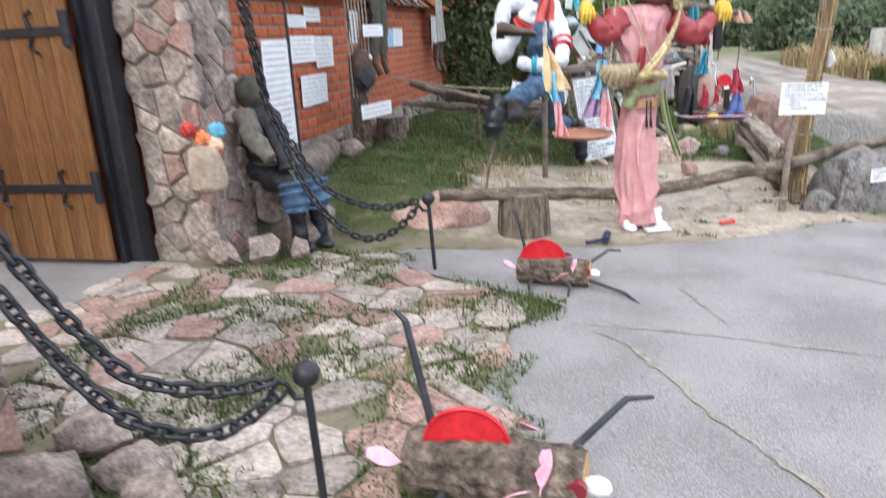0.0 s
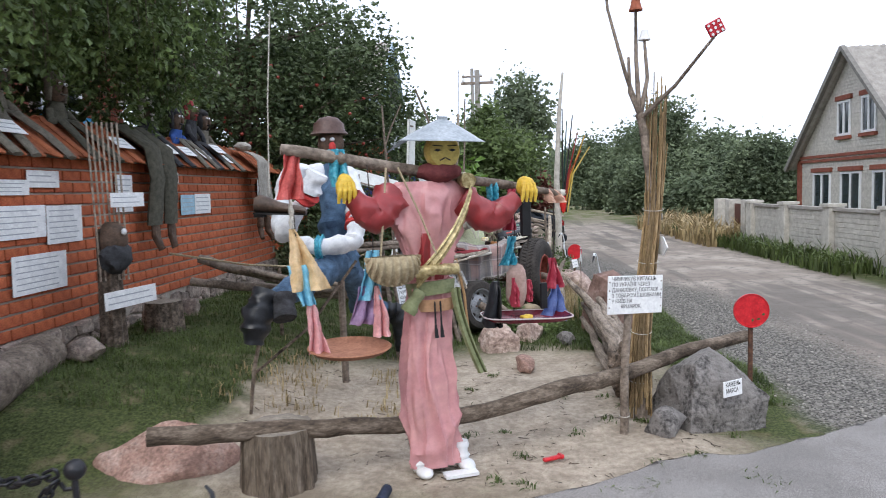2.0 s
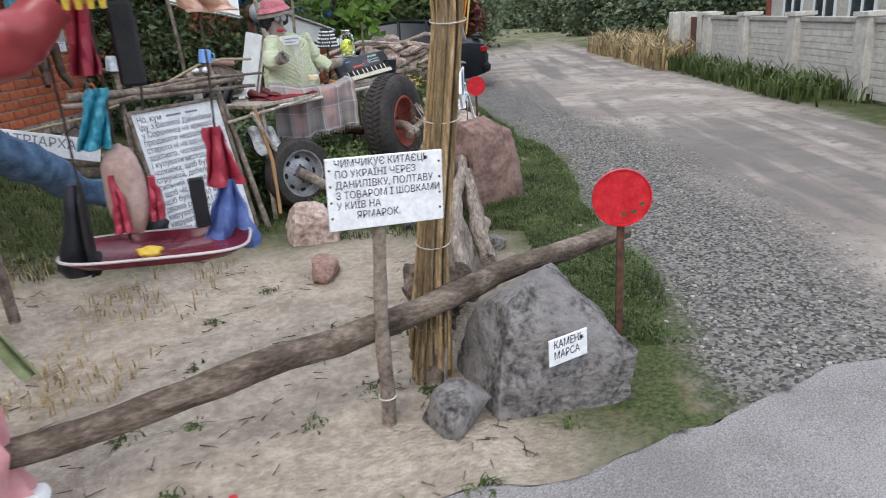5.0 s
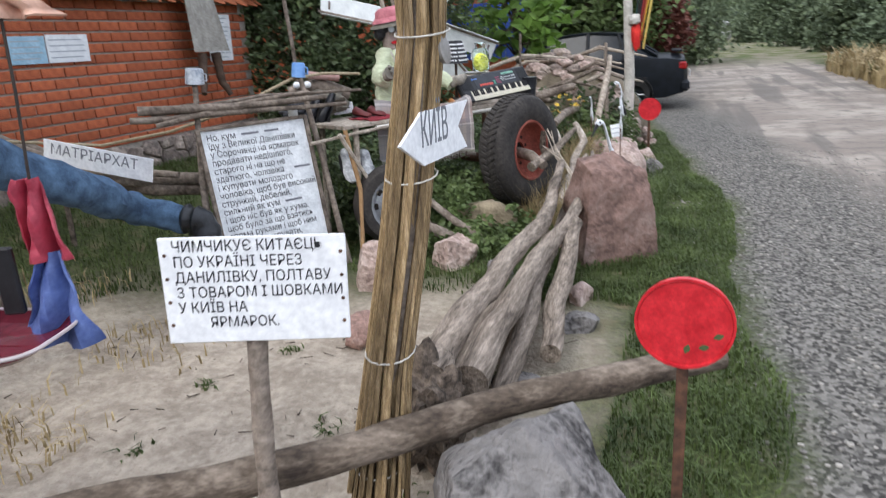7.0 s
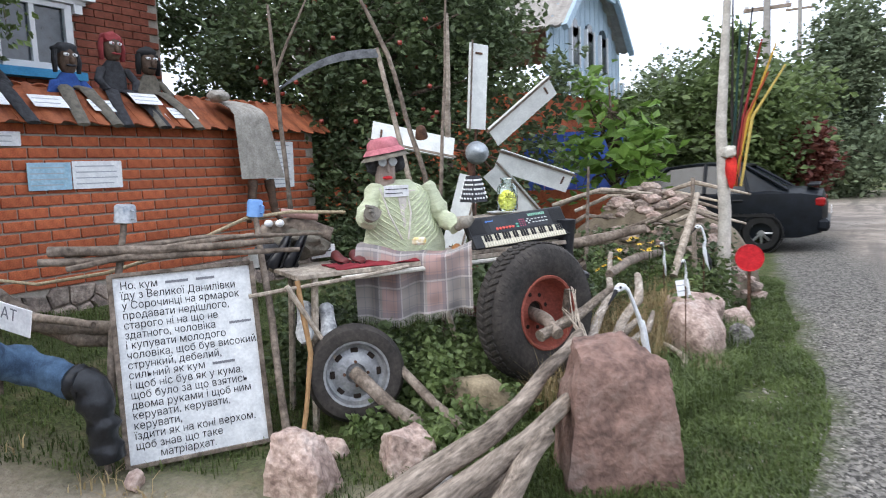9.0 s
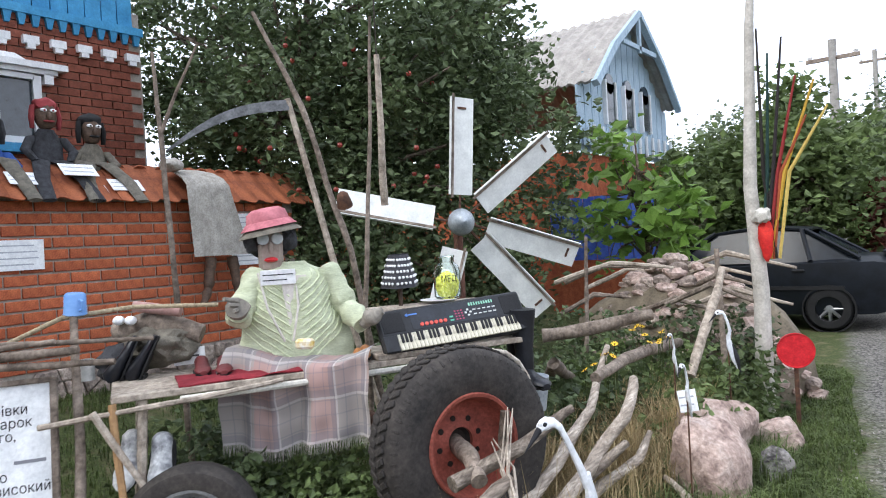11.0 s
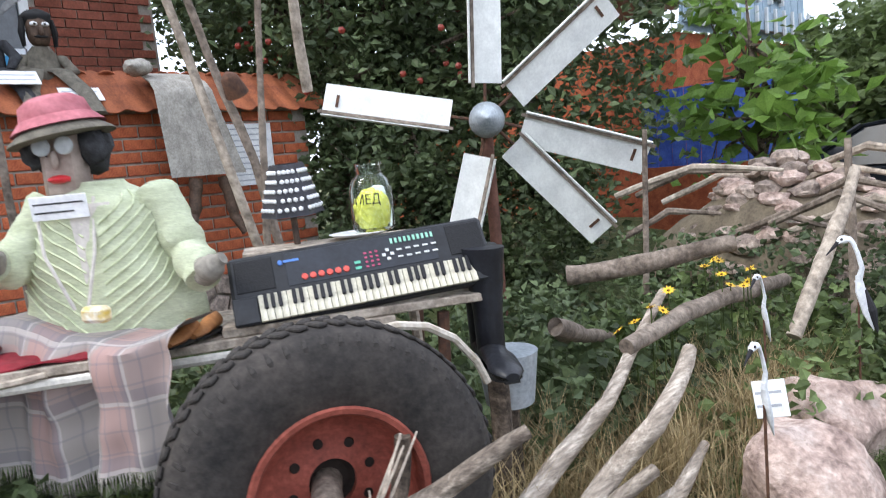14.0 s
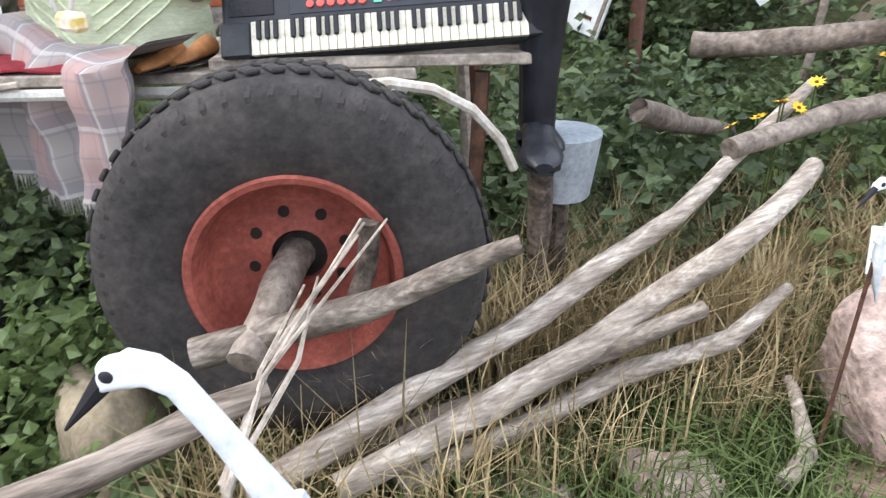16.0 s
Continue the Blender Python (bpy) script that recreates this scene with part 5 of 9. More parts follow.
limb(me, [(-2.15, 3.38, 1.08), (-2.02, 3.3, 0.85), (-1.98, 3.24, 0.7)], [0.07, 0.06, 0.05], 0)
limb(me, [(-2.24, 3.4, 0.95), (-2.05, 3.25, 0.78)], [0.02, 0.02], 4)
for x, y in ((-1.93, 3.24), (-1.82, 3.36)):
    limb(me, [(x - 0.02, y + 0.02, 0.6), (x, y, 0.5), (x + 0.005, y, 0.4)], [0.1, 0.095, 0.1], 5, 12)
me.sheet(lambda u, v: (-2.26 + 0.42 * v + 0.02 * math.sin(9 * u), 3.28 + 0.34 * u - 0.05 * v, 0.74 - 0.02 * v - 0.2 * sm(0.6, 1.0, v) + 0.03 * noise.noise(Vector((u * 5, v * 5, 1)))), 16, 14, 0.012, 6)
limb(me, [(-2.3, 3.3, 1.12), (-2.2, 3.2, 0.95), (-2.05, 3.16, 0.8)], [0.08, 0.075, 0.05], 6)
solid("seated_scarecrow", me, [CLOTHD, OLIVE, CLOTHD, BOOTRUB, M("pink_rag", "c08890", "d8a8ac", rough=0.9), DENIM, KHAKI], "stuffed dark-clothed scarecrow with rubber boots seated by the gate pillar", "scarecrow", smooth=True)
solid("sitting_stone", Mesh().blob((-2.25, 3.55, 0.4), (0.22, 0.2, 0.22), 77, 0.15, 3, cuts=6), STONE, "grey block under the seated scarecrow", "stone", smooth=True)
me = Mesh()
for i, (m, dx, dz) in enumerate(((0, -0.06, 0.06), (1, 0.03, 0.0), (2, 0.1, -0.04), (3, 0.12, 0.05), (0, -0.02, 0.0), (1, 0.06, -0.08))):
    me.blob((-2.32 + dx, 2.68 + 0.02 * i, 1.02 + dz), (0.055, 0.035, 0.05), 90 + i, 0.5, 3, m, freq=3)
solid("rag_flowers", me, [M("red_rag", "a02c2c", "c44a44", rough=0.8), M("orange_rag", "d8784a", "eaa078", rough=0.8), M("peach_rag", "e0a888", "f0c8b0", rough=0.8), M("turquoise_rag", "4a94b4", "74b8d0", rough=0.8)], "bunch of red, orange and turquoise rag flowers on the pillar", "rag flowers", smooth=True)
solid("planter_stone", Mesh().blob((-2.28, 2.68, 0.82), (0.15, 0.11, 0.16), 23, 0.1, 3, cuts=5, squareness=0.5), M("buff_stone", "8d7d6c", "b5a692", scale=7, rough=0.9, bump=0.5), "buff stone bracket on the gate pillar", "stone", smooth=True)
solid("rag_flowers", Mesh().blob((-1.12, -0.08, 0.32), (0.06, 0.05, 0.05), 95, 0.6, 3, freq=3.5), M("peach_rag", "e0a888", "f0c8b0", rough=0.8), "peach fabric flower lying on the stones", "rag flowers", smooth=True)

# ---- notes and boards ----
NOTEINK = M("faint_writing", "a2a6ad", "b4b8be", rough=0.9, bump=0)


def note(o, r, u, w, h, label, lines=4, mt=None, category="notice", thick=0.006, ink=None, group="notices on the wall"):
    """A board or sheet with bars for unreadable writing; o is its lower left corner."""
    P = plane(o, r, u)
    n = thing("notice", P, label, category, group)
    part("board", Mesh().box((w / 2, h / 2, 0), (w, h, thick), bev=0.0015), mt or WHITE, n, local=True)
    rgn = random.Random(int(o[1] * 97 + o[2] * 31))
    for i in range(lines):
        y = h * (1 - (i + 0.9) / (lines + 0.8))
        l = w * rgn.uniform(0.68, 0.88)
        me = Mesh().box((w * 0.06 + l / 2, y, thick / 2 + 0.0008), (l, h / (lines + 1) * 0.2, 0.001))
        part("writing", me, ink or NOTEINK, n, local=True)
    return n


NX = WX + 0.025
BLUEPAPER = M("pale_blue_paper", "8fb4c8", "b0cfde", rough=0.8, bump=0.05)
for y0, y1, z0, z1, ln, mt in ((5.2, 5.88, 0.97, 1.28, 6, WHITE), (5.05, 5.65, 1.41, 1.67, 5, WHITE), (5.66, 6.15, 1.34, 1.66, 6, WHITE), (5.05, 5.48, 1.75, 1.87, 3, WHITE), (5.46, 5.87, 1.81, 1.95, 2, WHITE), (6.74, 7.06, 1.57, 1.94, 6, WHITE), (7.82, 8.14, 1.87, 1.99, 2, WHITE), (8.16, 8.54, 1.49, 1.73, 4, BLUEPAPER), (8.55, 9.03, 1.49, 1.74, 4, WHITE), (10.87, 11.33, 1.40, 1.95, 10, WHITE), (4.39, 4.98, 0.65, 1.64, 16, WHITE), (3.7, 3.95, 1.75, 1.95, 4, WHITE)):
    note((NX, y0, z0), (0, 1, 0), (0.03, 0, 1), y1 - y0, z1 - z0, "pale blue paper notice fixed to the brick wall" if mt is BLUEPAPER else "white painted notice board fixed to the brick wall", ln, mt)

# ---- figures and clothes on the wall's coping ----
FACED = M("brown_leather_face", "43352c", "6a5546", scale=12, rough=0.7, bump=0.4)
BLUEC = M("royal_blue_cloth", "22407e", "3f62a8", rough=0.9, bump=0.4)


def flat_leg(me, pts, wy, wt, m, n=12, seed=0):
    """A limp trouser leg or sleeve: flat sections along y, with creases."""
    P = [Vector(p) for p in pts]
    Q, V, Fc = [], [], []
    for i in range(len(P) - 1):
        Q += [(P[i].lerp(P[i + 1], k / 5), wy[i] + (wy[i + 1] - wy[i]) * k / 5) for k in range(5)]
    Q.append((P[-1], wy[-1]))
    for i, (p, w) in enumerate(Q):
        d = (Q[min(i + 1, len(Q) - 1)][0] - Q[max(i - 1, 0)][0]).normalized()
        nrm = Vector((0, 1, 0)).cross(d).normalized()
        for k in range(n):
            a = 2 * math.pi * k / n
            f = 1 + 0.35 * noise.noise(Vector((math.cos(a) * 1.6 + seed, p.z * 9, math.sin(a) * 1.6)))
            V.append(p + Vector((0, 1, 0)) * w * math.cos(a) * (0.85 + 0.15 * f) + nrm * wt * math.sin(a) * f)
    me.add(V, [(i * n + k, i * n + (k + 1) % n, (i + 1) * n + (k + 1) % n, (i + 1) * n + k) for i in range(len(Q) - 1) for k in range(n)] + [tuple(range(n))[::-1], tuple(range((len(Q) - 1) * n, len(Q) * n))], m)


def wall_puppet(y, cloth, label, seed, head=True, hat=None, top=2.72, jacket=None):
    """A limp figure sitting behind the ridge with its trouser legs over the tiles."""
    rgn = random.Random(seed)
    me = Mesh()
    x = WX - 0.24
    flat_leg(me, [(x - 0.02, y, 2.34), (x - 0.02, y, top - 0.22), (x, y, top - 0.12)], [0.15, 0.14, 0.06], 0.06, 4, seed=seed)
    for s in (-1, 1):
        e = rgn.uniform(0.12, 0.2)
        flat_leg(me, [(x - 0.02, y + s * 0.06, 2.44), (x + 0.1, y + s * 0.1, 2.41), (x + 0.28, y + s * e, 2.24), (x + 0.46, y + s * (e + 0.03), 2.05)], [0.075, 0.075, 0.065, 0.06], 0.022, 0, seed=seed + s)
        flat_leg(me, [(x, y + s * 0.13, top - 0.2), (x + 0.05, y + s * 0.2, top - 0.32), (x + 0.1, y + s * 0.14, 2.42)], [0.045, 0.045, 0.03], 0.03, 4, 10, seed + 9)
    me.blob((x, y, top), (0.075, 0.09, 0.13), seed, 0.14, 3, 1)
    for s in (-1, 1):
        me.blob((x + 0.07, y + s * 0.04, top + 0.035), (0.012, 0.03, 0.016), 2, 0, 2, 2)
        me.blob((x + 0.08, y + s * 0.035, top + 0.033), (0.008, 0.009, 0.009), 2, 0, 2, 3)
    me.blob((x + 0.08, y, top - 0.02), (0.03, 0.022, 0.04), 3, 0.1, 2, 1)
    me.blob((x + 0.07, y, top - 0.06), (0.02, 0.05, 0.012), 3, 0.2, 2, 3)
    me.blob((x - 0.02, y, top + 0.09), (0.09, 0.105, 0.07), seed + 1, 0.25, 3, 3)
    for s in (-1, 1):
        flat_leg(me, [(x - 0.01, y + s * 0.1, top + 0.08), (x, y + s * 0.115, top - 0.02), (x - 0.01, y + s * 0.11, top - 0.12)], [0.02, 0.025, 0.012], 0.035, 3, 8, seed)
    return solid("wall_puppet", me, [cloth, FACED, WHITE, hat or CLOTHD, jacket or cloth], label, "puppet", "puppets on the wall", smooth=True)


wall_puppet(4.9, KHAKI, "stuffed puppet in brown-grey clothes sitting on the coping", 1, True, OLIVE)
wall_puppet(5.55, KHAKI, "stuffed puppet in brown-grey clothes sitting on the coping", 2, True, CLOTHD)
wall_puppet(6.35, OLIVE, "stuffed puppet in olive clothes sitting on the coping", 3, True, KHAKI)
wall_puppet(8.76, KHAKI, "limp puppet in a blue jacket sitting on the coping", 4, True, CLOTHD, 2.68, BLUEC)
wall_puppet(9.22, CLOTHD, "limp dark puppet with a red headscarf on the coping", 5, True, M("red_kerchief", "7e2a2e", "a0484a", rough=0.9), 2.84)
wall_puppet(9.61, KHAKI, "stuffed moustached puppet in a striped shirt on the coping", 6, True, M("black_hair", "161617", "2a2a2b", rough=0.9), 2.74)
wall_puppet(8.0, CLOTHD, "stuffed puppet in dark clothes sitting on the coping", 7, True, OFFWH)
for y, z in ((5.12, 2.3), (6.75, 2.28), (7.75, 2.28), (8.25, 2.28), (8.78, 2.27), (9.2, 2.36), (9.3, 2.18), (9.62, 2.24)):
    note((WX + 0.1, y, z - 0.08), (0, 1, 0), (-0.75, 0, 0.66), 0.3, 0.17, "small white notice leaning on the clay tiles", 2, group="notices on the coping")
# trousers with feet hung over the wall
me = Mesh()
for s, y in ((-1, 7.26), (1, 7.56)):
    flat_leg(me, [(WX - 0.3, y - s * 0.02, 2.44), (WX - 0.1, y, 2.42), (WX + 0.16, y + 0.01, 2.22), (WX + 0.2, y + 0.02, 1.9), (WX + 0.16, y + 0.03 * s, 1.42)], [0.16, 0.16, 0.155, 0.14, 0.135], 0.05, 0, seed=s + 3)
    flat_leg(me, [(WX + 0.16, y + 0.03 * s, 1.44), (WX + 0.17, y + 0.03 * s, 1.3), (WX + 0.24, y - 0.06, 1.16)], [0.06, 0.065, 0.03], 0.04, 1, 10, 8)
solid("hung_trousers", me, [OLIVE, FACED], "grey-olive stuffed trousers hung over the brick wall", "clothes", smooth=True)
me = Mesh()
GREYLIN = M("grey_linen", "8f8a82", "b5b0a7", scale=12, rough=0.95, bump=0.5)
me.sheet(lambda u, v: (WX - 0.15 + 0.42 * sm(0, 0.25, v) + 0.03 * math.sin(u * 19) * v, 10.22 + u * (0.42 + 0.22 * v) + 0.06 * v, 2.4 - 0.10 * sm(0, 0.25, v) - 0.92 * max(0, v - 0.15)), 24, 16, 0.012, 0)
limb(me, [(WX + 0.2, 10.5, 1.5), (WX + 0.2, 10.45, 1.2), (WX + 0.26, 10.35, 1.05)], [0.05, 0.045, 0.03], 1, 8)
limb(me, [(WX + 0.2, 10.75, 1.5), (WX + 0.2, 10.8, 1.15), (WX + 0.26, 10.85, 1.0)], [0.05, 0.045, 0.03], 1, 8)
me.blob((WX + 0.08, 10.2, 2.42), (0.12, 0.1, 0.07), 8, 0.3, 3, 0)
solid("hung_coat", me, [GREYLIN, FACED], "pale grey linen coat hung over the wall's end", "clothes", smooth=True)

# upright log figure before the wall
log = thing("log_figure", (-2.33, 5.95, hgt(-2.33, 5.95)), "upright split log figure with reeds and a leather face", "garden ornament")
zb = hgt(-2.33, 5.95)
me = Mesh()
for i in range(9):
    a = random.uniform(0, 6.28)
    me.tube([(-2.33 + 0.07 * math.cos(a), 5.95 + 0.07 * math.sin(a), zb - 0.02), (-2.33 + 0.06 * math.cos(a), 5.95 + 0.06 * math.sin(a), 1.15 + random.uniform(0, 0.3)), ], [0.045, 0.03], 6)
part("log", me, BARK, log)
for i in range(7):
    part("reed", Mesh().tube([(-2.36 + 0.03 * i, 5.86 + 0.02 * i, 1.0), (-2.38 + 0.03 * i, 5.84 + 0.025 * i, 2.35)], 0.009, 5), PALEWOOD, log)
part("face", Mesh().blob((-2.26, 5.92, 1.36), (0.1, 0.15, 0.16), 4, 0.2, 3), FACED, log, "dark leather face", smooth=True)
part("rag", Mesh().blob((-2.23, 5.9, 1.2), (0.1, 0.19, 0.13), 9, 0.35, 3), CLOTHD, log, smooth=True)
part("eye", Mesh().blob((-2.15, 5.9, 1.42), (0.02, 0.03, 0.03), 4, 0, 2), WHITE, log)
note((-2.15, 5.72, 1.63), (0.3, 0.95, 0), (0, 0, 1), 0.36, 0.12, "small white name board on the log figure", 2, group="name boards")
note((-2.2, 5.62, 0.78), (0.3, 0.95, 0.02), (0, 0, 1), 0.56, 0.15, "long white name board on the log figure", 2, group="name boards")


def stump(x, y, r, h, seed, label, mt=None):
    s = thing("tree_stump", (x, y, hgt(x, y)), label, "stump", "tree stumps")
    n, V = 44, []
    z0 = hgt(x, y) - 0.03
    for i in range(6):
        for k in range(n):
            a = 2 * math.pi * k / n
            rr = r * (1 + 0.12 * (5 - i) / 5) * (1 + 0.13 * noise.noise(Vector((math.cos(a) * 2.4, math.sin(a) * 2.4, seed))) + 0.09 * noise.noise(Vector((math.cos(a) * 7, math.sin(a) * 7, seed))) - 0.1 * max(0, noise.noise(Vector((math.cos(a) * 12, math.sin(a) * 12, seed + 0.2 * i)))))
            V.append((x + rr * math.cos(a), y + rr * math.sin(a), z0 + (h + 0.03) * i / 5))
    part("trunk", Mesh().add(V, [(i * n + k, i * n + (k + 1) % n, (i + 1) * n + (k + 1) % n, (i + 1) * n + k) for i in range(5) for k in range(n)]), mt or M("stump_wood", "3f362d", "8f8375", scale=5, rough=0.9, bump=1.0, fine=26, cc=srgb("6b5f52"), grit=0.26, bdist=0.02, stretch=(4.5, 4.5, 0.5)), s, smooth=True)
    part("cut_face", Mesh().add(V[5 * n:], [tuple(range(n))]), M("grey_cut_wood", "6e665c", "9c9387", scale=10, rough=0.9, bump=0.6), s)


stump(-0.31, 4.08, 0.2, 0.34, 1, "weathered tree stump under the long rail")
stump(-2.2, 6.62, 0.16, 0.28, 2, "low tree stump beside the brick wall", BARK)
solid("fallen_log", Mesh().tube([(-2.45, 3.9, 0.38), (-2.42, 4.5, 0.45), (-2.52, 5.3, 0.52)], [0.15, 0.17, 0.16], 14), DRYWOOD, "thick weathered log lying along the wall", "log", smooth=True)
for i, (x, y) in enumerate(((-2.3, 5.45), (-2.45, 6.9), (-2.3, 7.4))):
    solid("boulder", Mesh().blob((x, y, hgt(x, y) + 0.05), (0.16, 0.13, 0.13), 130 + i, 0.2, 3, cuts=5), STONE, "grey stone at the foot of the wall", "stone", "stones along the wall", smooth=True)

# ---- sand pit: rail, stones, striding figure with a carrying yoke ----
def limb_log(name, pts, rad, mt, label, category="log", group="", n=12, seed=0):
    """A crooked trunk or branch with knots."""
    P = [Vector(p) for p in pts]
    Q, R = [], []
    for i in range(len(P) - 1):
        for k in range(6):
            t = k / 6
            c = P[i].lerp(P[i + 1], t)
            w = Vector((noise.noise(c * 3 + Vector((seed, 0, 0))), noise.noise(c * 3 + Vector((0, seed, 5))), noise.noise(c * 3 + Vector((9, 0, seed)))))
            r = rad[i] * (1 - t) + rad[i + 1] * t
            Q.append(c + w * r * 0.55)
            R.append(r * (1 + 0.16 * noise.noise(c * 8 + Vector((seed, 3, 0)))))
    Q.append(P[-1])
    R.append(rad[-1])
    return solid(name, Mesh().tube(Q, R, n), mt, label, category, group, smooth=True)


limb_log("rail", [(-0.95, 3.82, 0.37), (-0.44, 3.95, 0.36), (0.2, 4.13, 0.32), (0.72, 4.31, 0.31), (1.3, 4.62, 0.36), (1.86, 4.98, 0.38), (2.3, 5.3, 0.43), (2.97, 5.76, 0.46)], [0.05, 0.055, 0.05, 0.05, 0.055, 0.055, 0.05, 0.045], M("dark_pole_wood", "3b3129", "85786b", scale=6, rough=0.9, bump=1.0, fine=30, cc=srgb("5f5347"), grit=0.12, bdist=0.012, stretch=(0.9, 1.4, 3)), "long crooked weathered pole resting on a stump", "rail", seed=3)
solid("pink_boulder", Mesh().blob((-1.0, 4.22, 0.04), (0.5, 0.3, 0.3), 51, 0.16, 4, cuts=8), PINKSTONE, "broad pinkish granite boulder beside the stump", "boulder", smooth=True)
solid("grey_boulder", Mesh().blob((2.1, 4.82, 0.05), (0.16, 0.13, 0.14), 58, 0.15, 3, cuts=6), GREYROCK, "small grey stone at the reed pole's foot", "boulder", smooth=True)


def crag(c, size, seed, rot=0.0, taper=0.75, rough=0.02):
    """A broken boulder: the hull of a jittered tapered block, split into small faces and roughened."""
    rg = random.Random(seed)
    bm = bmesh.new()
    q = Matrix.Rotation(radians(rot), 3, "Z")
    for sx in (-1, 1):
        for sy in (-1, 1):
            for z, k in ((-1, 1.0), (rg.uniform(-0.2, 0.3), 1.08), (rg.uniform(0.6, 1.0), taper)):
                bm.verts.new((sx * k * rg.uniform(0.6, 1.12), sy * k * rg.uniform(0.55, 1.1), z + rg.uniform(-0.22, 0.12)))
    bm.verts.new((rg.uniform(-0.3, 0.3), rg.uniform(-0.3, 0.3), 1.0))
    bmesh.ops.convex_hull(bm, input=bm.verts)
    bmesh.ops.delete(bm, geom=[v for v in bm.verts if not v.link_faces], context="VERTS")
    for _ in range(4):
        bmesh.ops.subdivide_edges(bm, edges=bm.edges[:], cuts=1, use_grid_fill=True)
    bmesh.ops.triangulate(bm, faces=bm.faces[:])
    for _ in range(1):
        bmesh.ops.smooth_vert(bm, verts=bm.verts[:], factor=0.3, use_axis_x=True, use_axis_y=True, use_axis_z=True)
    off = Vector((seed, seed * 0.7, 3))
    V = []
    for v in bm.verts:
        p = Vector((v.co.x * size[0], v.co.y * size[1], v.co.z * size[2]))
        n = v.normal if v.normal.length else Vector((0, 0, 1))
        e = rough * (noise.noise(p * 7 + off) + 0.6 * abs(noise.noise(p * 19 + off)) + 0.35 * noise.noise(p * 45 + off))
        V.append(Vector(c) + q @ (p + n * e))
    bm.verts.index_update()
    me = Mesh().add(V, [[a.index for a in f.verts] for f in bm.faces])
    bm.free()
    return me


mars_shape = crag((2.46, 5.17, 0.06), (0.36, 0.3, 0.48), 12, 25, 0.62)
mars = solid("grey_boulder", mars_shape, GREYROCK, "large grey granite boulder carrying a small white sign", "boulder", smooth=True)


def lettered_sign(name, o, r, u, w, h, text, size, label, mt=None, ink=None, line=1.0, mx=0.05, top=0.86, align="LEFT", nails=True, thick=0.008, squeeze=1.0, outline=None):
    P = plane(o, r, u)
    s = thing(name, P, label, "sign")
    if outline:
        n = len(outline)
        V = [(x, y, thick / 2) for x, y in outline] + [(x, y, -thick / 2) for x, y in outline]
        part("board", Mesh().add(V, [tuple(range(n)), tuple(range(n, 2 * n))[::-1]] + [(k, k + n, (k + 1) % n + n, (k + 1) % n) for k in range(n)]), mt or WHITE, s, local=True)
    else:
        part("board", Mesh().box((w / 2, h / 2, 0), (w, h, thick), bev=0.002), mt or WHITE, s, local=True)
    lettering("lettering", text, size, P @ Matrix.Translation((w * mx, h * top - size * 0.7, thick / 2 + 0.0005)), s, ink or INK, 0.0006, align, 1.0, squeeze, line)
    if nails:
        for y in (0.18, 0.4, 0.62, 0.84):
            for x in (0.03, 0.97):
                part("nail", Mesh().lathe([(0.0045, 0), (0.004, 0.002), (0, 0.003)], 8, Matrix.Translation((w * x, h * y, thick / 2))), RUSTIRON, s, local=True)
    return s


lettered_sign("trade_sign", (1.715, 4.765, 0.835), (0.39, 0.155, -0.018), (-0.01, 0.0, 1), 0.42, 0.255, "ЧИМЧИКУЄ КИТАЄЦЬ\nПО УКРАЇНІ ЧЕРЕЗ\nДАНИЛІВКУ, ПОЛТАВУ\nЗ ТОВАРОМ І ШОВКАМИ\nУ КИЇВ НА\n        ЯРМАРОК.", 0.036, "white board with hand-lettered black Ukrainian text on a post", line=1.02, mx=0.07, top=0.97, squeeze=0.86)
limb_log("sign_post", [(1.835, 4.86, -0.03), (1.855, 4.875, 0.4), (1.88, 4.89, 0.9)], [0.03, 0.027, 0.025], DRYWOOD, "grey wooden stake holding the white board", "post", seed=5)
solid("wire_tie", Mesh().tube([(1.84 + 0.034 * math.cos(a), 4.865 + 0.034 * math.sin(a), 0.12) for a in [k * 0.52 for k in range(13)]], 0.003, 5), OFFWH, "white wire tied round the stake", "wire")
lettered_sign("stone_sign", (2.465, 4.765, 0.265), (0.175, 0.12, -0.004), (-0.02, 0.05, 1), 0.19, 0.105, "КАМЕНЬ\nМАРСА", 0.042, "small white sign naming the boulder", line=1.0, mx=0.1, top=0.92, nails=False, squeeze=0.85)

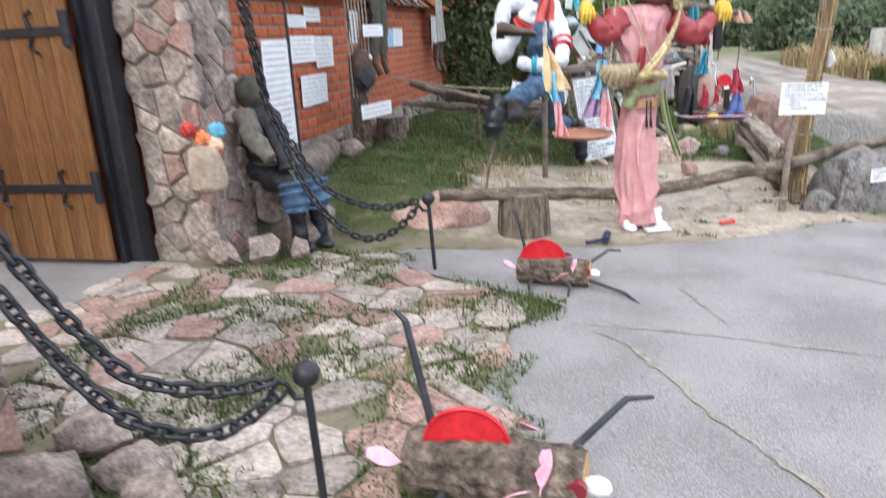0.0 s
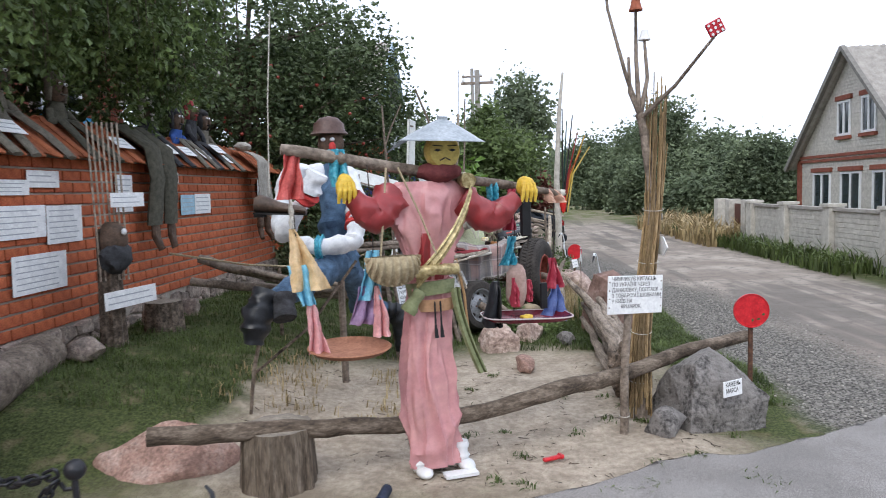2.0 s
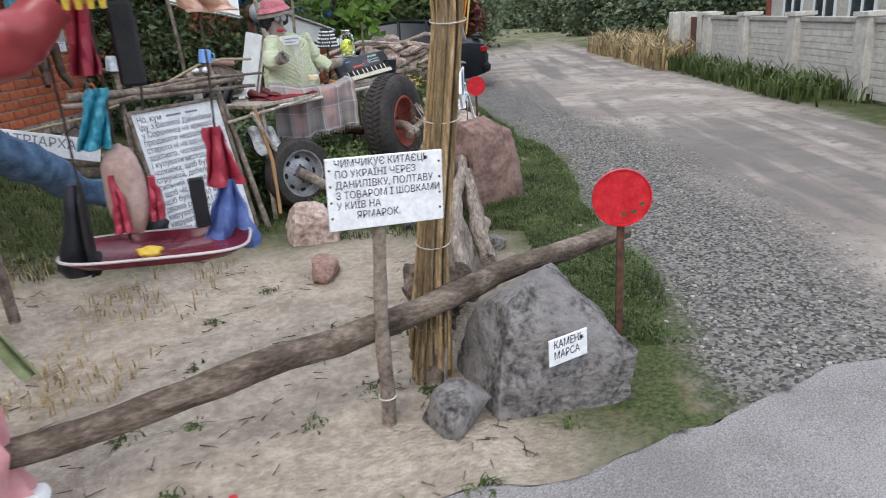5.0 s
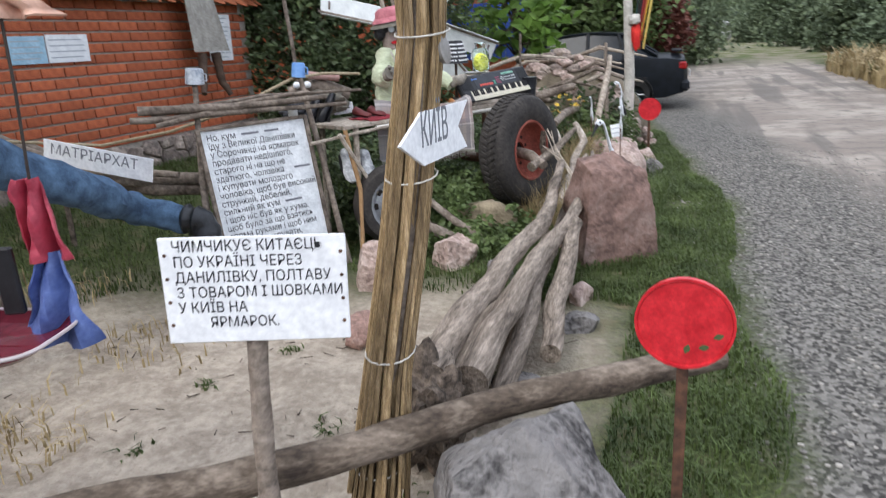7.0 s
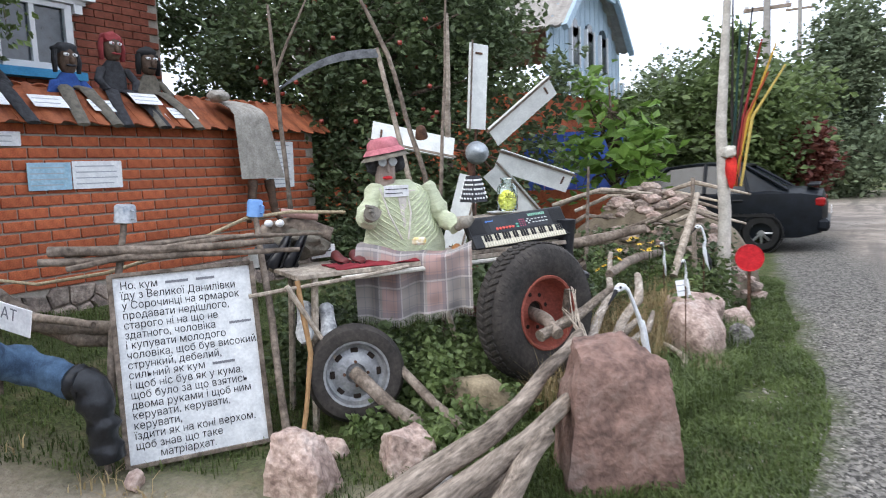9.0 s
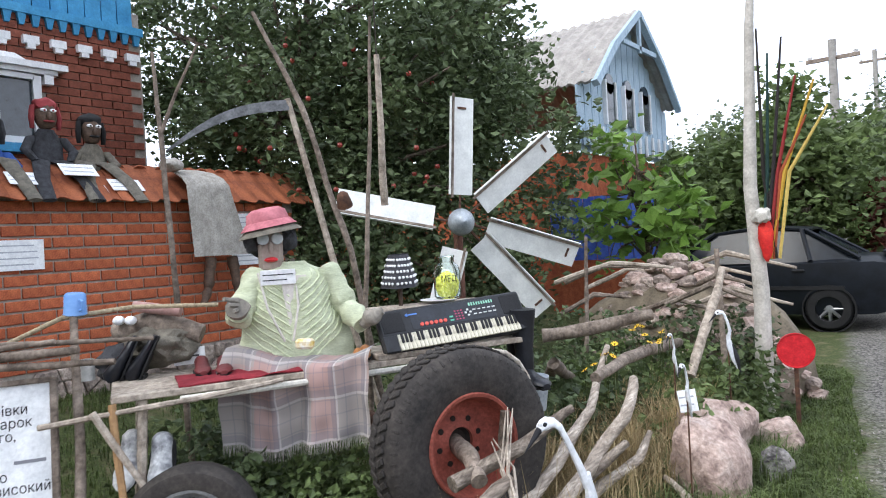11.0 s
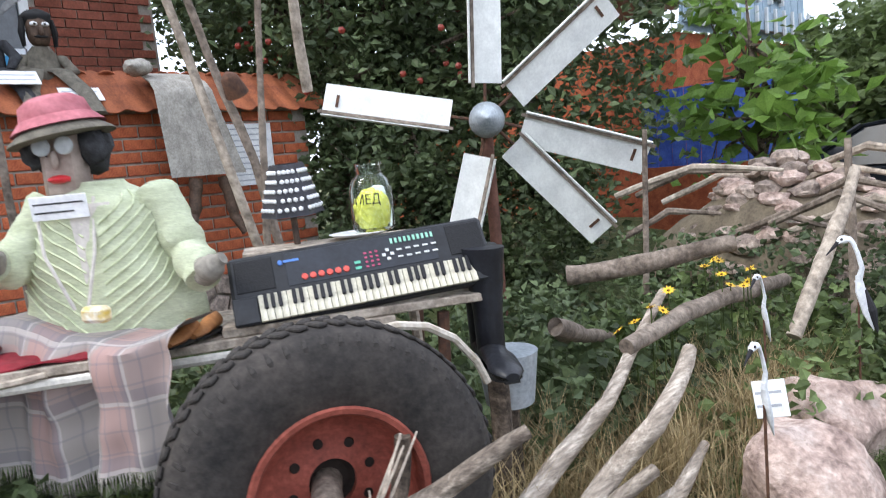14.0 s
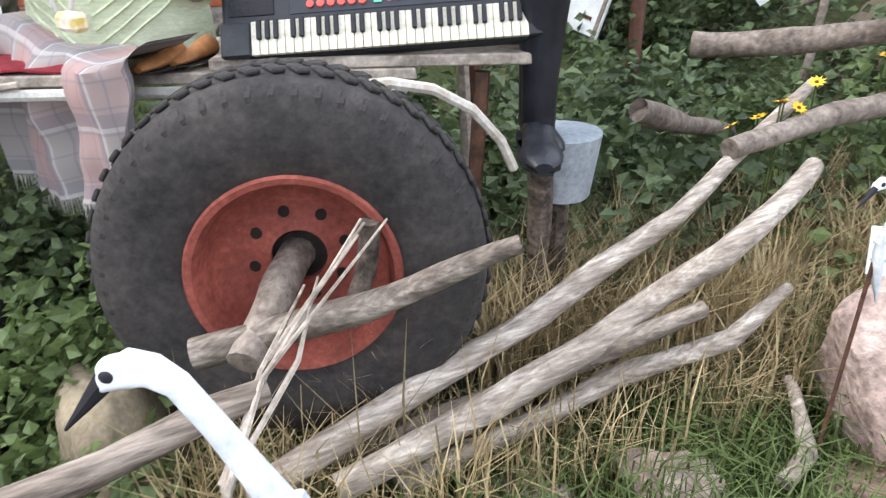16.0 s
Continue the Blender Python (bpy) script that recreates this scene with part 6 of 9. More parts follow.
# reed-wrapped pole with branches, pots and an arrow board
REED = M("dry_reed", "64523b", "a58e6d", scale=5, rough=0.75, bump=0.4, rand=0.42, grit=0.2, stretch=(12, 12, 1.5), cc=srgb("86704f"))
pole = thing("reed_pole", (2.0, 5.13, 0), "tall branch pole wrapped in a bundle of dry reeds", "pole")
me = Mesh()
me.tube([(2.0, 5.13, -0.05), (2.05, 5.24, 0.5), (2.11, 5.33, 1.0), (2.16, 5.37, 1.6), (2.1, 5.4, 2.1), (2.07, 5.4, 2.2)], [0.045, 0.042, 0.04, 0.038, 0.034, 0.032], 9)
for q in ([(2.07, 5.4, 2.2), (1.97, 5.4, 2.5), (1.85, 5.4, 2.95), (1.8, 5.4, 3.5)], [(2.07, 5.4, 2.2), (2.05, 5.4, 2.6), (2.05, 5.4, 2.93)], [(2.08, 5.4, 2.2), (2.13, 5.4, 2.45), (2.11, 5.4, 2.72)], [(2.08, 5.4, 2.16), (2.25, 5.1, 2.35), (2.42, 4.76, 2.62)], [(2.07, 5.4, 2.2), (2.0, 5.38, 2.35), (1.99, 5.37, 2.6)]):
    me.tube(q, [0.02, 0.014, 0.01, 0.007][:len(q)], 6)
part("trunk", me, DRYWOOD, pole, smooth=True)
rgn = random.Random(12)


def pole_x(z):
    return 2.0 + 0.19 * sm(0, 2.0, z)


def pole_y(z):
    return 5.13 + 0.25 * sm(-0.3, 1.5, z)


for i in range(50):
    a = 6.283 * i / 25 + rgn.uniform(-0.1, 0.1)
    k = rgn.uniform(0.94, 1.06) if i < 25 else 0.72
    tw = rgn.uniform(-0.22, 0.22)
    top = rgn.uniform(1.45, 2.35) if i % 3 else rgn.uniform(2.1, 2.5)
    low = rgn.uniform(0.0, 0.25)
    z = [low, 0.55, 0.95, 1.5, top]
    f = [0.085, 0.062, 0.060, 0.055, 0.07]
    b = rgn.uniform(0.0055, 0.0105)
    pts = [(pole_x(zz) + r * k * math.cos(a + tw * zz), pole_y(zz) + r * k * math.sin(a + tw * zz), zz) for zz, r in zip(z, f)]
    part("reed", Mesh().tube(pts, [b, b, b, b * 0.9, b * 0.6], 5), REED, pole)
for z in (0.28, 0.62, 1.12, 1.5):
    part("wire", Mesh().tube([(pole_x(z) + 0.074 * math.cos(k * 0.42), pole_y(z) + 0.074 * math.sin(k * 0.42), z + 0.012 * math.sin(k * 0.42)) for k in range(16)], 0.0028, 5), OFFWH, pole)
TERRA = M("terracotta", "8a4a36", "a8624a", rough=0.8)


def pot(c, r, mt, label):
    at = Matrix.Translation(c) @ Matrix.Rotation(math.pi, 4, "X")
    solid("pot", Mesh().lathe([(0.0, 0), (r * 0.65, 0), (r * 0.8, r * 0.8), (r, r * 1.5), (r * 1.08, r * 1.5), (r * 1.08, r * 1.75), (r * 0.95, r * 1.75), (r * 0.7, r * 0.3), (0, r * 0.25)], 18, at), mt, label, "pot", "pots on the branches", smooth=True)


pot((2.05, 5.4, 3.01), 0.045, TERRA, "small terracotta pot upside down on a branch tip")
pot((2.11, 5.4, 2.79), 0.04, WHITE, "small white pot upside down on a branch tip")
dot = solid("polka_dot_board", at_pose(plane((2.42, 4.74, 2.6), (0.9, -0.1, 0.45), (-0.45, 0, 0.9)), Mesh().box((0, 0.05, 0), (0.1, 0.09, 0.02), bev=0.005)), M("crimson_tin", "a01826", "c22a38", rough=0.4, bump=0), "crimson polka-dot tin on a branch tip", "tin")
me = Mesh()
for i in range(3):
    for j in range(3):
        me.lathe([(0.009, 0), (0.009, 0.002), (0, 0.002)], 8, plane((2.42, 4.74, 2.6), (0.9, -0.1, 0.45), (-0.45, 0, 0.9)) @ Matrix.Translation((-0.032 + 0.032 * i, 0.018 + 0.03 * j, 0.0105)))
part("dots", me, WHITE, dot)
arrow = [(0.0, 0.07), (0.14, 0.135), (0.49, 0.135), (0.40, 0.07), (0.47, 0.0), (0.14, 0.0)]
lettered_sign("arrow_sign", (2.192, 5.09, 1.17), (0.04, 1, -0.005), (0, 0, 1), 0.48, 0.135, "КИЇВ", 0.125, "white arrow board lettered in grey on the reed pole", ink=GREYINK, mx=0.26, top=1.0, nails=False, squeeze=0.62, outline=arrow)
solid("hanging_plate", Mesh().lathe([(0, 0), (0.035, 0.005), (0.04, 0.02), (0.03, 0.024)], 14, Matrix.Translation((2.2, 5.39, 1.45)) @ Matrix.Rotation(1.4, 4, "Y")), M("grey_enamel", "7d7a76", "98948e", rough=0.5), "grey enamel lid hung on the reed pole", "lid", smooth=True)


def disc_marker(x, y, z, r, facing, label, holes):
    zb = hgt(x, y)
    d = thing("red_disc_marker", (x, y, zb), label, "marker", "red disc markers")
    P = plane((x, y, z), (facing[1] * -1, facing[0], 0), (0, 0, 1))
    part("disc", Mesh().lathe([(0, 0), (r * 0.93, 0), (r * 0.95, 0.006), (r, 0.006), (r, -0.012), (r * 0.96, -0.012), (r * 0.95, -0.004), (0, -0.004)], 36, P), REDP, d, "round red plastic lid", smooth=True)
    part("post", Mesh().box((x - facing[0] * 0.02, y - facing[1] * 0.02, (z + zb) / 2 - 0.03), (0.03, 0.018, z - zb - 0.06)), RUSTIRON, d)
    if holes:
        for u, v, a in ((0.75, -0.25, 0.4), (0.45, -0.55, 0.2), (0.08, -0.62, 1.3)):
            part("tear", at_pose(P @ Matrix.Translation((u * r * 0.9, v * r * 0.9, 0.0015)) @ Matrix.Rotation(a, 4, "Z"), Mesh().sheet(lambda s, t: ((s - 0.5) * r * 0.22, (t - 0.5) * r * 0.13 * math.sin(math.pi * s), 0.0), 6, 2, 0.002)), M("green_shade", "3e4a2c", "5a6640", rough=0.9, bump=0), d)


disc_marker(2.85, 5.33, 0.74, 0.125, (-0.05, -1), "round red lid on a rusty iron post", True)
disc_marker(2.42, 12.1, 0.57, 0.13, (0.3, -0.95), "round red lid on a thin grey post", False)

# the striding figure in a pink satin gown
SATIN = M("pink_satin", "c2868a", "d9a3a1", scale=4, rough=0.34, grit=0.05, bump=0.12, fine=14, bdist=0.02, spec=0.6)
REDSATIN = M("red_satin", "882a2e", "a23c3e", scale=4, rough=0.36, bump=0.12, fine=14, spec=0.6)
GOLD = M("gold_lame", "8a7748", "cdbd8e", scale=30, rough=0.32, bump=0.5, spec=0.6, metal=0.3)
SAGE = M("sage_cloth", "6f7650", "8f9470", scale=10, rough=0.85, bump=0.3)
YELLOWG = M("yellow_rubber", "c8a02c", "e6c858", scale=10, rough=0.5, bump=0.2)
FACEY = M("painted_yellow_face", "b5a052", "cfbb6c", scale=6, rough=0.6, bump=0.1)
TINH = M("zinc_sheet", "8e979e", "b5bcc2", scale=6, rough=0.45, bump=0.1, metal=0.3)
FD = Vector((0.42, -0.9, 0)).normalized()
SD = Vector((0.9, 0.42, 0)).normalized()
CC = Vector((0.6, 4.25, 0))


def on(s, f, z):
    return CC + SD * s + FD * f + Vector((0, 0, z))


me = Mesh()


def ridge(t):
    return 1 - 2 * abs(math.sin(t)) ** 0.8


def gown(u, v):
    z = 0.05 + v * 1.12
    a = 2 * math.pi * u
    w = 0.168 - 0.035 * sm(0.0, 1.0, v) + 0.015 * sm(0.35, 0.1, abs(v - 0.35))
    n1 = noise.noise(Vector((math.cos(a) * 1.6, math.sin(a) * 1.6, v * 2.2)))
    fold = 1 + 0.15 * ridge(a * 3.5 + 1.1 * v + 2.2 * n1) * (0.35 + 0.65 * sm(0.1, 0.6, v)) + 0.085 * ridge(a * 6 - 2.4 * v + 3 * n1) + 0.15 * ridge(a * 1.0 + 9 * v + 1.5 * n1) * sm(0.5, 0.2, v) + 0.05 * n1
    return on(w * fold * math.cos(a) - 0.03 * math.sin(v * 3), 0.62 * w * fold * math.sin(a), z)


me.sheet(gown, 140, 60, 0, 0)


def torso(u, v, k=1.0):
    z = 1.12 + v * 0.62
    a = 2 * math.pi * u
    w = 0.11 + 0.15 * sm(0.0, 0.9, v) - 0.09 * sm(0.9, 1.0, v)
    n1 = noise.noise(Vector((math.cos(a) * 2, math.sin(a) * 2, v * 3)))
    fold = 1 + 0.12 * ridge(a * 3 + 2.6 * v + 2 * n1) + 0.09 * ridge(a * 5.5 - 3 * v + 2.5 * n1) + 0.05 * n1
    return on(w * k * fold * math.cos(a), (0.5 - 0.08 * v) * w * k * fold * math.sin(a), z)


me.sheet(torso, 120, 36, 0, 0)
# red panels at the waist, sleeves
me.sheet(lambda u, v: torso(0.27 + 0.15 * u * (1 - 0.75 * v), 0.02 + 0.5 * v, 1.03), 16, 12, 0.004, 1)
me.sheet(lambda u, v: torso(0.23 - 0.12 * u * (1 - 0.75 * v), 0.02 + 0.3 * v, 1.03), 14, 10, 0.004, 1)
limb(me, [on(-0.2, 0, 1.66), on(-0.34, 0.06, 1.54), on(-0.47, 0.08, 1.66)], [0.095, 0.085, 0.05], 1, 16)
limb(me, [on(0.2, 0, 1.63), on(0.38, 0.04, 1.50), on(0.56, 0.04, 1.62)], [0.095, 0.085, 0.05], 1, 16)
# gold sash, red waist, sage sash with hanging end
me.sheet(lambda u, v: on(0.24 - 0.36 * u + 0.0 * v, 0.10 + 0.07 * math.sin(math.pi * u) + 0.008 * math.sin(v * 12), 1.74 - 0.52 * u ** 0.8 - 0.10 * v), 22, 6, 0.008, 2)
limb(me, [on(0.22, 0.1, 1.74), on(0.24, -0.05, 1.74), on(0.16, -0.13, 1.5)], [0.04, 0.04, 0.04], 2, 8)
limb(me, [on(-0.13, 0.12, 1.22), on(-0.02, 0.15, 1.24), on(0.12, 0.12, 1.23)], [0.035, 0.03, 0.03], 2, 8)
me.sheet(lambda u, v: on((0.132 + 0.01 * v) * math.cos(u * 6.283), (0.10) * math.sin(u * 6.283), 1.08 + 0.08 * v + 0.01 * math.sin(9 * u)), 36, 3, 0.01, 3)
me.sheet(lambda u, v: on(0.09 + 0.05 * u + 0.16 * v ** 1.5, 0.11 + 0.02 * math.sin(u * 7), 1.12 - 0.52 * v), 6, 12, 0.008, 3)
limb(me, [on(-0.1, 0.11, 1.12), on(-0.18, 0.1, 1.0)], [0.03, 0.04], 3, 6)
me.sheet(lambda u, v: on((0.135) * math.cos(math.pi * (0.15 + 0.7 * u)), 0.108 * math.sin(math.pi * (0.15 + 0.7 * u)) + 0.004, 0.99 + 0.07 * v), 16, 2, 0.004, 9)
for s in (-0.02, 0.015):
    limb(me, [on(s, 0.12, 1.05), on(s, 0.125, 0.92), on(s + 0.005, 0.125, 0.84)], [0.005, 0.006, 0.014], 10, 6)
# head: a flat painted disc, collar, conical tin hat
at = plane(on(0.08, 0.05, 1.91), SD, (0, 0, 1))
me.lathe([(0, -0.05), (0.085, -0.05), (0.105, -0.02), (0.105, 0.02), (0.09, 0.045), (0, 0.05)], 26, at, 4)
for s in (-1, 1):
    me.add([at @ Vector(p) for p in [(s * 0.02, 0.004, 0.052), (s * 0.045, 0.012, 0.052), (s * 0.07, 0.004, 0.05), (s * 0.045, -0.006, 0.052)]], [(0, 1, 2, 3)], 10)
    me.add([at @ Vector(p) for p in [(s * 0.015, 0.03, 0.052), (s * 0.075, 0.034, 0.05), (s * 0.075, 0.028, 0.05), (s * 0.015, 0.024, 0.052)]], [(0, 1, 2, 3)], 10)
    me.add([at @ Vector(p) for p in [(0, -0.035, 0.053), (s * 0.035, -0.052, 0.052), (s * 0.03, -0.058, 0.052), (0, -0.042, 0.053)]], [(0, 1, 2, 3)], 10)
me.blob(on(0.06, 0.03, 1.79), (0.13, 0.09, 0.06), 4, 0.2, 3, 5)
me.lathe([(0.245, 0), (0.25, -0.006), (0.13, 0.065), (0.03, 0.118), (0.03, 0.135), (0, 0.135)], 34, Matrix.Translation(on(0.09, 0.03, 1.975)) @ Euler((0.06, 0.05, 0)).to_matrix().to_4x4(), 6)
me.lathe([(0.245, 0), (0.12, 0.055), (0, 0.10)], 34, Matrix.Translation(on(0.09, 0.03, 1.972)) @ Euler((0.06, 0.05, 0)).to_matrix().to_4x4(), 6)
# gloves gripping the yoke
for c, k in ((on(-0.5, 0.06, 1.74), -1), (on(0.63, 0.03, 1.71), 1)):
    me.blob(c + Vector((0, 0, -0.02)), (0.055, 0.05, 0.07), 3 + k, 0.15, 3, 7)
    for j in range(4):
        limb(me, [c + SD * (-0.03 + 0.02 * j) + FD * 0.04, c + SD * (-0.045 + 0.028 * j) + FD * 0.06 + Vector((0, 0, -0.05)), c + SD * (-0.05 + 0.03 * j) + FD * 0.045 + Vector((0, 0, -0.11))], [0.015, 0.014, 0.009], 7, 7)
# white boots and the stake inside the gown
for s in (-0.11, 0.16):
    limb(me, [on(s, 0.0, 0.16), on(s, 0.01, 0.05), on(s + 0.01, 0.03, 0.025)], [0.042, 0.045, 0.035], 8, 10)
    me.blob(on(s + 0.015, 0.06, 0.03), (0.05, 0.08, 0.032), 5, 0.05, 3, 8, rot=20)
me.tube([on(0.02, -0.03, -0.05), on(0.02, -0.03, 1.2)], 0.03, 8, 11)
me.box(on(0.1, 0.15, 0.02), (0.2, 0.08, 0.018), Matrix.Rotation(0.35, 3, "Z"), 8)
solid("striding_scarecrow", me, [SATIN, REDSATIN, GOLD, SAGE, FACEY, M("maroon_scarf", "5e2a2c", "7a4242", rough=0.9), TINH, YELLOWG, M("white_rubber", "d6d8da", "eceded", rough=0.5, bump=0), M("studded_leather", "a07858", "bc9470", rough=0.6), INK, DRYWOOD], "scarecrow in pink satin gown, conical tin hat and white boots", "scarecrow", smooth=True)

limb_log("carrying_yoke", [(-0.16, 3.9, 1.93), (0.2, 4.08, 1.86), (0.66, 4.3, 1.77), (1.1, 4.62, 1.70), (1.42, 4.82, 1.64)], [0.03, 0.034, 0.034, 0.028, 0.02], DRYWOOD, "thin crooked carrying yoke across the figure's shoulders", "yoke", seed=8)


def cloth(name, fn, nu, nv, mt, label, category="cloth", group="cloths hung from the yoke", thick=0.006):
    return solid(name, Mesh().sheet(fn, nu, nv, thick), mt, label, category, group, smooth=True)


def rag(top, bottom, w0, w1, mt, label, seed, name="scarf", axis=None):
    """A gathered scarf hanging between two points."""
    T, B = Vector(top), Vector(bottom)
    ax = Vector(axis or (0.9, 0.42, 0)).normalized()
    fd = ax.cross(Vector((0, 0, 1)))

    def fn(u, v):
        c = T.lerp(B, v)
        w = w0 + (w1 - w0) * v + 0.02 * noise.noise(Vector((v * 4, seed, 0)))
        return c + ax * (u - 0.5) * w + fd * (0.025 * math.sin(u * 11 + seed + 4 * v) * (0.4 + v) + 0.02 * noise.noise(Vector((u * 3, v * 3, seed))))

    return cloth(name, fn, 12, 14, mt, label)


CORAL = M("coral_scarf", "b84a48", "d87670", scale=6, rough=0.8, bump=0.2)
SEQUIN = M("turquoise_sequins", "1f7f98", "52b4c8", scale=60, rough=0.3, bump=0.6, spec=0.7)
SKYB = M("sky_blue_satin", "5aa4c4", "8cc8dc", scale=8, rough=0.4, bump=0.3)
CREAM = M("cream_silk", "c9a878", "e2c8a0", scale=8, rough=0.6, bump=0.2)
PINKS = M("pale_pink_silk", "cf9094", "e6b4b2", scale=8, rough=0.45, bump=0.2)
LILAC = M("lilac_silk", "8a7094", "a890b0", scale=8, rough=0.6, bump=0.2)
COBALT = M("cornflower_silk", "3f528c", "6c80b4", scale=8, rough=0.5, bump=0.2)
CRIM = M("crimson_silk", "8e2438", "b84858", scale=8, rough=0.5, bump=0.2)
rag((-0.1, 3.93, 1.93), (-0.12, 3.93, 1.66), 0.07, 0.14, CORAL, "coral scarf knotted on the yoke's end", 1)
rag((-0.12, 3.93, 1.66), (-0.12, 3.93, 1.5), 0.012, 0.012, OFFWH, "string holding the hanging scarves", 2, "cord")
rag((-0.12, 3.92, 1.5), (-0.02, 3.92, 1.16), 0.03, 0.22, CREAM, "cream silk scarf hanging in a point", 3)
rag((-0.1, 3.91, 1.3), (-0.04, 3.91, 1.08), 0.1, 0.08, SKYB, "sky blue satin scarf hanging on a cord", 4)
rag((-0.03, 3.92, 1.08), (0.0, 3.92, 0.81), 0.03, 0.12, PINKS, "pale pink silk scarf hung down to the dish", 5)
rag((0.3, 4.06, 1.36), (0.27, 4.05, 1.08), 0.07, 0.13, SKYB, "sky blue satin scarf tied round a cord", 6)
rag((0.25, 4.05, 1.16), (0.22, 4.06, 0.94), 0.08, 0.13, LILAC, "lilac silk scarf hanging over the dish", 7)
rag((0.31, 4.05, 1.16), (0.34, 4.05, 0.87), 0.03, 0.1, PINKS, "pale pink silk scarf hung down to the dish", 8)
rag((0.12, 4.03, 1.93), (0.14, 4.03, 1.72), 0.09, 0.1, SEQUIN, "turquoise sequinned cloth tied to the yoke", 9)
rag((0.98, 4.52, 1.72), (0.99, 4.52, 1.58), 0.06, 0.08, SEQUIN, "turquoise sequinned cloth tied to the yoke", 10)
rag((1.1, 4.6, 1.68), (1.08, 4.6, 1.42), 0.05, 0.08, CRIM, "crimson cloth hung from the yoke", 11)
rag((1.1, 4.6, 1.38), (1.06, 4.58, 1.2), 0.05, 0.1, SEQUIN, "turquoise sequinned cloth hanging on a cord", 12)
rag((1.36, 4.78, 1.22), (1.38, 4.78, 1.02), 0.05, 0.12, CRIM, "crimson silk scarf above the tray", 13)
rag((1.38, 4.78, 1.04), (1.37, 4.76, 0.8), 0.05, 0.2, COBALT, "cornflower blue silk scarf hanging in a point", 14)
rag((1.34, 4.77, 1.67), (1.42, 4.82, 1.58), 0.1, 0.16, M("peach_cloth", "c89a84", "e0bca8", rough=0.8), "peach cloth knotted on the yoke's end", 15)
for a, b in (((-0.12, 3.93, 1.66), (-0.1, 3.92, 1.45)), ((0.28, 4.08, 1.84), (0.3, 4.06, 1.34)), ((1.0, 4.55, 1.7), (1.0, 4.55, 0.9)), ((1.12, 4.62, 1.68), (1.1, 4.6, 0.9)), ((1.38, 4.8, 1.64), (1.37, 4.78, 1.2)), ((1.22, 4.68, 1.66), (1.2, 4.66, 1.3))):
    solid("cord", Mesh().tube([a, Vector(a).lerp(Vector(b), 0.5) + Vector((0.006, 0, 0)), b], 0.004, 5), M("dark_cord", "2c2624", "4a423c", rough=0.9, bump=0), "dark cord hanging from the yoke", "cord", "cords of the yoke")
solid("clay_dish", Mesh().lathe([(0, 0), (0.2, 0.004), (0.235, 0.03), (0.225, 0.034), (0.19, 0.012), (0, 0.008)], 36, Matrix.Translation((0.16, 3.98, 0.80)) @ Euler((0.03, 0.02, 0)).to_matrix().to_4x4()), M("clay_saucer", "8a5a44", "a8765c", scale=12, rough=0.8, bump=0.2), "round brown clay saucer hung as a scale pan", "dish", smooth=True)
tr = thing("enamel_tray", plane((1.18, 4.62, 0.845), (0.97, 0.22, -0.03), (-0.22, 0.97, 0.02)), "maroon enamel serving tray hung as a scale pan", "tray")
me = Mesh()


def traysurf(u, v):
    a = 2 * math.pi * u
    k = [0, 0.86, 0.97, 1.0][min(3, int(v * 3 + 0.01))]
    sx, sy = abs(math.cos(a)) ** 0.5 * math.copysign(1, math.cos(a)), abs(math.sin(a)) ** 0.5 * math.copysign(1, math.sin(a))
    return (0.29 * k * sx, 0.15 * k * sy, [0, 0, 0.02, 0.03][min(3, int(v * 3 + 0.01))])


part("pan", me.sheet(traysurf, 40, 3, 0.004), M("maroon_enamel", "4e1420", "7a2a38", rough=0.25, bump=0.05), tr, smooth=True, local=True)
part("rim", Mesh().tube([traysurf(k / 40, 1) for k in range(41)], 0.005, 6), M("pale_enamel_rim", "b0a4a4", "cabfbe", rough=0.3, bump=0), tr, local=True)
solid("toy_figure", Mesh().blob((1.18, 4.55, 0.87), (0.04, 0.025, 0.02), 5, 0.3, 3), YELLOWG, "small yellow toy lying on the tray", "toy", smooth=True)
# basket bag on the figure's hip, shoes and bags on cords
def pouch(u, v, q=1):
    x, dep = 0.16 * math.cos(math.pi * (1 - u)), math.sin(math.pi * u) ** 0.7
    pl = 0.012 * math.cos(u * 60) * (0.4 + v)
    return Vector((0.42, 4.0, 1.33)) + SD * x * (0.8 + 0.2 * v) + Vector((0, 0, -0.17 * v * dep)) + FD * q * (0.07 * dep * math.sin(math.pi * min(1, 0.25 + 0.75 * v)) + pl)


me = Mesh().sheet(pouch, 90, 10).sheet(lambda u, v: pouch(1 - u, v, -1), 90, 10).tube([on(-0.33, 0.12, 1.33), on(-0.3, 0.1, 1.55), on(-0.26, 0.05, 1.82)], 0.006, 6).tube([on(-0.02, 0.17, 1.33), on(-0.1, 0.15, 1.55), on(-0.2, 0.08, 1.82)], 0.006, 6)
solid("basket_bag", me, M("raffia", "94856a", "bcae90", scale=40, rough=0.9, bump=0.6), "beige pleated half-round bag on a strap", "bag", smooth=True)
BROWNL = M("worn_brown_leather", "3c3029", "5e4c40", scale=12, rough=0.55, bump=0.4)


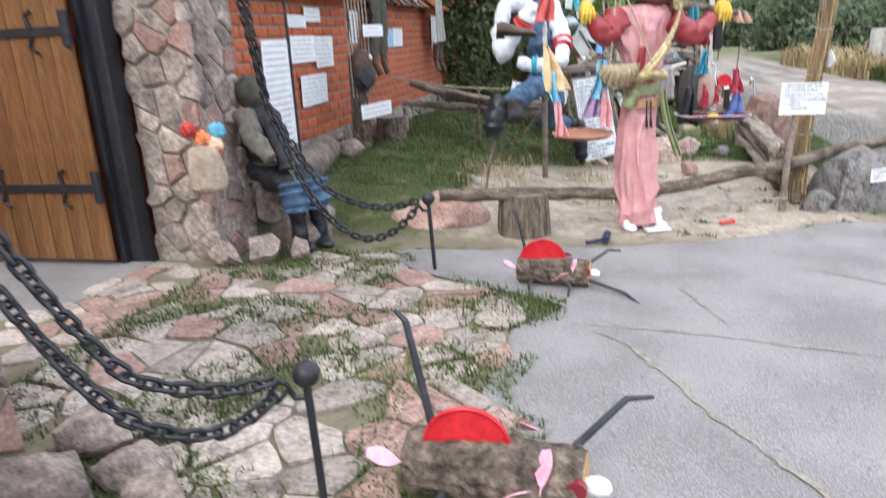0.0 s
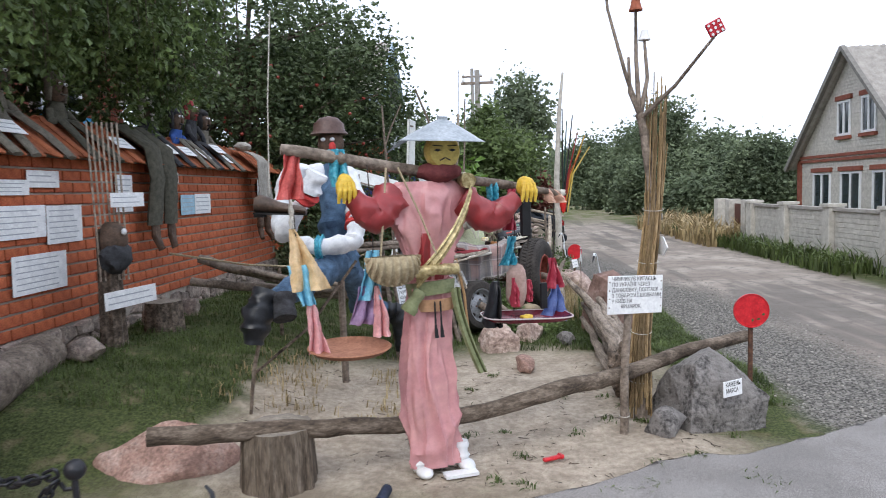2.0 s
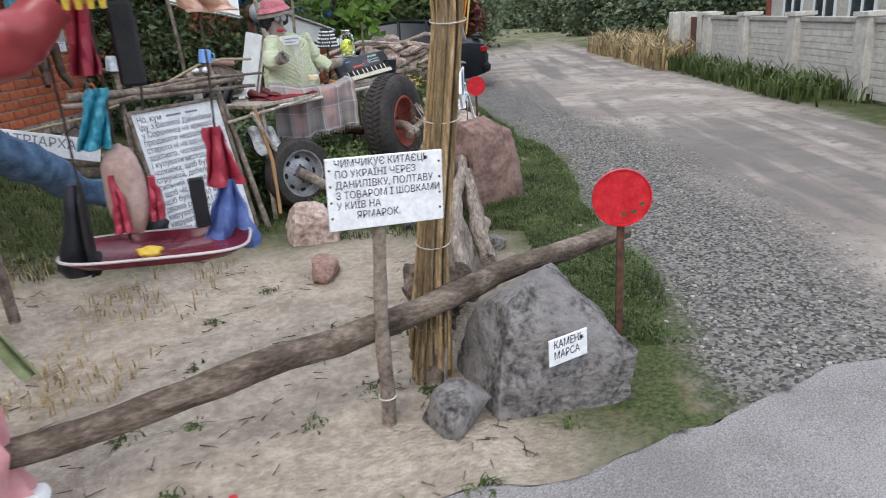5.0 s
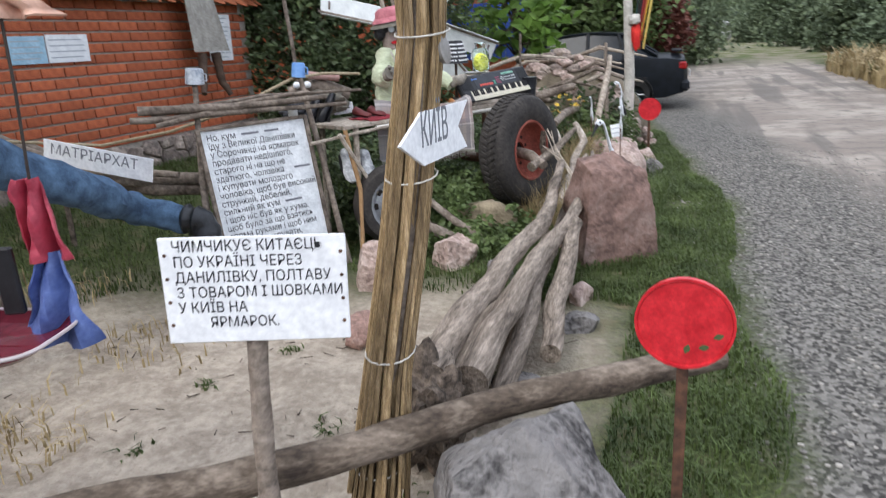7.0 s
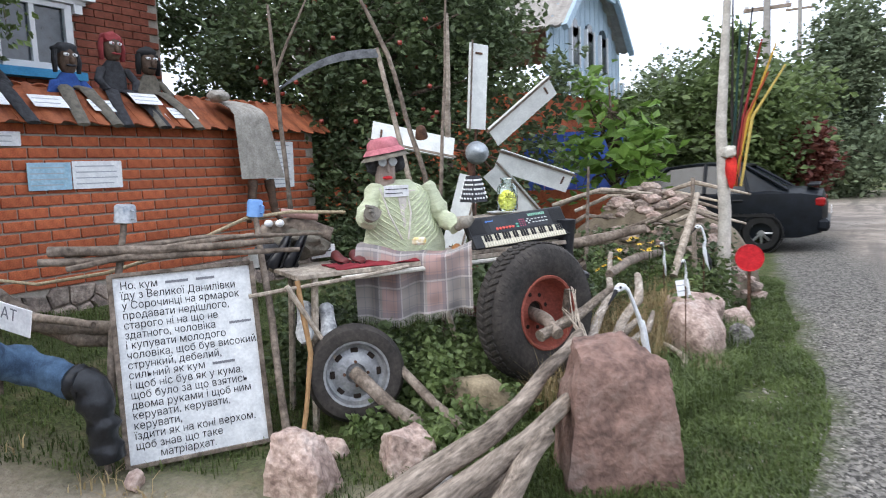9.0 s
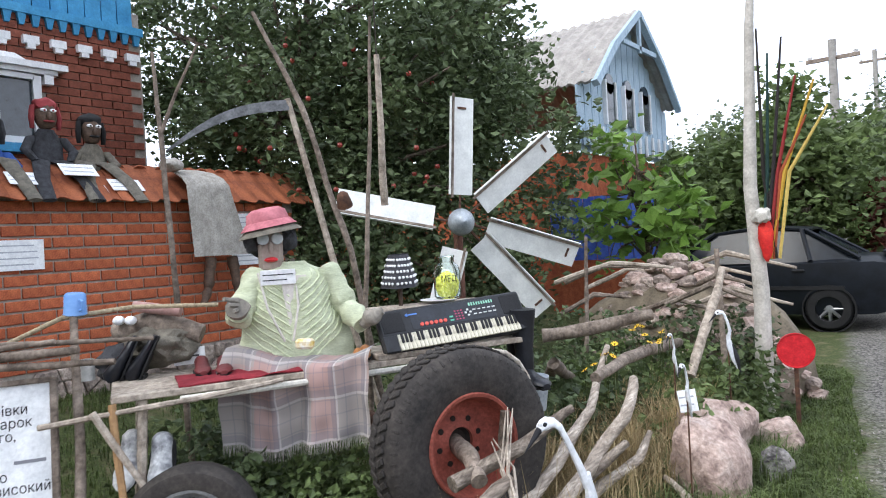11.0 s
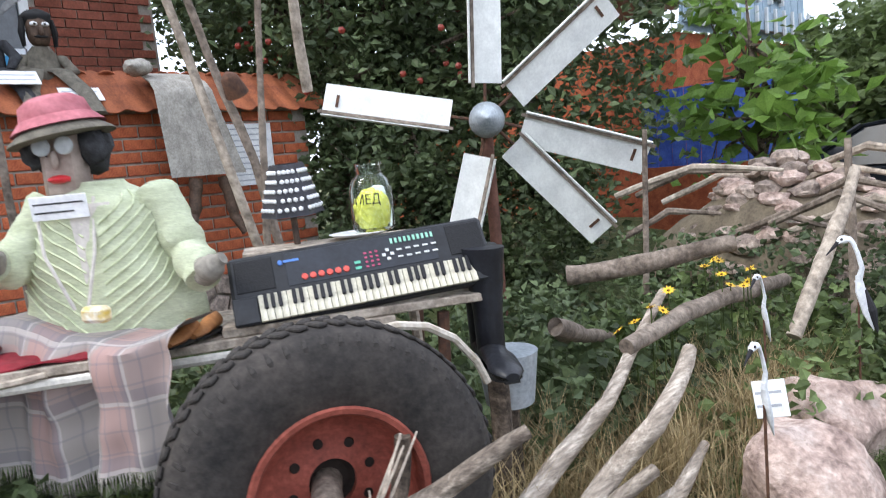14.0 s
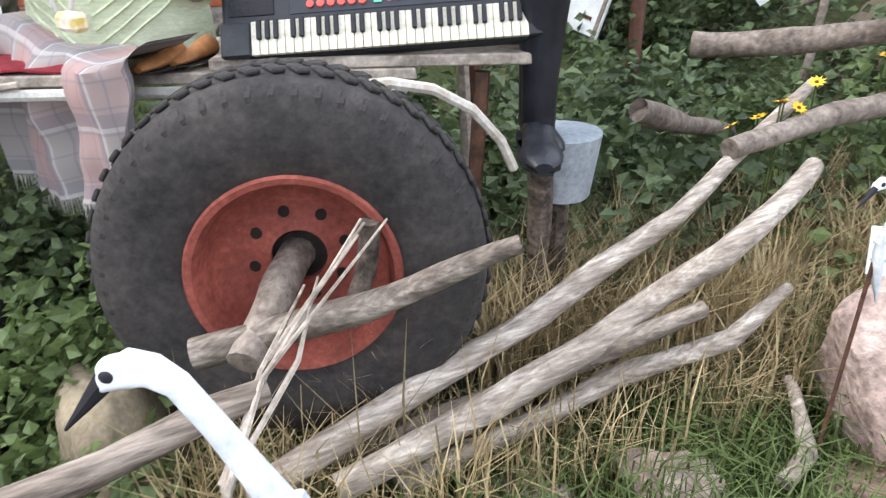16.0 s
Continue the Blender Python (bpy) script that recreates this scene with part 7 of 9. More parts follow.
def shoe(name, P, length, mt, label, high=0.0, group="shoes"):
    """A shoe along x; high adds a shaft."""
    s = thing(name, P, label, "shoe", group)
    L = length
    prof = [(0.0, 0.34, 0.30), (0.1, 0.42, 0.36), (0.3, 0.40, 0.30), (0.5, 0.42, 0.22), (0.72, 0.5, 0.18), (0.9, 0.42, 0.15), (1.0, 0.2, 0.10)]
    V, n = [], 12
    for x, w, h in prof:
        for k in range(n):
            a = 2 * math.pi * k / n
            V.append(((x - 0.3) * L, w * L * 0.42 * math.cos(a), L * 0.03 + h * L * 0.5 * (1 + math.sin(a))))
    me = Mesh().add(V, [(i * n + k, (i + 1) * n + k, (i + 1) * n + (k + 1) % n, i * n + (k + 1) % n) for i in range(6) for k in range(n)] + [tuple(range(n)), tuple(range(6 * n, 7 * n))[::-1]])
    if high:
        me.tube([(-0.14 * L, 0, 0.2 * L), (-0.15 * L, 0, 0.2 * L + high * 0.4), (-0.16 * L, 0, 0.2 * L + high * 0.75), (-0.15 * L, 0, 0.2 * L + high)], [0.19 * L, 0.2 * L, 0.25 * L, 0.29 * L], 16, flat=0.8)
    part("upper", me, mt, s, smooth=True, local=True)
    part("sole", Mesh().sheet(lambda u, v: ((u - 0.3) * L, (v - 0.5) * L * (0.36 + 0.08 * math.sin(4 * u)) * (1 if u < 0.9 else 0.6), L * 0.035), 12, 4, 0.03 * L), M("black_sole", "121212", "242424", rough=0.8), s, local=True)
    part("heel", Mesh().box((-0.2 * L, 0, -0.005), (0.2 * L, 0.3 * L, 0.08 * L), bev=0.004), M("black_sole", "121212", "242424", rough=0.8), s, local=True)
    return s


shoe("boot", pose(-0.5, 4.75, 1.56, 0, 3, 5), 0.34, BROWNL, "large worn brown boot hung from a cord", group="hung shoes")
solid("cord", Mesh().tube([(-0.5, 4.75, 1.7), (-0.48, 4.75, 2.3), (-0.45, 4.8, 2.9)], 0.004, 5), OFFWH, "string holding the hung boot", "cord", "cords of the yoke")
shoe("shoe", pose(1.0, 4.55, 0.9, 0, -88, 20), 0.29, BOOTRUB, "black leather shoe hung toe down on a cord", group="hung shoes")
solid("hung_bag", Mesh().blob((1.12, 4.6, 1.06), (0.07, 0.04, 0.15), 6, 0.12, 3), M("dusty_pink_cloth", "9a8078", "bca298", rough=0.9), "dusty pink cloth bag hanging over the tray", "bag", smooth=True)
rag((1.1, 4.57, 1.12), (1.11, 4.56, 0.94), 0.02, 0.05, CRIM, "crimson ribbon on the cloth bag", 21)
rag((1.2, 4.62, 1.1), (1.2, 4.62, 0.96), 0.02, 0.04, CRIM, "crimson ribbon on a cord", 22)
solid("phone", Mesh().box((1.19, 4.66, 1.5), (0.075, 0.03, 0.25), Matrix.Rotation(0.4, 3, "Z"), bev=0.01), M("black_handset", "141416", "26262a", rough=0.4), "black telephone handset hung from the yoke", "telephone")
solid("remote_control", Mesh().box((1.3, 4.72, 0.98), (0.05, 0.02, 0.17), Matrix.Rotation(0.4, 3, "Z"), bev=0.005), M("black_handset", "141416", "26262a", rough=0.4), "black remote control standing on the tray", "remote")

# the running soldier figure behind
WSTRIPE = M("white_knit", "c2c6cc", "e6e9ec", scale=20, rough=0.9, bump=0.2, fine=150, grit=0.02)
me = Mesh()
hip = Vector((-0.28, 5.8, 1.12))
limb(me, [hip + Vector((0, 0, -0.05)), hip + Vector((-0.02, 0.1, 0.4)), hip + Vector((-0.05, 0.25, 0.78))], [0.13, 0.14, 0.12], 1, 12)
limb(me, [hip, (-0.34, 5.3, 1.08), (-0.58, 4.9, 0.95)], [0.11, 0.1, 0.075], 1)
limb(me, [hip, (-0.2, 6.3, 0.85), (-0.35, 6.85, 0.6), (-0.06, 6.96, 0.5)], [0.11, 0.1, 0.085, 0.075], 1)
limb(me, [(-0.6, 4.88, 1.02), (-0.64, 4.78, 0.86), (-0.66, 4.75, 0.68)], [0.085, 0.1, 0.06], 2)
limb(me, [(-0.5, 4.9, 0.98), (-0.46, 4.82, 0.84)], [0.09, 0.07], 3)
limb(me, [(-0.08, 6.95, 0.52), (0.02, 6.98, 0.5), (0.05, 7.0, 0.28), (0.06, 7.02, 0.1)], [0.08, 0.085, 0.075, 0.07], 2)
me.blob((-0.4, 6.2, 2.12), (0.11, 0.11, 0.14), 4, 0.1, 3, 4)
me.lathe([(0.17, 0.0), (0.14, 0.03), (0.13, 0.09), (0.08, 0.14), (0, 0.16)], 24, Matrix.Translation((-0.41, 6.2, 2.2)), 5)
me.blob((-0.36, 6.08, 2.08), (0.03, 0.03, 0.05), 5, 0.1, 2, 6)
for s in (-1, 1):
    me.blob((-0.4 + s * 0.04, 6.09, 2.15), (0.022, 0.012, 0.018), 5, 0, 2, 0)
limb(me, [(-0.42, 6.05, 1.85), (-0.66, 5.8, 1.88), (-0.72, 5.7, 1.6), (-0.68, 5.6, 1.38), (-0.5, 5.5, 1.6)], [0.08, 0.065, 0.07, 0.075, 0.055], 0, 10)
limb(me, [(-0.47, 5.48, 1.64), (-0.42, 5.46, 1.7)], [0.085, 0.085], 6)
limb(me, [(-0.42, 5.46, 1.7), (-0.34, 5.45, 1.85)], [0.08, 0.07], 0)
limb(me, [(-0.25, 6.05, 1.85), (-0.12, 5.8, 1.6), (-0.08, 5.6, 1.45)], [0.09, 0.08, 0.075], 0)
limb(me, [(-0.1, 5.68, 1.5), (-0.09, 5.62, 1.42)], [0.088, 0.088], 6)
limb(me, [(-0.08, 5.6, 1.42), (-0.1, 5.5, 1.3), (-0.34, 5.4, 1.28), (-0.5, 5.4, 1.32)], [0.065, 0.065, 0.06, 0.05], 0)
limb(me, [(-0.36, 5.4, 1.28), (-0.31, 5.4, 1.28)], [0.085, 0.085], 7)
solid("running_scarecrow", me, [WSTRIPE, DENIM, BOOTRUB, CLOTHD, FACED, M("brown_steel_helmet", "4a3632", "66504a", rough=0.5, bump=0.2), M("red_band", "a82a2c", "c84844", rough=0.8), SEQUIN], "running scarecrow in jeans and white sleeves with a brown helmet", "scarecrow", smooth=True)
limb_log("prop_stick", [(-0.62, 4.78, 0.75), (-0.7, 4.85, 0.5), (-0.78, 4.92, 0.1)], [0.014, 0.014, 0.012], DRYWOOD, "stick propping the runner's boot", "stick", seed=4, n=7)
limb_log("prop_stick", [(-0.1, 5.6, 1.15), (-0.4, 5.2, 0.7), (-0.75, 4.95, 0.42)], [0.012, 0.012, 0.01], BARK, "dark stick leaning through the runner's knees", "stick", seed=5, n=7)
solid("prop_post", Mesh().tube([(-0.28, 5.85, 0.1), (-0.28, 5.82, 1.2)], 0.03, 8), DRYWOOD, "stake holding the running scarecrow up", "post")
solid("blue_mallet", Mesh().tube([(0.2, 3.72, 0.03), (0.33, 3.78, 0.04)], 0.014, 7).tube([(0.34, 3.72, 0.05), (0.36, 3.86, 0.06)], 0.03, 10), M("dark_navy_rubber", "1c2434", "303a50", rough=0.6), "small navy rubber mallet lying on the sand", "mallet", smooth=True)
solid("red_toy", Mesh().box((1.3, 4.35, 0.03), (0.12, 0.03, 0.025), Matrix.Rotation(0.5, 3, "Z"), bev=0.008).box((1.36, 4.39, 0.03), (0.03, 0.05, 0.03), Matrix.Rotation(0.5, 3, "Z"), bev=0.008), REDP, "small red plastic toy lying in the sand", "toy")
# loose pebbles and twigs on sand, gravel verge
me = Mesh()
rgn = random.Random(4)
for i in range(2600):
    x, y = rgn.uniform(2.75, 4.6), rgn.uniform(4.6, 12.5)
    if x < 3.5 - 0.1 * y + 0.2:
        continue
    s = rgn.uniform(0.004, 0.015)
    me.blob((x, y, hgt(x, y) + s * 0.3), (s, s * rgn.uniform(0.6, 1), s * 0.6), i, 0.3, 1)
solid("gravel", me, M("road_gravel", "66635e", "a8a39a", scale=30, rough=0.9, bump=0.3, rand=0.35, island=True), "loose grey gravel along the road's edge", "gravel", kind="stuff")
me = Mesh()
for i in range(520):
    x, y = rgn.uniform(-0.8, 2.4), rgn.uniform(4.0, 6.8)
    if noise.noise(Vector((x * 1.8, y * 1.8, 6))) < -0.05:
        continue
    a, l = rgn.uniform(0, 6.28), rgn.uniform(0.015, 0.08)
    me.tube([(x, y, hgt(x, y) + 0.006), (x + l * math.cos(a), y + l * math.sin(a), hgt(x + l * math.cos(a), y + l * math.sin(a)) + 0.008)], [0.003, 0.0015], 4)
solid("twigs", me, BARK, "small dry twigs scattered over the sand", "twigs", kind="stuff")

# ---- story board between two stakes ----
BT, BR_, BB = Vector((-0.05, 7.24, 1.02)), Vector((0.37, 7.85, 1.03)), Vector((0.10, 7.09, 0.03))
P = plane(BB, BT.lerp(BR_, 1) - BT, BT - BB)
W_, H_ = (BR_ - BT).length, (BT - BB).length
sb = thing("story_board", P, "weathered white story board lettered in dark Ukrainian text", "board")
part("board", Mesh().box((W_ / 2, H_ / 2, -0.006), (W_, H_, 0.012), bev=0.002), M("chalky_white_board", "c4c8cb", "eceff0", scale=9, rough=0.8, bump=0.15, grit=0.05), sb, local=True)
for x0, x1, y0, y1 in ((-0.015, 0.012, -0.01, H_ + 0.01), (W_ - 0.012, W_ + 0.015, -0.01, H_ + 0.01), (0, W_, -0.015, 0.008), (0, W_, H_ - 0.008, H_ + 0.015)):
    part("frame", Mesh().box(((x0 + x1) / 2, (y0 + y1) / 2, 0.002), (x1 - x0, y1 - y0, 0.03), bev=0.003), DRYWOOD, sb, local=True)
STORY = ["Но, кум ▬▬▬ – ▬▬▬,", "їду з Великої Данилівки", "у Сорочинці на ярмарок", "продавати недішлого,", "старого ні на що не", "здатного, чоловіка ▬▬▬▬", "і купувати молодого", "чоловіка, щоб був високий,", "стрункий, дебелий,", "сильний як кум ▬▬▬", "і щоб ніс був як у кума,", "щоб було за що взятись", "двома руками і щоб ним", "керувати, керувати,", "керувати,", "їздити як на коні верхом,", "щоб знав що таке", "        матріархат."]
for i, row in enumerate(STORY):
    x = 0.045
    y = H_ - 0.075 - i * 0.0535
    plain = row.replace("▬", "")
    if plain == row:
        lettering("lettering", row, 0.058, P @ Matrix.Translation((x, y, 0.001)), sb, INK, 0.0006, squeeze=0.9)
    else:
        head = row.split("▬")[0].rstrip()
        lettering("lettering", head, 0.058, P @ Matrix.Translation((x, y, 0.001)), sb, INK, 0.0006, squeeze=0.9)
        s = x + len(head) * 0.0285 + 0.02
        part("ink_bar", Mesh().box((s + 0.07, y + 0.018, 0.001), (0.12, 0.014, 0.0012)), GREYINK, sb, local=True)
        if row.count("▬") > 4:
            part("ink_bar", Mesh().box((s + 0.22, y + 0.018, 0.001), (0.1, 0.014, 0.0012)), GREYINK, sb, local=True)
limb_log("stake", [(0.02, 7.03, 0.0), (-0.1, 7.2, 0.7), (-0.2, 7.4, 1.36)], [0.024, 0.022, 0.018], DRYWOOD, "crooked stake beside the story board", "stake", "stakes of the story board", seed=21, n=9)
limb_log("stake", [(0.6, 7.76, 0.0), (0.42, 7.86, 0.7), (0.25, 7.95, 1.33)], [0.024, 0.022, 0.018], DRYWOOD, "crooked stake beside the story board", "stake", "stakes of the story board", seed=22, n=9)


def mug(c, r, h, mt, label, flip=True):
    m = thing("enamel_mug", Matrix.Translation(c) @ Matrix.Rotation(0.12, 4, "Y"), label, "mug")
    prof = [(r * 0.92, 0), (r * 1.05, 0.004), (r, 0.01), (r * 0.95, h * 0.9), (r * 0.8, h), (0, h), (0, h - 0.006), (r * 0.78, h - 0.008), (r * 0.88, 0.01)]
    part("body", Mesh().lathe(prof, 22, caps=False), mt, m, smooth=True, local=True)
    part("handle", Mesh().tube([(r * 0.95, 0, h * 0.75), (r * 1.5, 0, h * 0.7), (r * 1.5, 0, h * 0.3), (r * 0.95, 0, h * 0.25)], 0.006, 6), mt, m, local=True)


mug((-0.2, 7.4, 1.30), 0.06, 0.10, M("patterned_enamel", "6a7684", "c8ccd0", scale=18, rough=0.3, bump=0), "pale patterned enamel mug upside down on a stake")
mug((0.24, 7.96, 1.29), 0.048, 0.10, M("sky_blue_enamel", "5c8cc8", "7aa4d8", rough=0.3, bump=0), "sky blue enamel mug upside down on a stake")
for i, (a, b, r) in enumerate((((-0.4, 7.05, 1.17), (0.5, 7.85, 1.16), 0.028), ((-0.42, 7.02, 1.11), (0.6, 7.95, 1.1), 0.022), ((-0.3, 7.1, 1.07), (0.4, 7.8, 1.2), 0.018), ((-0.35, 7.12, 1.13), (0.65, 8.1, 1.18), 0.015))):
    limb_log("pole", [a, Vector(a).lerp(Vector(b), 0.5) + Vector((0, 0, 0.02 * (i - 1))), b], [r, r * 0.9, r * 0.6], DRYWOOD, "grey pole lashed behind the story board", "pole", "poles behind the story board", seed=30 + i, n=8)
solid("rope", Mesh().tube([(0.41, 8.59, 1.27), (0.3, 8.2, 1.30), (0.2, 7.92, 1.28), (-0.15, 7.65, 1.1), (-0.5, 7.45, 0.99), (-0.92, 7.25, 0.93), (-1.5, 7.0, 1.0), (-2.2, 6.8, 1.15)], 0.011, 8), M("hemp_rope", "8f8068", "b3a488", scale=60, rough=0.95, bump=0.8), "thick hemp rope held in the driver's hand", "rope", smooth=True)
for i, (pts, rad) in enumerate((([(-2.1, 7.25, 1.05), (-1.4, 7.2, 0.86), (-0.8, 7.15, 0.72), (-0.15, 7.42, 0.68)], [0.05, 0.055, 0.05, 0.04]), ([(-2.2, 7.3, 0.8), (-1.3, 7.3, 0.7), (-0.5, 7.25, 0.62), (-0.1, 7.5, 0.6)], [0.045, 0.05, 0.045, 0.035]), ([(-1.6, 7.15, 0.95), (-0.9, 7.05, 0.8), (-0.28, 7.2, 0.74)], [0.03, 0.03, 0.02]))):
    limb_log("branch", pts, rad, DRYWOOD, "thick weathered branch lying behind the story board", "branch", "branches behind the story board", seed=40 + i)
limb_log("stake", [(-1.2, 7.1, 0.2), (-1.2, 7.12, 0.95)], [0.02, 0.018], BARK, "dark stake under the weathered branch", "stake", seed=44, n=7)
lettered_sign("matriarchy_sign", (-0.74, 6.62, 0.93), (0.62, 0.16, -0.15), (0.02, 0.0, 1), 0.66, 0.14, "МАТРІАРХАТ", 0.085, "long white board lettered in grey on a branch", ink=GREYINK, mx=0.06, top=0.86, nails=False, squeeze=0.95)

# ---- the cart ----
D1 = Vector((0.46, 0.888, 0)).normalized()
D2 = Vector((-0.888, 0.46, 0)).normalized()
C0 = Vector((1.12, 9.03, 0))


def ct(a, b, z):
    """a along the cart, b towards its far side."""
    return C0 + D1 * a + D2 * b + Vector((0, 0, z))


cart = thing("cart", ct(0, 0.3, 0), "home-made wooden cart with a plank bed and unequal wheels", "cart")
for i in range(5):
    part("plank", Mesh().box(ct(-0.35, 0.04 + 0.11 * i, 0.93), (1.75, 0.1, 0.03), Matrix.Rotation(math.atan2(D1.y, D1.x), 3, "Z"), bev=0.004), PALEWOOD, cart)
part("rail", Mesh().tube([ct(-0.95, -0.03, 0.90), ct(0.5, -0.03, 0.90)], 0.016, 8), M("white_painted_wood", "b8b4aa", "d4d0c6", scale=14, rough=0.8, bump=0.3), cart)
for a, b in ((-1.1, 0.02), (-1.1, 0.45), (0.7, 0.05), (0.7, 0.45)):
    part("leg", Mesh().tube([ct(a, b, 0.92), ct(a - 0.06, b - 0.03, 0.0)], 0.022, 7), RUSTIRON if a > 0 else PALEWOOD, cart)
part("axle", Mesh().tube([ct(0.12, -0.1, 0.52), ct(0.12, 0.6, 0.52)], 0.04, 10), RUSTIRON, cart)
limb_log("lath", [ct(-1.3, -0.05, 0.9), ct(-1.05, -0.1, 0.45), ct(-0.9, -0.15, 0.05)], [0.016, 0.014, 0.012], PALEWOOD, "pale lath leaning on the cart's front", "lath", "laths of the cart", seed=51, n=7)
limb_log("lath", [ct(-1.22, -0.02, 0.92), ct(-1.2, -0.1, 0.5), ct(-1.3, -0.2, 0.1)], [0.018, 0.016, 0.014], M("orange_brown_lath", "8a6a48", "ad8a62", rough=0.8, bump=0.3), "orange-brown lath leaning on the cart's front", "lath", "laths of the cart", seed=52, n=7)
limb_log("lath", [ct(-1.5, 0.0, 0.86), ct(-0.9, -0.06, 0.9), ct(-0.5, -0.04, 0.93)], [0.012, 0.012, 0.01], PALEWOOD, "thin branch along the cart's edge", "lath", "laths of the cart", seed=53, n=6)

TYREM = M("tractor_tyre_rubber", "262423", "443f3b", scale=7, rough=0.85, bump=0.4, grit=0.2)
RIMRED = M("rusty_red_rim", "7c3f34", "a4594a", scale=12, rough=0.75, bump=0.25, cc=srgb("8f4a3d"))


def wheel_pose(c, nrm):
    n = Vector(nrm).normalized()
    u = Vector((0, 0, 1))
    r = u.cross(n).normalized()
    u = n.cross(r)
    return Matrix(((r.x, u.x, n.x, c[0]), (r.y, u.y, n.y, c[1]), (r.z, u.z, n.z, c[2]), (0, 0, 0, 1)))


TP = wheel_pose((1.56, 9.08, 0.585), (0.93, -0.36, 0.04))
tw = thing("tractor_wheel", TP, "large tractor wheel with a chunky black tyre and rusty red rim", "wheel")
part("tyre", Mesh().lathe([(0.225, -0.09), (0.24, -0.11), (0.33, -0.128), (0.405, -0.118), (0.437, -0.085), (0.446, 0), (0.437, 0.085), (0.405, 0.118), (0.33, 0.128), (0.24, 0.11), (0.225, 0.09), (0.215, 0.0)], 64, closed=True), TYREM, tw, smooth=True, local=True)
lug = data("lug", Mesh().box((0, 0, 0), (0.05, 0.024, 0.02), Matrix.Rotation(0.9, 3, "Y"), bev=0.007), TYREM)
lug2 = data("tread_block", Mesh().box((0, 0, 0), (0.012, 0.030, 0.07), bev=0.004), TYREM)
for k in range(56):
    a = 2 * math.pi * k / 56
    R4 = Matrix.Rotation(a, 4, "Z")
    piece("lug", lug, tw, TP @ R4 @ Matrix.Translation((0.412, 0, 0.098)))
    piece("lug", lug, tw, TP @ R4 @ Matrix.Translation((0.412, 0, -0.098)) @ Matrix.Rotation(math.pi, 4, "X"))
    piece("tread_block", lug2, tw, TP @ R4 @ Matrix.Translation((0.446, 0, 0.035)) @ Matrix.Rotation(0.45, 4, "X"))
    piece("tread_block", lug2, tw, TP @ R4 @ Matrix.Translation((0.446, 0.02, -0.035)) @ Matrix.Rotation(-0.45, 4, "X"))
rim = part("rim", Mesh().lathe([(0.232, 0.10), (0.242, 0.112), (0.236, 0.12), (0.222, 0.115), (0.212, 0.09), (0.205, 0.03), (0.19, 0.0), (0.13, -0.03), (0.085, -0.02), (0.07, -0.01), (0.066, -0.01), (0.066, -0.06), (0.2, -0.06), (0.225, -0.1)], 48, caps=False), RIMRED, tw, "rusty red dished rim", smooth=True, local=True)
# Near-black lining puts the shade of the bore's depth into its colour.
part("hub_bore", Mesh().lathe([(0.066, -0.03), (0.05, -0.05), (0, -0.05)], 24, caps=False), M("bore_shade", "1c1512", "2e2520", rough=0.9), rim, local=True)
for k in range(8):
    a = 2 * math.pi * (k + 0.3) / 8
    # Dark disc on the rim paints the shade of an uncut bolt hole.
    part("bolt_hole", Mesh().lathe([(0.014, 0.0), (0.014, 0.012), (0, 0.012)], 10, Matrix.Translation((0.112 * math.cos(a), 0.112 * math.sin(a), -0.034))), M("bore_shade", "1c1512", "2e2520", rough=0.9), rim, local=True)
limb_log("axle_log", [TP @ Vector((0, 0, -0.1)), TP @ Vector((-0.04, -0.04, 0.14)), TP @ Vector((-0.1, -0.1, 0.28))], [0.045, 0.042, 0.038], DRYWOOD, "log stuck through the tractor wheel's hub", "log", seed=61)

SP = wheel_pose((0.80, 8.14, 0.345), (0.72, -0.69, 0.1))
sw = thing("spare_tyre", SP, "small car tyre on a slotted grey steel rim", "tyre")
part("tyre", Mesh().lathe([(0.185, -0.08), (0.22, -0.092), (0.265, -0.085), (0.288, -0.05), (0.29, 0.05), (0.265, 0.085), (0.22, 0.092), (0.185, 0.08)], 44, closed=True), TYREM, sw, smooth=True, local=True)
STEEL = M("dull_steel_rim", "7d7f82", "a9abad", scale=14, rough=0.5, bump=0.1, metal=0.5)
rm = part("rim", Mesh().lathe([(0.188, 0.07), (0.195, 0.085), (0.182, 0.082), (0.168, 0.03), (0.145, 0.02), (0.10, 0.045), (0.06, 0.05), (0.05, 0.03), (0, 0.03)], 36, caps=False), STEEL, sw, "grey slotted steel rim", smooth=True, local=True)
for k in range(8):
    a = 2 * math.pi * k / 8
    at = Matrix.Rotation(a, 4, "Z") @ Matrix.Translation((0.135, 0, 0.028))
    # Dark block on the rim paints the shade of an uncut slot.
    part("slot", at_pose(at, Mesh().box((0, 0, 0), (0.03, 0.045, 0.012), bev=0.005)), M("bore_shade", "1c1512", "2e2520", rough=0.9), rm, local=True)
for k in range(4):
    a = 2 * math.pi * k / 4
    part("wheel_nut", Mesh().lathe([(0.01, 0), (0.01, 0.014), (0, 0.016)], 6, Matrix.Translation((0.07 * math.cos(a), 0.07 * math.sin(a), 0.045))), RUSTIRON, rm, local=True)
limb_log("shaft_log", [(0.82, 8.1, 0.36), (1.1, 8.1, 0.2), (1.38, 8.1, 0.06)], [0.04, 0.042, 0.045], DRYWOOD, "peeling log stuck through the small wheel's hub", "log", "logs under the cart", seed=62)
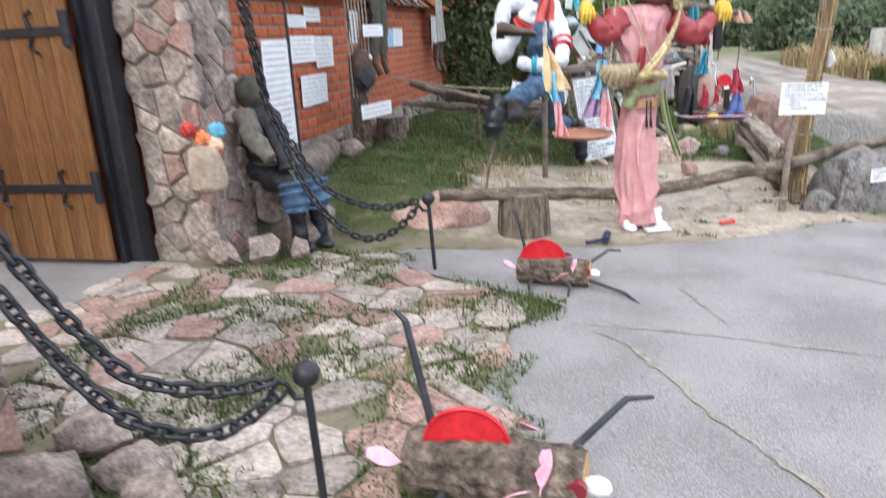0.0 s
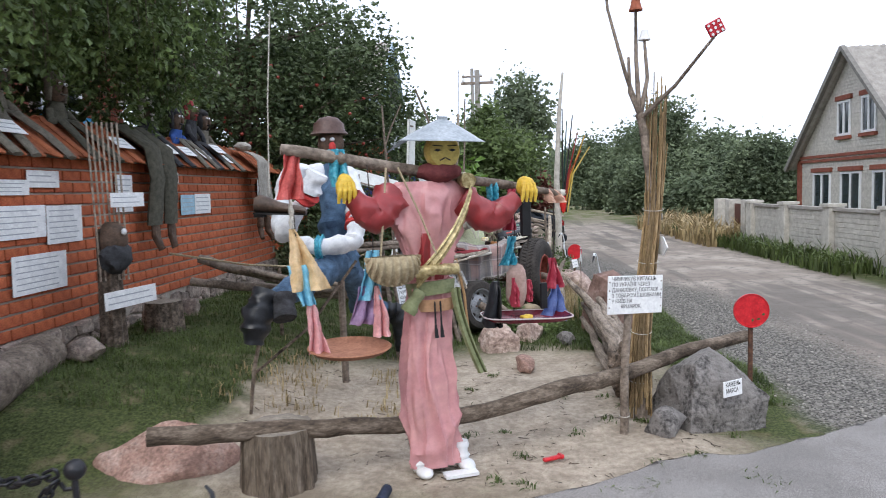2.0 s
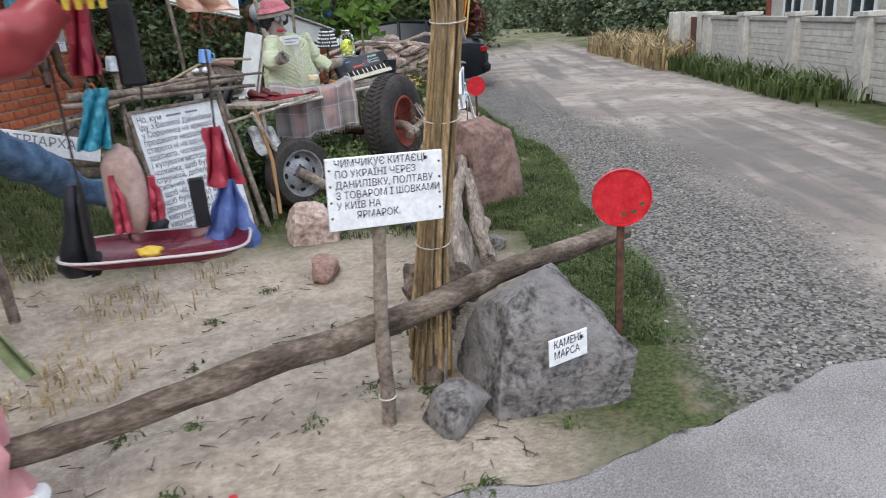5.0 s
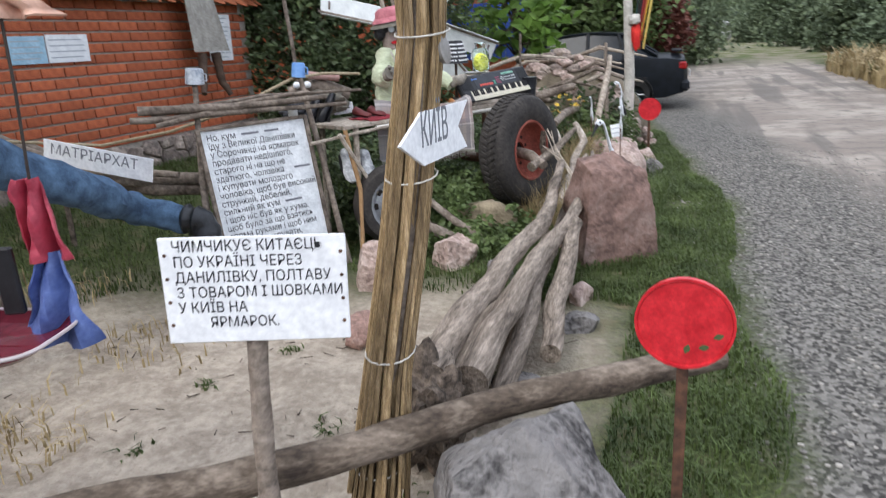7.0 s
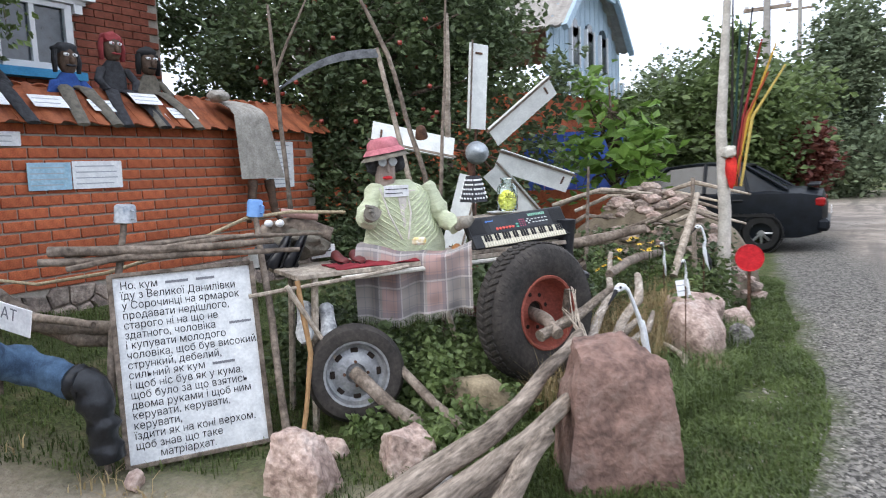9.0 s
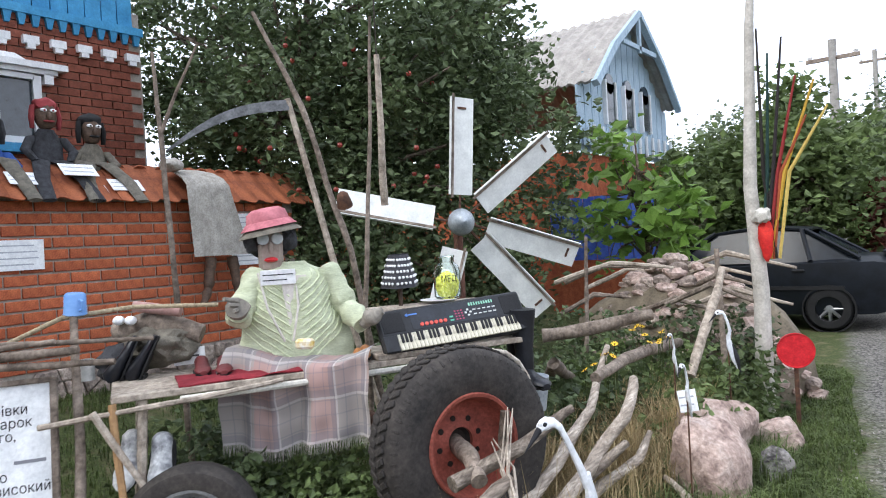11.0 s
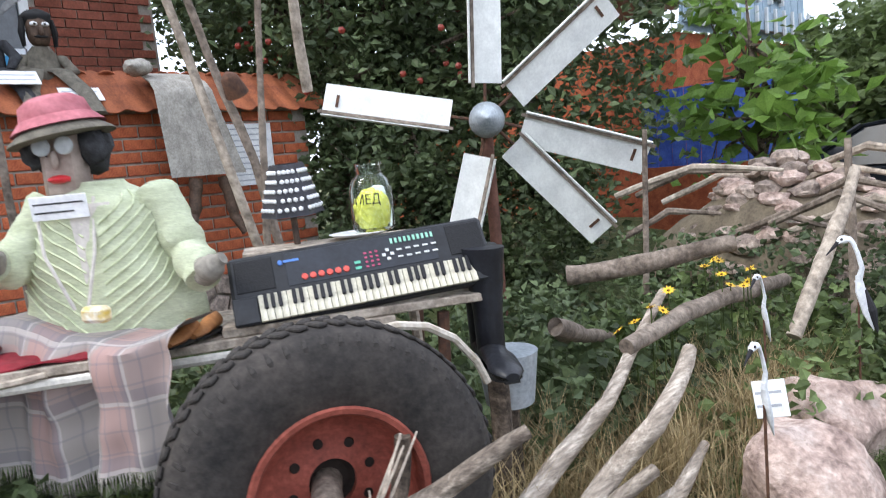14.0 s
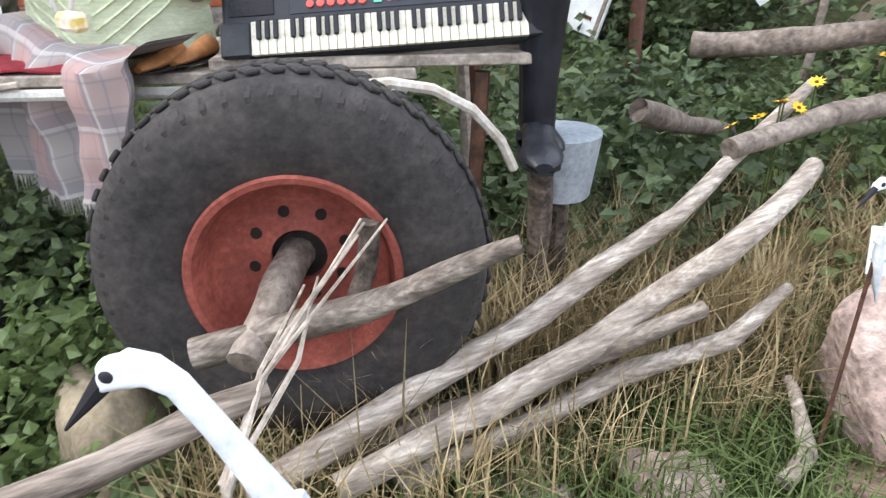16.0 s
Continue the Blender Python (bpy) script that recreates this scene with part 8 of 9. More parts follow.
limb_log("shaft_log", [(1.0, 8.3, 0.36), (1.25, 8.3, 0.18), (1.46, 8.3, 0.04)], [0.028, 0.03, 0.03], DRYWOOD, "thin grey log behind the small wheel", "log", "logs under the cart", seed=63)

# ---- the driver puppet in a pale green cardigan ----
MINT = M("pale_mint_knit", "b3ba9a", "ced4b8", scale=10, rough=0.95, bump=0.7, fine=160, stretch=(1, 1, 4))
me = Mesh()
O = Vector((0.68, 8.86, 0))
DF = Vector((0.80, -0.60, 0)).normalized()
DS = Vector((0.60, 0.80, 0)).normalized()


def dr(s, f, z):
    return O + DS * s + DF * f + Vector((0, 0, z))


def cardigan(u, v):
    z = 0.97 + v * 0.5
    a = 2 * math.pi * u
    w = 0.285 - 0.085 * v - 0.13 * sm(0.82, 1.0, v)
    k = 1 + 0.05 * math.sin(5 * a + 3 * v) + 0.10 * noise.noise(Vector((math.cos(a) * 2, math.sin(a) * 2, v * 3))) + 0.03 * noise.noise(Vector((math.cos(a) * 6, math.sin(a) * 6, v * 7)))
    return dr(w * k * math.cos(a), 0.62 * w * k * math.sin(a), z)


me.sheet(cardigan, 90, 30, 0, 0)
for q in (-1, 1):
    for i in range(11):
        v0 = -0.02 + 0.075 * i
        row = []
        for k in range(9):
            t = k / 8
            v = v0 + 0.36 * t
            if v < 0.02 or v > 0.93:
                continue
            c = cardigan(0.25 + q * (0.018 + 0.17 * t), v)
            row.append(c + (c - dr(0, 0, c.z)).normalized() * 0.003)
        if len(row) > 2:
            me.tube(row, 0.0042, 5, 9)
limb(me, [dr(-0.15, 0.0, 1.41), dr(-0.27, 0.08, 1.22), dr(-0.27, 0.2, 1.24)], [0.07, 0.065, 0.05], 0, 12)
limb(me, [dr(0.16, 0.0, 1.42), dr(0.27, 0.06, 1.22), dr(0.33, 0.17, 1.13)], [0.07, 0.06, 0.05], 0, 12)
limb(me, [dr(-0.27, 0.19, 1.24), dr(-0.27, 0.27, 1.27)], [0.035, 0.05], 1, 8)
limb(me, [dr(0.34, 0.16, 1.14), dr(0.37, 0.24, 1.17), dr(0.42, 0.26, 1.2)], [0.03, 0.04, 0.02], 1, 8)
for j in range(3):
    limb(me, [dr(-0.27, 0.25, 1.26 + 0.02 * j), dr(-0.29 - 0.02 * j, 0.33, 1.26 + 0.03 * j)], [0.016, 0.01], 1, 6)
me.sheet(lambda u, v: dr((u - 0.5) * (0.03 + 0.1 * v), 0.165 + 0.01 * v - 0.05 * v, 1.02 + 0.38 * v), 8, 10, 0.006, 2)
# head, hair, hat, sunglasses, mouth
HC = dr(-0.1, 0.0, 1.56)
me.box(HC + Vector((0, 0, -0.02)), (0.10, 0.125, 0.24), Matrix.Rotation(math.atan2(DF.y, DF.x), 3, "Z"), 3, bev=0.02)
me.blob(HC + DF * -0.07 + Vector((0, 0, 0.03)), (0.10, 0.13, 0.10), 6, 0.3, 3, 4)
for s in (-1, 1):
    me.blob(HC + DS * 0.09 * s + Vector((0, 0, 0.03)), (0.045, 0.04, 0.07), 8, 0.35, 3, 4)
at = Matrix.Translation(HC + Vector((0, 0, 0.09))) @ Euler((0.12, -0.12, 0.2)).to_matrix().to_4x4()
me.lathe([(0.165, -0.035), (0.16, -0.027), (0.11, 0.012)], 30, at, 5)
me.lathe([(0.11, 0.0), (0.112, 0.03), (0.10, 0.08), (0.07, 0.10), (0, 0.105)], 30, at, 6)
me.lathe([(0.145, 0.0), (0.118, 0.03), (0.11, 0.035)], 30, at, 6)
for s in (-1, 1):
    q = HC + DF * 0.075 + DS * 0.035 * s + Vector((0, 0, 0.03))
    me.lathe([(0, 0.004), (0.026, 0.004), (0.03, 0), (0.026, -0.008), (0, -0.008)], 16, plane(q, DS, (0, 0, 1)), 7)
me.blob(HC + DF * 0.075 + Vector((0, 0, -0.015)), (0.014, 0.012, 0.03), 3, 0.1, 2, 3)
me.blob(HC + DF * 0.06 + Vector((0, 0, -0.075)), (0.035, 0.035, 0.014), 3, 0.1, 2, 8)
# bead string
for s in (-1, 1):
    me.tube([dr(0.09 * s - 0.08, 0.1, 1.42), dr(0.075 * s - 0.06, 0.165, 1.25), dr(0.02 * s - 0.04, 0.19, 1.08)], 0.006, 6, 2)
solid("driver_puppet", me, [MINT, M("grey_work_glove", "77726a", "a09a8f", rough=0.95), M("white_lace", "b8b2ac", "d4cec6", rough=0.9), M("painted_wood_face", "8a7c74", "aa9a90", rough=0.7), CLOTHD, KHAKI, M("dusty_rose_felt", "a05a62", "c47c84", scale=10, rough=0.9), M("glasses_grey", "9aa0a4", "c4c8ca", rough=0.15, spec=0.8, bump=0), REDP, M("light_knit_rib", "b9c29c", "d9dfc0", rough=0.95)], "puppet in pale green cardigan and rose felt hat, seated on cart", "puppet", smooth=True)
note(tuple(dr(-0.16, 0.145, 1.36)), DS, (0.1, -0.08, 1), 0.17, 0.075, "small white name board at the puppet's chin", 2, group="name boards", ink=INK)
PLAID = bpy.data.materials.new("plaid_blanket")
PLAID.use_nodes = True
N, L = PLAID.node_tree.nodes, PLAID.node_tree.links
tcx = N.new("ShaderNodeUVMap")
tcx.uv_map = "UVMap"
acc = None
cols = [srgb("99918c"), srgb("a88680"), srgb("74737b"), srgb("bdb6b0")]
sep = N.new("ShaderNodeSeparateXYZ")
L.new(tcx.outputs[0], sep.inputs[0])
prev = None
for ax, freq, thr, colr, fac in ((0, 1.7, 0.55, cols[1], 0.7), (1, 1.5, 0.55, cols[1], 0.4), (0, 3.4, 0.76, cols[2], 0.5), (1, 3.0, 0.76, cols[2], 0.45), (0, 3.4, 0.94, cols[3], 0.7), (1, 3.0, 0.94, cols[3], 0.6), (0, 10.4, 0.9, cols[2], 0.4), (1, 8.8, 0.9, cols[2], 0.35)):
    fr = N.new("ShaderNodeMath")
    fr.operation = "MULTIPLY"
    fr.inputs[1].default_value = freq
    L.new(sep.outputs[ax], fr.inputs[0])
    fc = N.new("ShaderNodeMath")
    fc.operation = "FRACT"
    L.new(fr.outputs[0], fc.inputs[0])
    gt = N.new("ShaderNodeMath")
    gt.operation = "GREATER_THAN"
    gt.inputs[1].default_value = thr
    L.new(fc.outputs[0], gt.inputs[0])
    ml = N.new("ShaderNodeMath")
    ml.operation = "MULTIPLY"
    ml.inputs[1].default_value = fac
    L.new(gt.outputs[0], ml.inputs[0])
    mx = N.new("ShaderNodeMix")
    mx.data_type = "RGBA"
    L.new(ml.outputs[0], mx.inputs["Factor"])
    if prev:
        L.new(prev, mx.inputs["A"])
    else:
        mx.inputs["A"].default_value = cols[0]
    mx.inputs["B"].default_value = colr
    prev = mx.outputs["Result"]
L.new(prev, N["Principled BSDF"].inputs["Base Color"])
N["Principled BSDF"].inputs["Roughness"].default_value = 0.95
me = Mesh()
NU, NV = 40, 22


def blanket(u, v):
    c = Vector((0.55, 8.52, 0)).lerp(Vector((1.22, 8.86, 0)), u)
    out = Vector((0.4, -0.75, 0)).normalized()
    drop = sm(0.28, 0.42, v)
    f = 0.03 * math.sin(u * 17 + 1 + 2 * v) + 0.02 * math.sin(u * 31 + 2) + 0.03 * noise.noise(Vector((u * 6, v * 5, 4)))
    return c - out * 0.16 * (1 - sm(0, 0.34, v)) + out * (0.05 * drop + f * drop) + Vector((0, 0, 1.02 + 0.05 * math.sin(u * 5 + 1) * (1 - drop) + 0.05 * sm(0.3, 0.6, u) - 0.42 * max(0, v - 0.3) / 0.7 - 0.04 * math.sin(3 * u)))


bl = solid("plaid_blanket", me.sheet(blanket, NU, NV, 0.0), PLAID, "grey and rose plaid wool blanket draped over the cart's edge", "blanket", smooth=True)
uv = bl.data.uv_layers.new(name="UVMap")
for lp in bl.data.loops:
    uv.data[lp.index].uv = ((lp.vertex_index % (NU + 1)) / NU * 1.5, (lp.vertex_index // (NU + 1)) / NV)
part("fringe", raw(*(lambda pts: ([p for q in pts for p in q], [(3 * i, 3 * i + 1, 3 * i + 2) for i in range(len(pts))]))([(blanket(k / 160, 1), blanket(k / 160 + 0.004, 1), blanket(k / 160 + 0.002, 1) + Vector((random.uniform(-0.01, 0.01), random.uniform(-0.01, 0.01), -0.06))) for k in range(160)])), GREYLIN, bl, "woollen fringe")

# ---- goods on the cart ----
KF = Vector((1.14, 9.05, 0.975))
KD = Vector((0.40, 0.76, 0.045)).normalized()
KU = Vector((-0.11, 0.06, 0.21)).normalized()
KP = plane(KF, KD, KU)
KW, KH = 0.86, 0.24
kb = thing("keyboard", KP, "black electronic keyboard with worn ivory keys propped on the cart", "keyboard")
KBLACK = M("black_keyboard_plastic", "17181b", "26282c", scale=20, rough=0.5, bump=0.1)
part("case", Mesh().box((KW / 2, KH / 2, -0.025), (KW, KH, 0.05), bev=0.012).box((0.04, 0.045, 0.006), (0.078, 0.09, 0.02), bev=0.004).box((KW - 0.035, 0.045, 0.006), (0.07, 0.09, 0.02), bev=0.004), KBLACK, kb, local=True)
IVORY = M("ivory_keys", "b8b29c", "ded8c4", scale=30, rough=0.4, bump=0.05)
nw = 32
kw = (KW - 0.15) / nw
white = data("white_key", Mesh().box((0, 0, 0), (kw - 0.0016, 0.088, 0.012), bev=0.001), IVORY)
black = data("black_key", Mesh().box((0, 0, 0), (kw * 0.55, 0.052, 0.016), bev=0.002), INK)
for k in range(nw):
    x = 0.08 + (k + 0.5) * kw
    piece("white_key", white, kb, KP @ Matrix.Translation((x, 0.047, 0.006)))
    if (k + 3) % 7 not in (2, 6) and k < nw - 1:
        piece("black_key", black, kb, KP @ Matrix.Translation((x + kw / 2, 0.067, 0.014)))
part("speaker_grille", Mesh().box((0.08, 0.165, 0.001), (0.12, 0.11, 0.004), bev=0.002), M("dark_grille", "0f1012", "1c1d20", scale=200, rough=0.7), kb, local=True)
part("speaker_grille", Mesh().box((KW - 0.075, 0.165, 0.001), (0.12, 0.11, 0.004), bev=0.002), M("dark_grille", "0f1012", "1c1d20", scale=200, rough=0.7), kb, local=True)
part("control_panel", Mesh().box((KW * 0.5, 0.165, 0.0005), (0.50, 0.115, 0.003), bev=0.001), M("panel_grey", "202328", "2c3038", rough=0.4), kb, local=True)
for k in range(6):
    part("red_button", Mesh().lathe([(0.011, 0), (0.010, 0.006), (0, 0.007)], 12, Matrix.Translation((0.235 + 0.027 * k, 0.13, 0.002))), M("red_button", "c03a34", "e06a5c", rough=0.4, bump=0), kb, local=True)
for k in range(2):
    part("green_button", Mesh().box((0.41, 0.125 + 0.02 * k, 0.003), (0.02, 0.009, 0.005)), M("green_button", "3f9a80", "6cc0a4", rough=0.4, bump=0), kb, local=True)
for i in range(3):
    for j in range(4):
        part("number_button", Mesh().box((0.44 + 0.019 * i, 0.125 + 0.016 * j, 0.003), (0.009, 0.006, 0.004)), M("rose_button", "a83a5c", "c8587a", rough=0.4, bump=0), kb, local=True)
for k in range(10):
    part("drum_button", Mesh().box((0.535 + 0.0155 * k, 0.20, 0.003), (0.008, 0.018, 0.005)), M("mint_button", "7ab8a0", "a0d4bc", rough=0.4, bump=0), kb, local=True)
for j in range(2):
    for k in range(5):
        part("mode_button", Mesh().box((0.555 + 0.03 * k, 0.14 + 0.026 * j, 0.003), (0.018, 0.006, 0.004)), M("pale_button", "c4c6c4", "dcdedc", rough=0.4, bump=0), kb, local=True)
for dx, dy in ((-0.014, 0), (0.014, 0), (0, 0.016), (0, -0.016)):
    part("cursor_button", Mesh().box((0.515 + dx, 0.155 + dy, 0.003), (0.012, 0.01, 0.005)), M("pale_button", "c4c6c4", "dcdedc", rough=0.4, bump=0), kb, local=True)
part("badge", Mesh().box((0.2, 0.195, 0.002), (0.05, 0.008, 0.002)).lathe([(0.009, 0), (0.008, 0.004), (0, 0.005)], 8, Matrix.Translation((0.165, 0.193, 0.001))), M("badge_blue", "3f6cb4", "5c88cc", rough=0.4, bump=0), kb, local=True)
solid("keyboard_shelf", Mesh().box(KF + KD * 0.41 + Vector((-0.06, 0.03, -0.035)), (0.9, 0.12, 0.03), Matrix.Rotation(math.atan2(KD.y, KD.x), 3, "Z"), bev=0.004), PALEWOOD, "weathered board carrying the keyboard", "shelf")

GLASSJ = bpy.data.materials.new("clear_glass")
GLASSJ.use_nodes = True
g = GLASSJ.node_tree.nodes["Principled BSDF"]
g.inputs["Transmission Weight"].default_value, g.inputs["Roughness"].default_value, g.inputs["IOR"].default_value = 1.0, 0.03, 1.3
g.inputs["Base Color"].default_value = (0.88, 0.95, 0.93, 1)
JP = Matrix.Translation((1.09, 9.65, 1.20))
jar = thing("glass_jar", JP, "large glass jar half full of yellow honey-coloured rags", "jar")
body = part("glass", Mesh().lathe([(0, 0), (0.066, 0), (0.077, 0.012), (0.078, 0.15), (0.068, 0.185), (0.046, 0.205), (0.045, 0.235), (0.05, 0.238), (0.05, 0.245), (0.043, 0.245), (0.041, 0.205), (0.062, 0.182), (0.073, 0.15), (0.072, 0.014), (0, 0.008)], 30), GLASSJ, jar, smooth=True, local=True)
body.visible_shadow = False
part("filling", Mesh().blob((0, 0, 0.078), (0.066, 0.066, 0.075), 5, 0.16, 4, freq=4), M("lemon_yellow_rag", "c8c440", "e6e27c", rough=0.8, bump=0.3), jar, "lemon yellow filling", local=True)
lettering("lettering", "МЕД", 0.05, JP @ plane((0.055, -0.058, 0.1), DS, (0, 0, 1)) @ Matrix.Translation((-0.045, 0, 0.002)), jar, INK, 0.0006, squeeze=0.8)

LP = Matrix.Translation((0.93, 9.42, 1.12)) @ Euler((0.05, 0.04, 0)).to_matrix().to_4x4()
lamp = thing("table_lamp", LP, "small table lamp with a dark studded lattice shade", "lamp")
sh = part("shade", Mesh().lathe([(0.115, 0.17), (0.112, 0.172), (0.06, 0.35), (0.055, 0.35), (0.108, 0.17)], 6, closed=True), M("charcoal_shade", "2c2c30", "46464c", rough=0.8), lamp, local=True)
me = Mesh()
for k in range(6):
    for i in range(5):
        for j in range(4):
            t = (i + 0.5) / 5
            r = 0.112 - 0.05 * t
            a0, a1 = math.pi / 3 * k, math.pi / 3 * (k + 1)
            w = (j + 0.5 + 0.5 * (i % 2)) / 4.5
            q = Vector((r * math.cos(a0), r * math.sin(a0), 0)).lerp(Vector((r * math.cos(a1), r * math.sin(a1), 0)), w)
            me.blob((q.x * 1.01, q.y * 1.01, 0.18 + 0.16 * t), (0.009, 0.009, 0.009), 1, 0, 1)
part("studs", me, WHITE, sh, "pale lattice of studs", local=True)
part("stem", Mesh().tube([(0, 0, 0), (0, 0, 0.3)], 0.012, 8), BROWNL, lamp, local=True)
part("foot", Mesh().lathe([(0.07, -0.17), (0.07, -0.15), (0.015, -0.12), (0.012, 0.02)], 18), BROWNL, lamp, local=True)
mug((1.0, 9.75, 1.3), 0.03, 0.06, WHITE, "small white cup beside the jar")
solid("saucer", Mesh().lathe([(0, 0), (0.09, 0.005), (0.11, 0.015), (0.1, 0.016), (0, 0.008)], 20, Matrix.Translation((1.06, 9.6, 1.185))), WHITE, "white saucer under the jar", "saucer", smooth=True)
solid("shelf_back", Mesh().box((1.02, 9.55, 1.165), (0.7, 0.2, 0.03), Matrix.Rotation(math.atan2(KD.y, KD.x), 3, "Z"), bev=0.004).tube([(1.0, 9.5, 0.9), (1.0, 9.5, 1.16)], 0.02, 6).tube([(1.15, 9.8, 0.0), (1.12, 9.75, 1.16)], 0.02, 6), PALEWOOD, "weathered board behind the keyboard", "shelf")
TAN = M("tan_leather", "8a5a34", "b47c4c", scale=10, rough=0.55, bump=0.3)
MAROONL = M("maroon_leather", "4a1c1c", "6e3030", scale=10, rough=0.55, bump=0.3)
BLACKL = M("black_leather", "121317", "26282e", scale=14, rough=0.35, bump=0.35)
shoe("shoe", pose(1.06, 8.93, 0.96, 0, 0, -50), 0.16, TAN, "small tan leather shoe beside the keyboard", group="shoes on the cart")
shoe("shoe", pose(1.02, 9.02, 0.96, 0, 0, -50), 0.16, TAN, "small tan leather shoe beside the keyboard", group="shoes on the cart")
shoe("shoe", pose(0.44, 8.46, 0.95, 0, 0, -30), 0.2, MAROONL, "maroon leather shoe on the cart's bed", group="shoes on the cart")
shoe("shoe", pose(0.54, 8.52, 0.95, 0, 0, -35), 0.2, MAROONL, "maroon leather shoe on the cart's bed", group="shoes on the cart")
shoe("shoe", pose(0.2, 8.2, 0.99, 0, -65, 60), 0.24, BLACKL, "black court shoe leaning on the cart", group="shoes on the cart")
shoe("shoe", pose(0.28, 8.26, 0.99, 0, -65, 50), 0.24, BLACKL, "black court shoe leaning on the cart", group="shoes on the cart")
shoe("trainer", pose(0.5, 8.06, 0.66, 0, 45, -50), 0.26, M("grey_white_trainer", "6a6c70", "d2d4d4", scale=16, rough=0.6), "grey and white trainer hanging from the cart's front", group="shoes on the cart")
shoe("trainer", pose(0.6, 8.14, 0.64, 0, 45, -40), 0.26, M("grey_white_trainer", "6a6c70", "d2d4d4", scale=16, rough=0.6), "grey and white trainer hanging from the cart's front", group="shoes on the cart")
note((0.24, 8.43, 0.97), (0.75, 0.62, 0.06), (-0.1, 0.1, 1), 0.16, 0.085, "small white name board on the cart's bed", 1, group="name boards", ink=INK)
cloth("red_cloth", lambda u, v: ct(-0.95 + u * 0.62, 0.0 + v * 0.3, 0.955 + 0.02 * noise.noise(Vector((u * 5, v * 5, 2)))), 14, 8, M("deep_red_cloth", "6e1420", "8e2a34", rough=0.9), "deep red cloth spread on the cart's bed", group="cloths on the cart")
solid("folded_coat", Mesh().blob((0.12, 8.42, 1.08), (0.24, 0.16, 0.11), 15, 0.3, 4, freq=2.2), KHAKI, "bundle of brown-grey clothes on the cart", "clothes", smooth=True)
solid("folded_jacket", Mesh().blob((0.02, 8.28, 1.0), (0.14, 0.12, 0.1), 16, 0.3, 4, freq=2.2), CLOTHD, "bundle of dark clothes on the cart", "clothes", smooth=True)
solid("eyed_log", Mesh().tube([(-0.05, 8.3, 1.15), (0.15, 8.4, 1.2), (0.32, 8.55, 1.12)], [0.06, 0.07, 0.05], 12).blob((0.04, 8.26, 1.22), (0.03, 0.03, 0.025), 3, 0, 2, 1).blob((0.12, 8.28, 1.22), (0.03, 0.03, 0.025), 3, 0, 2, 1), [DRYWOOD, WHITE], "grey log with two white painted eyes", "garden ornament", smooth=True)
solid("pink_roll", Mesh().tube([(0.12, 8.3, 1.29), (0.3, 8.45, 1.25)], 0.028, 12), M("dusty_pink_paper", "9c7a74", "b8968e", rough=0.85), "dusty pink roll lying on the log", "roll", smooth=True)
solid("tin_can", Mesh().lathe([(0.035, 0), (0.035, 0.1), (0.033, 0.1), (0.033, 0.01), (0, 0.01)], 16, Matrix.Translation((0.1, 8.06, 0.96))), M("pale_tin", "a8a8a4", "c8c8c4", rough=0.4, metal=0.4), "pale tin can on the cart's front", "tin", smooth=True)
solid("gift_packet", Mesh().box(dr(0.03, 0.26, 1.07), (0.09, 0.05, 0.05), Matrix.Rotation(0.5, 3, "Z"), bev=0.012), M("white_yellow_packet", "d0b040", "e8e8e4", scale=14, rough=0.5), "small white and yellow packet in the puppet's lap", "packet")
boot1 = shoe("tall_boot", pose(1.52, 9.78, 0.71, 0, 0, -30), 0.27, BLACKL, "tall black leather boot standing on a stump", high=0.36, group="tall boots")
shoe("tall_boot", pose(1.44, 9.83, 0.71, 0, 0, -25), 0.27, BLACKL, "tall black leather boot standing on a stump", high=0.36, group="tall boots")
limb_log("stump", [(1.46, 9.85, 0.0), (1.49, 9.83, 0.35), (1.5, 9.81, 0.712)], [0.03, 0.03, 0.04], BARK, "dark wooden stump under the tall boots", "stump", seed=66)
bucket = thing("zinc_bucket", (1.47, 9.98, 0.5), "small grey zinc bucket on a post behind the boots", "bucket")
part("post", Mesh().tube([(1.43, 9.93, 0.0), (1.43, 9.93, 0.53)], 0.03, 8), BARK, bucket)
part("wall", Mesh().lathe([(0.085, 0.0), (0.09, 0.0), (0.115, 0.19), (0.108, 0.19)], 26, Matrix.Translation((1.43, 9.93, 0.53))), TINH, bucket, smooth=True)
part("bottom", Mesh().lathe([(0.086, 0), (0.086, 0.01), (0, 0.01)], 26, Matrix.Translation((1.43, 9.93, 0.525))), TINH, bucket)
solid("mudguard", Mesh().tube([(1.58, 9.2, 0.975), (1.60, 9.32, 0.975), (1.61, 9.42, 0.95), (1.615, 9.52, 0.89), (1.617, 9.6, 0.8), (1.617, 9.64, 0.72)], 0.013, 7), M("peeling_white_paint", "a89a86", "dcd6cc", scale=18, rough=0.8, bump=0.4), "curved white pipe behind the tractor tyre", "pipe", smooth=True)

# ---- scythe, forked sticks, bells ----
scy = thing("scythe", (0.35, 9.55, 0), "old scythe with a grey wooden shaft standing upright", "scythe")
part("shaft", Mesh().tube([(0.55, 9.75, 0.1), (0.36, 9.55, 1.14), (0.28, 9.4, 1.9), (0.22, 9.29, 2.45)], [0.022, 0.022, 0.02, 0.018], 9), PALEWOOD, scy, smooth=True)
S0, S1 = Vector((0.234, 9.29, 2.41)), Vector((-0.3, 8.78, 2.13))
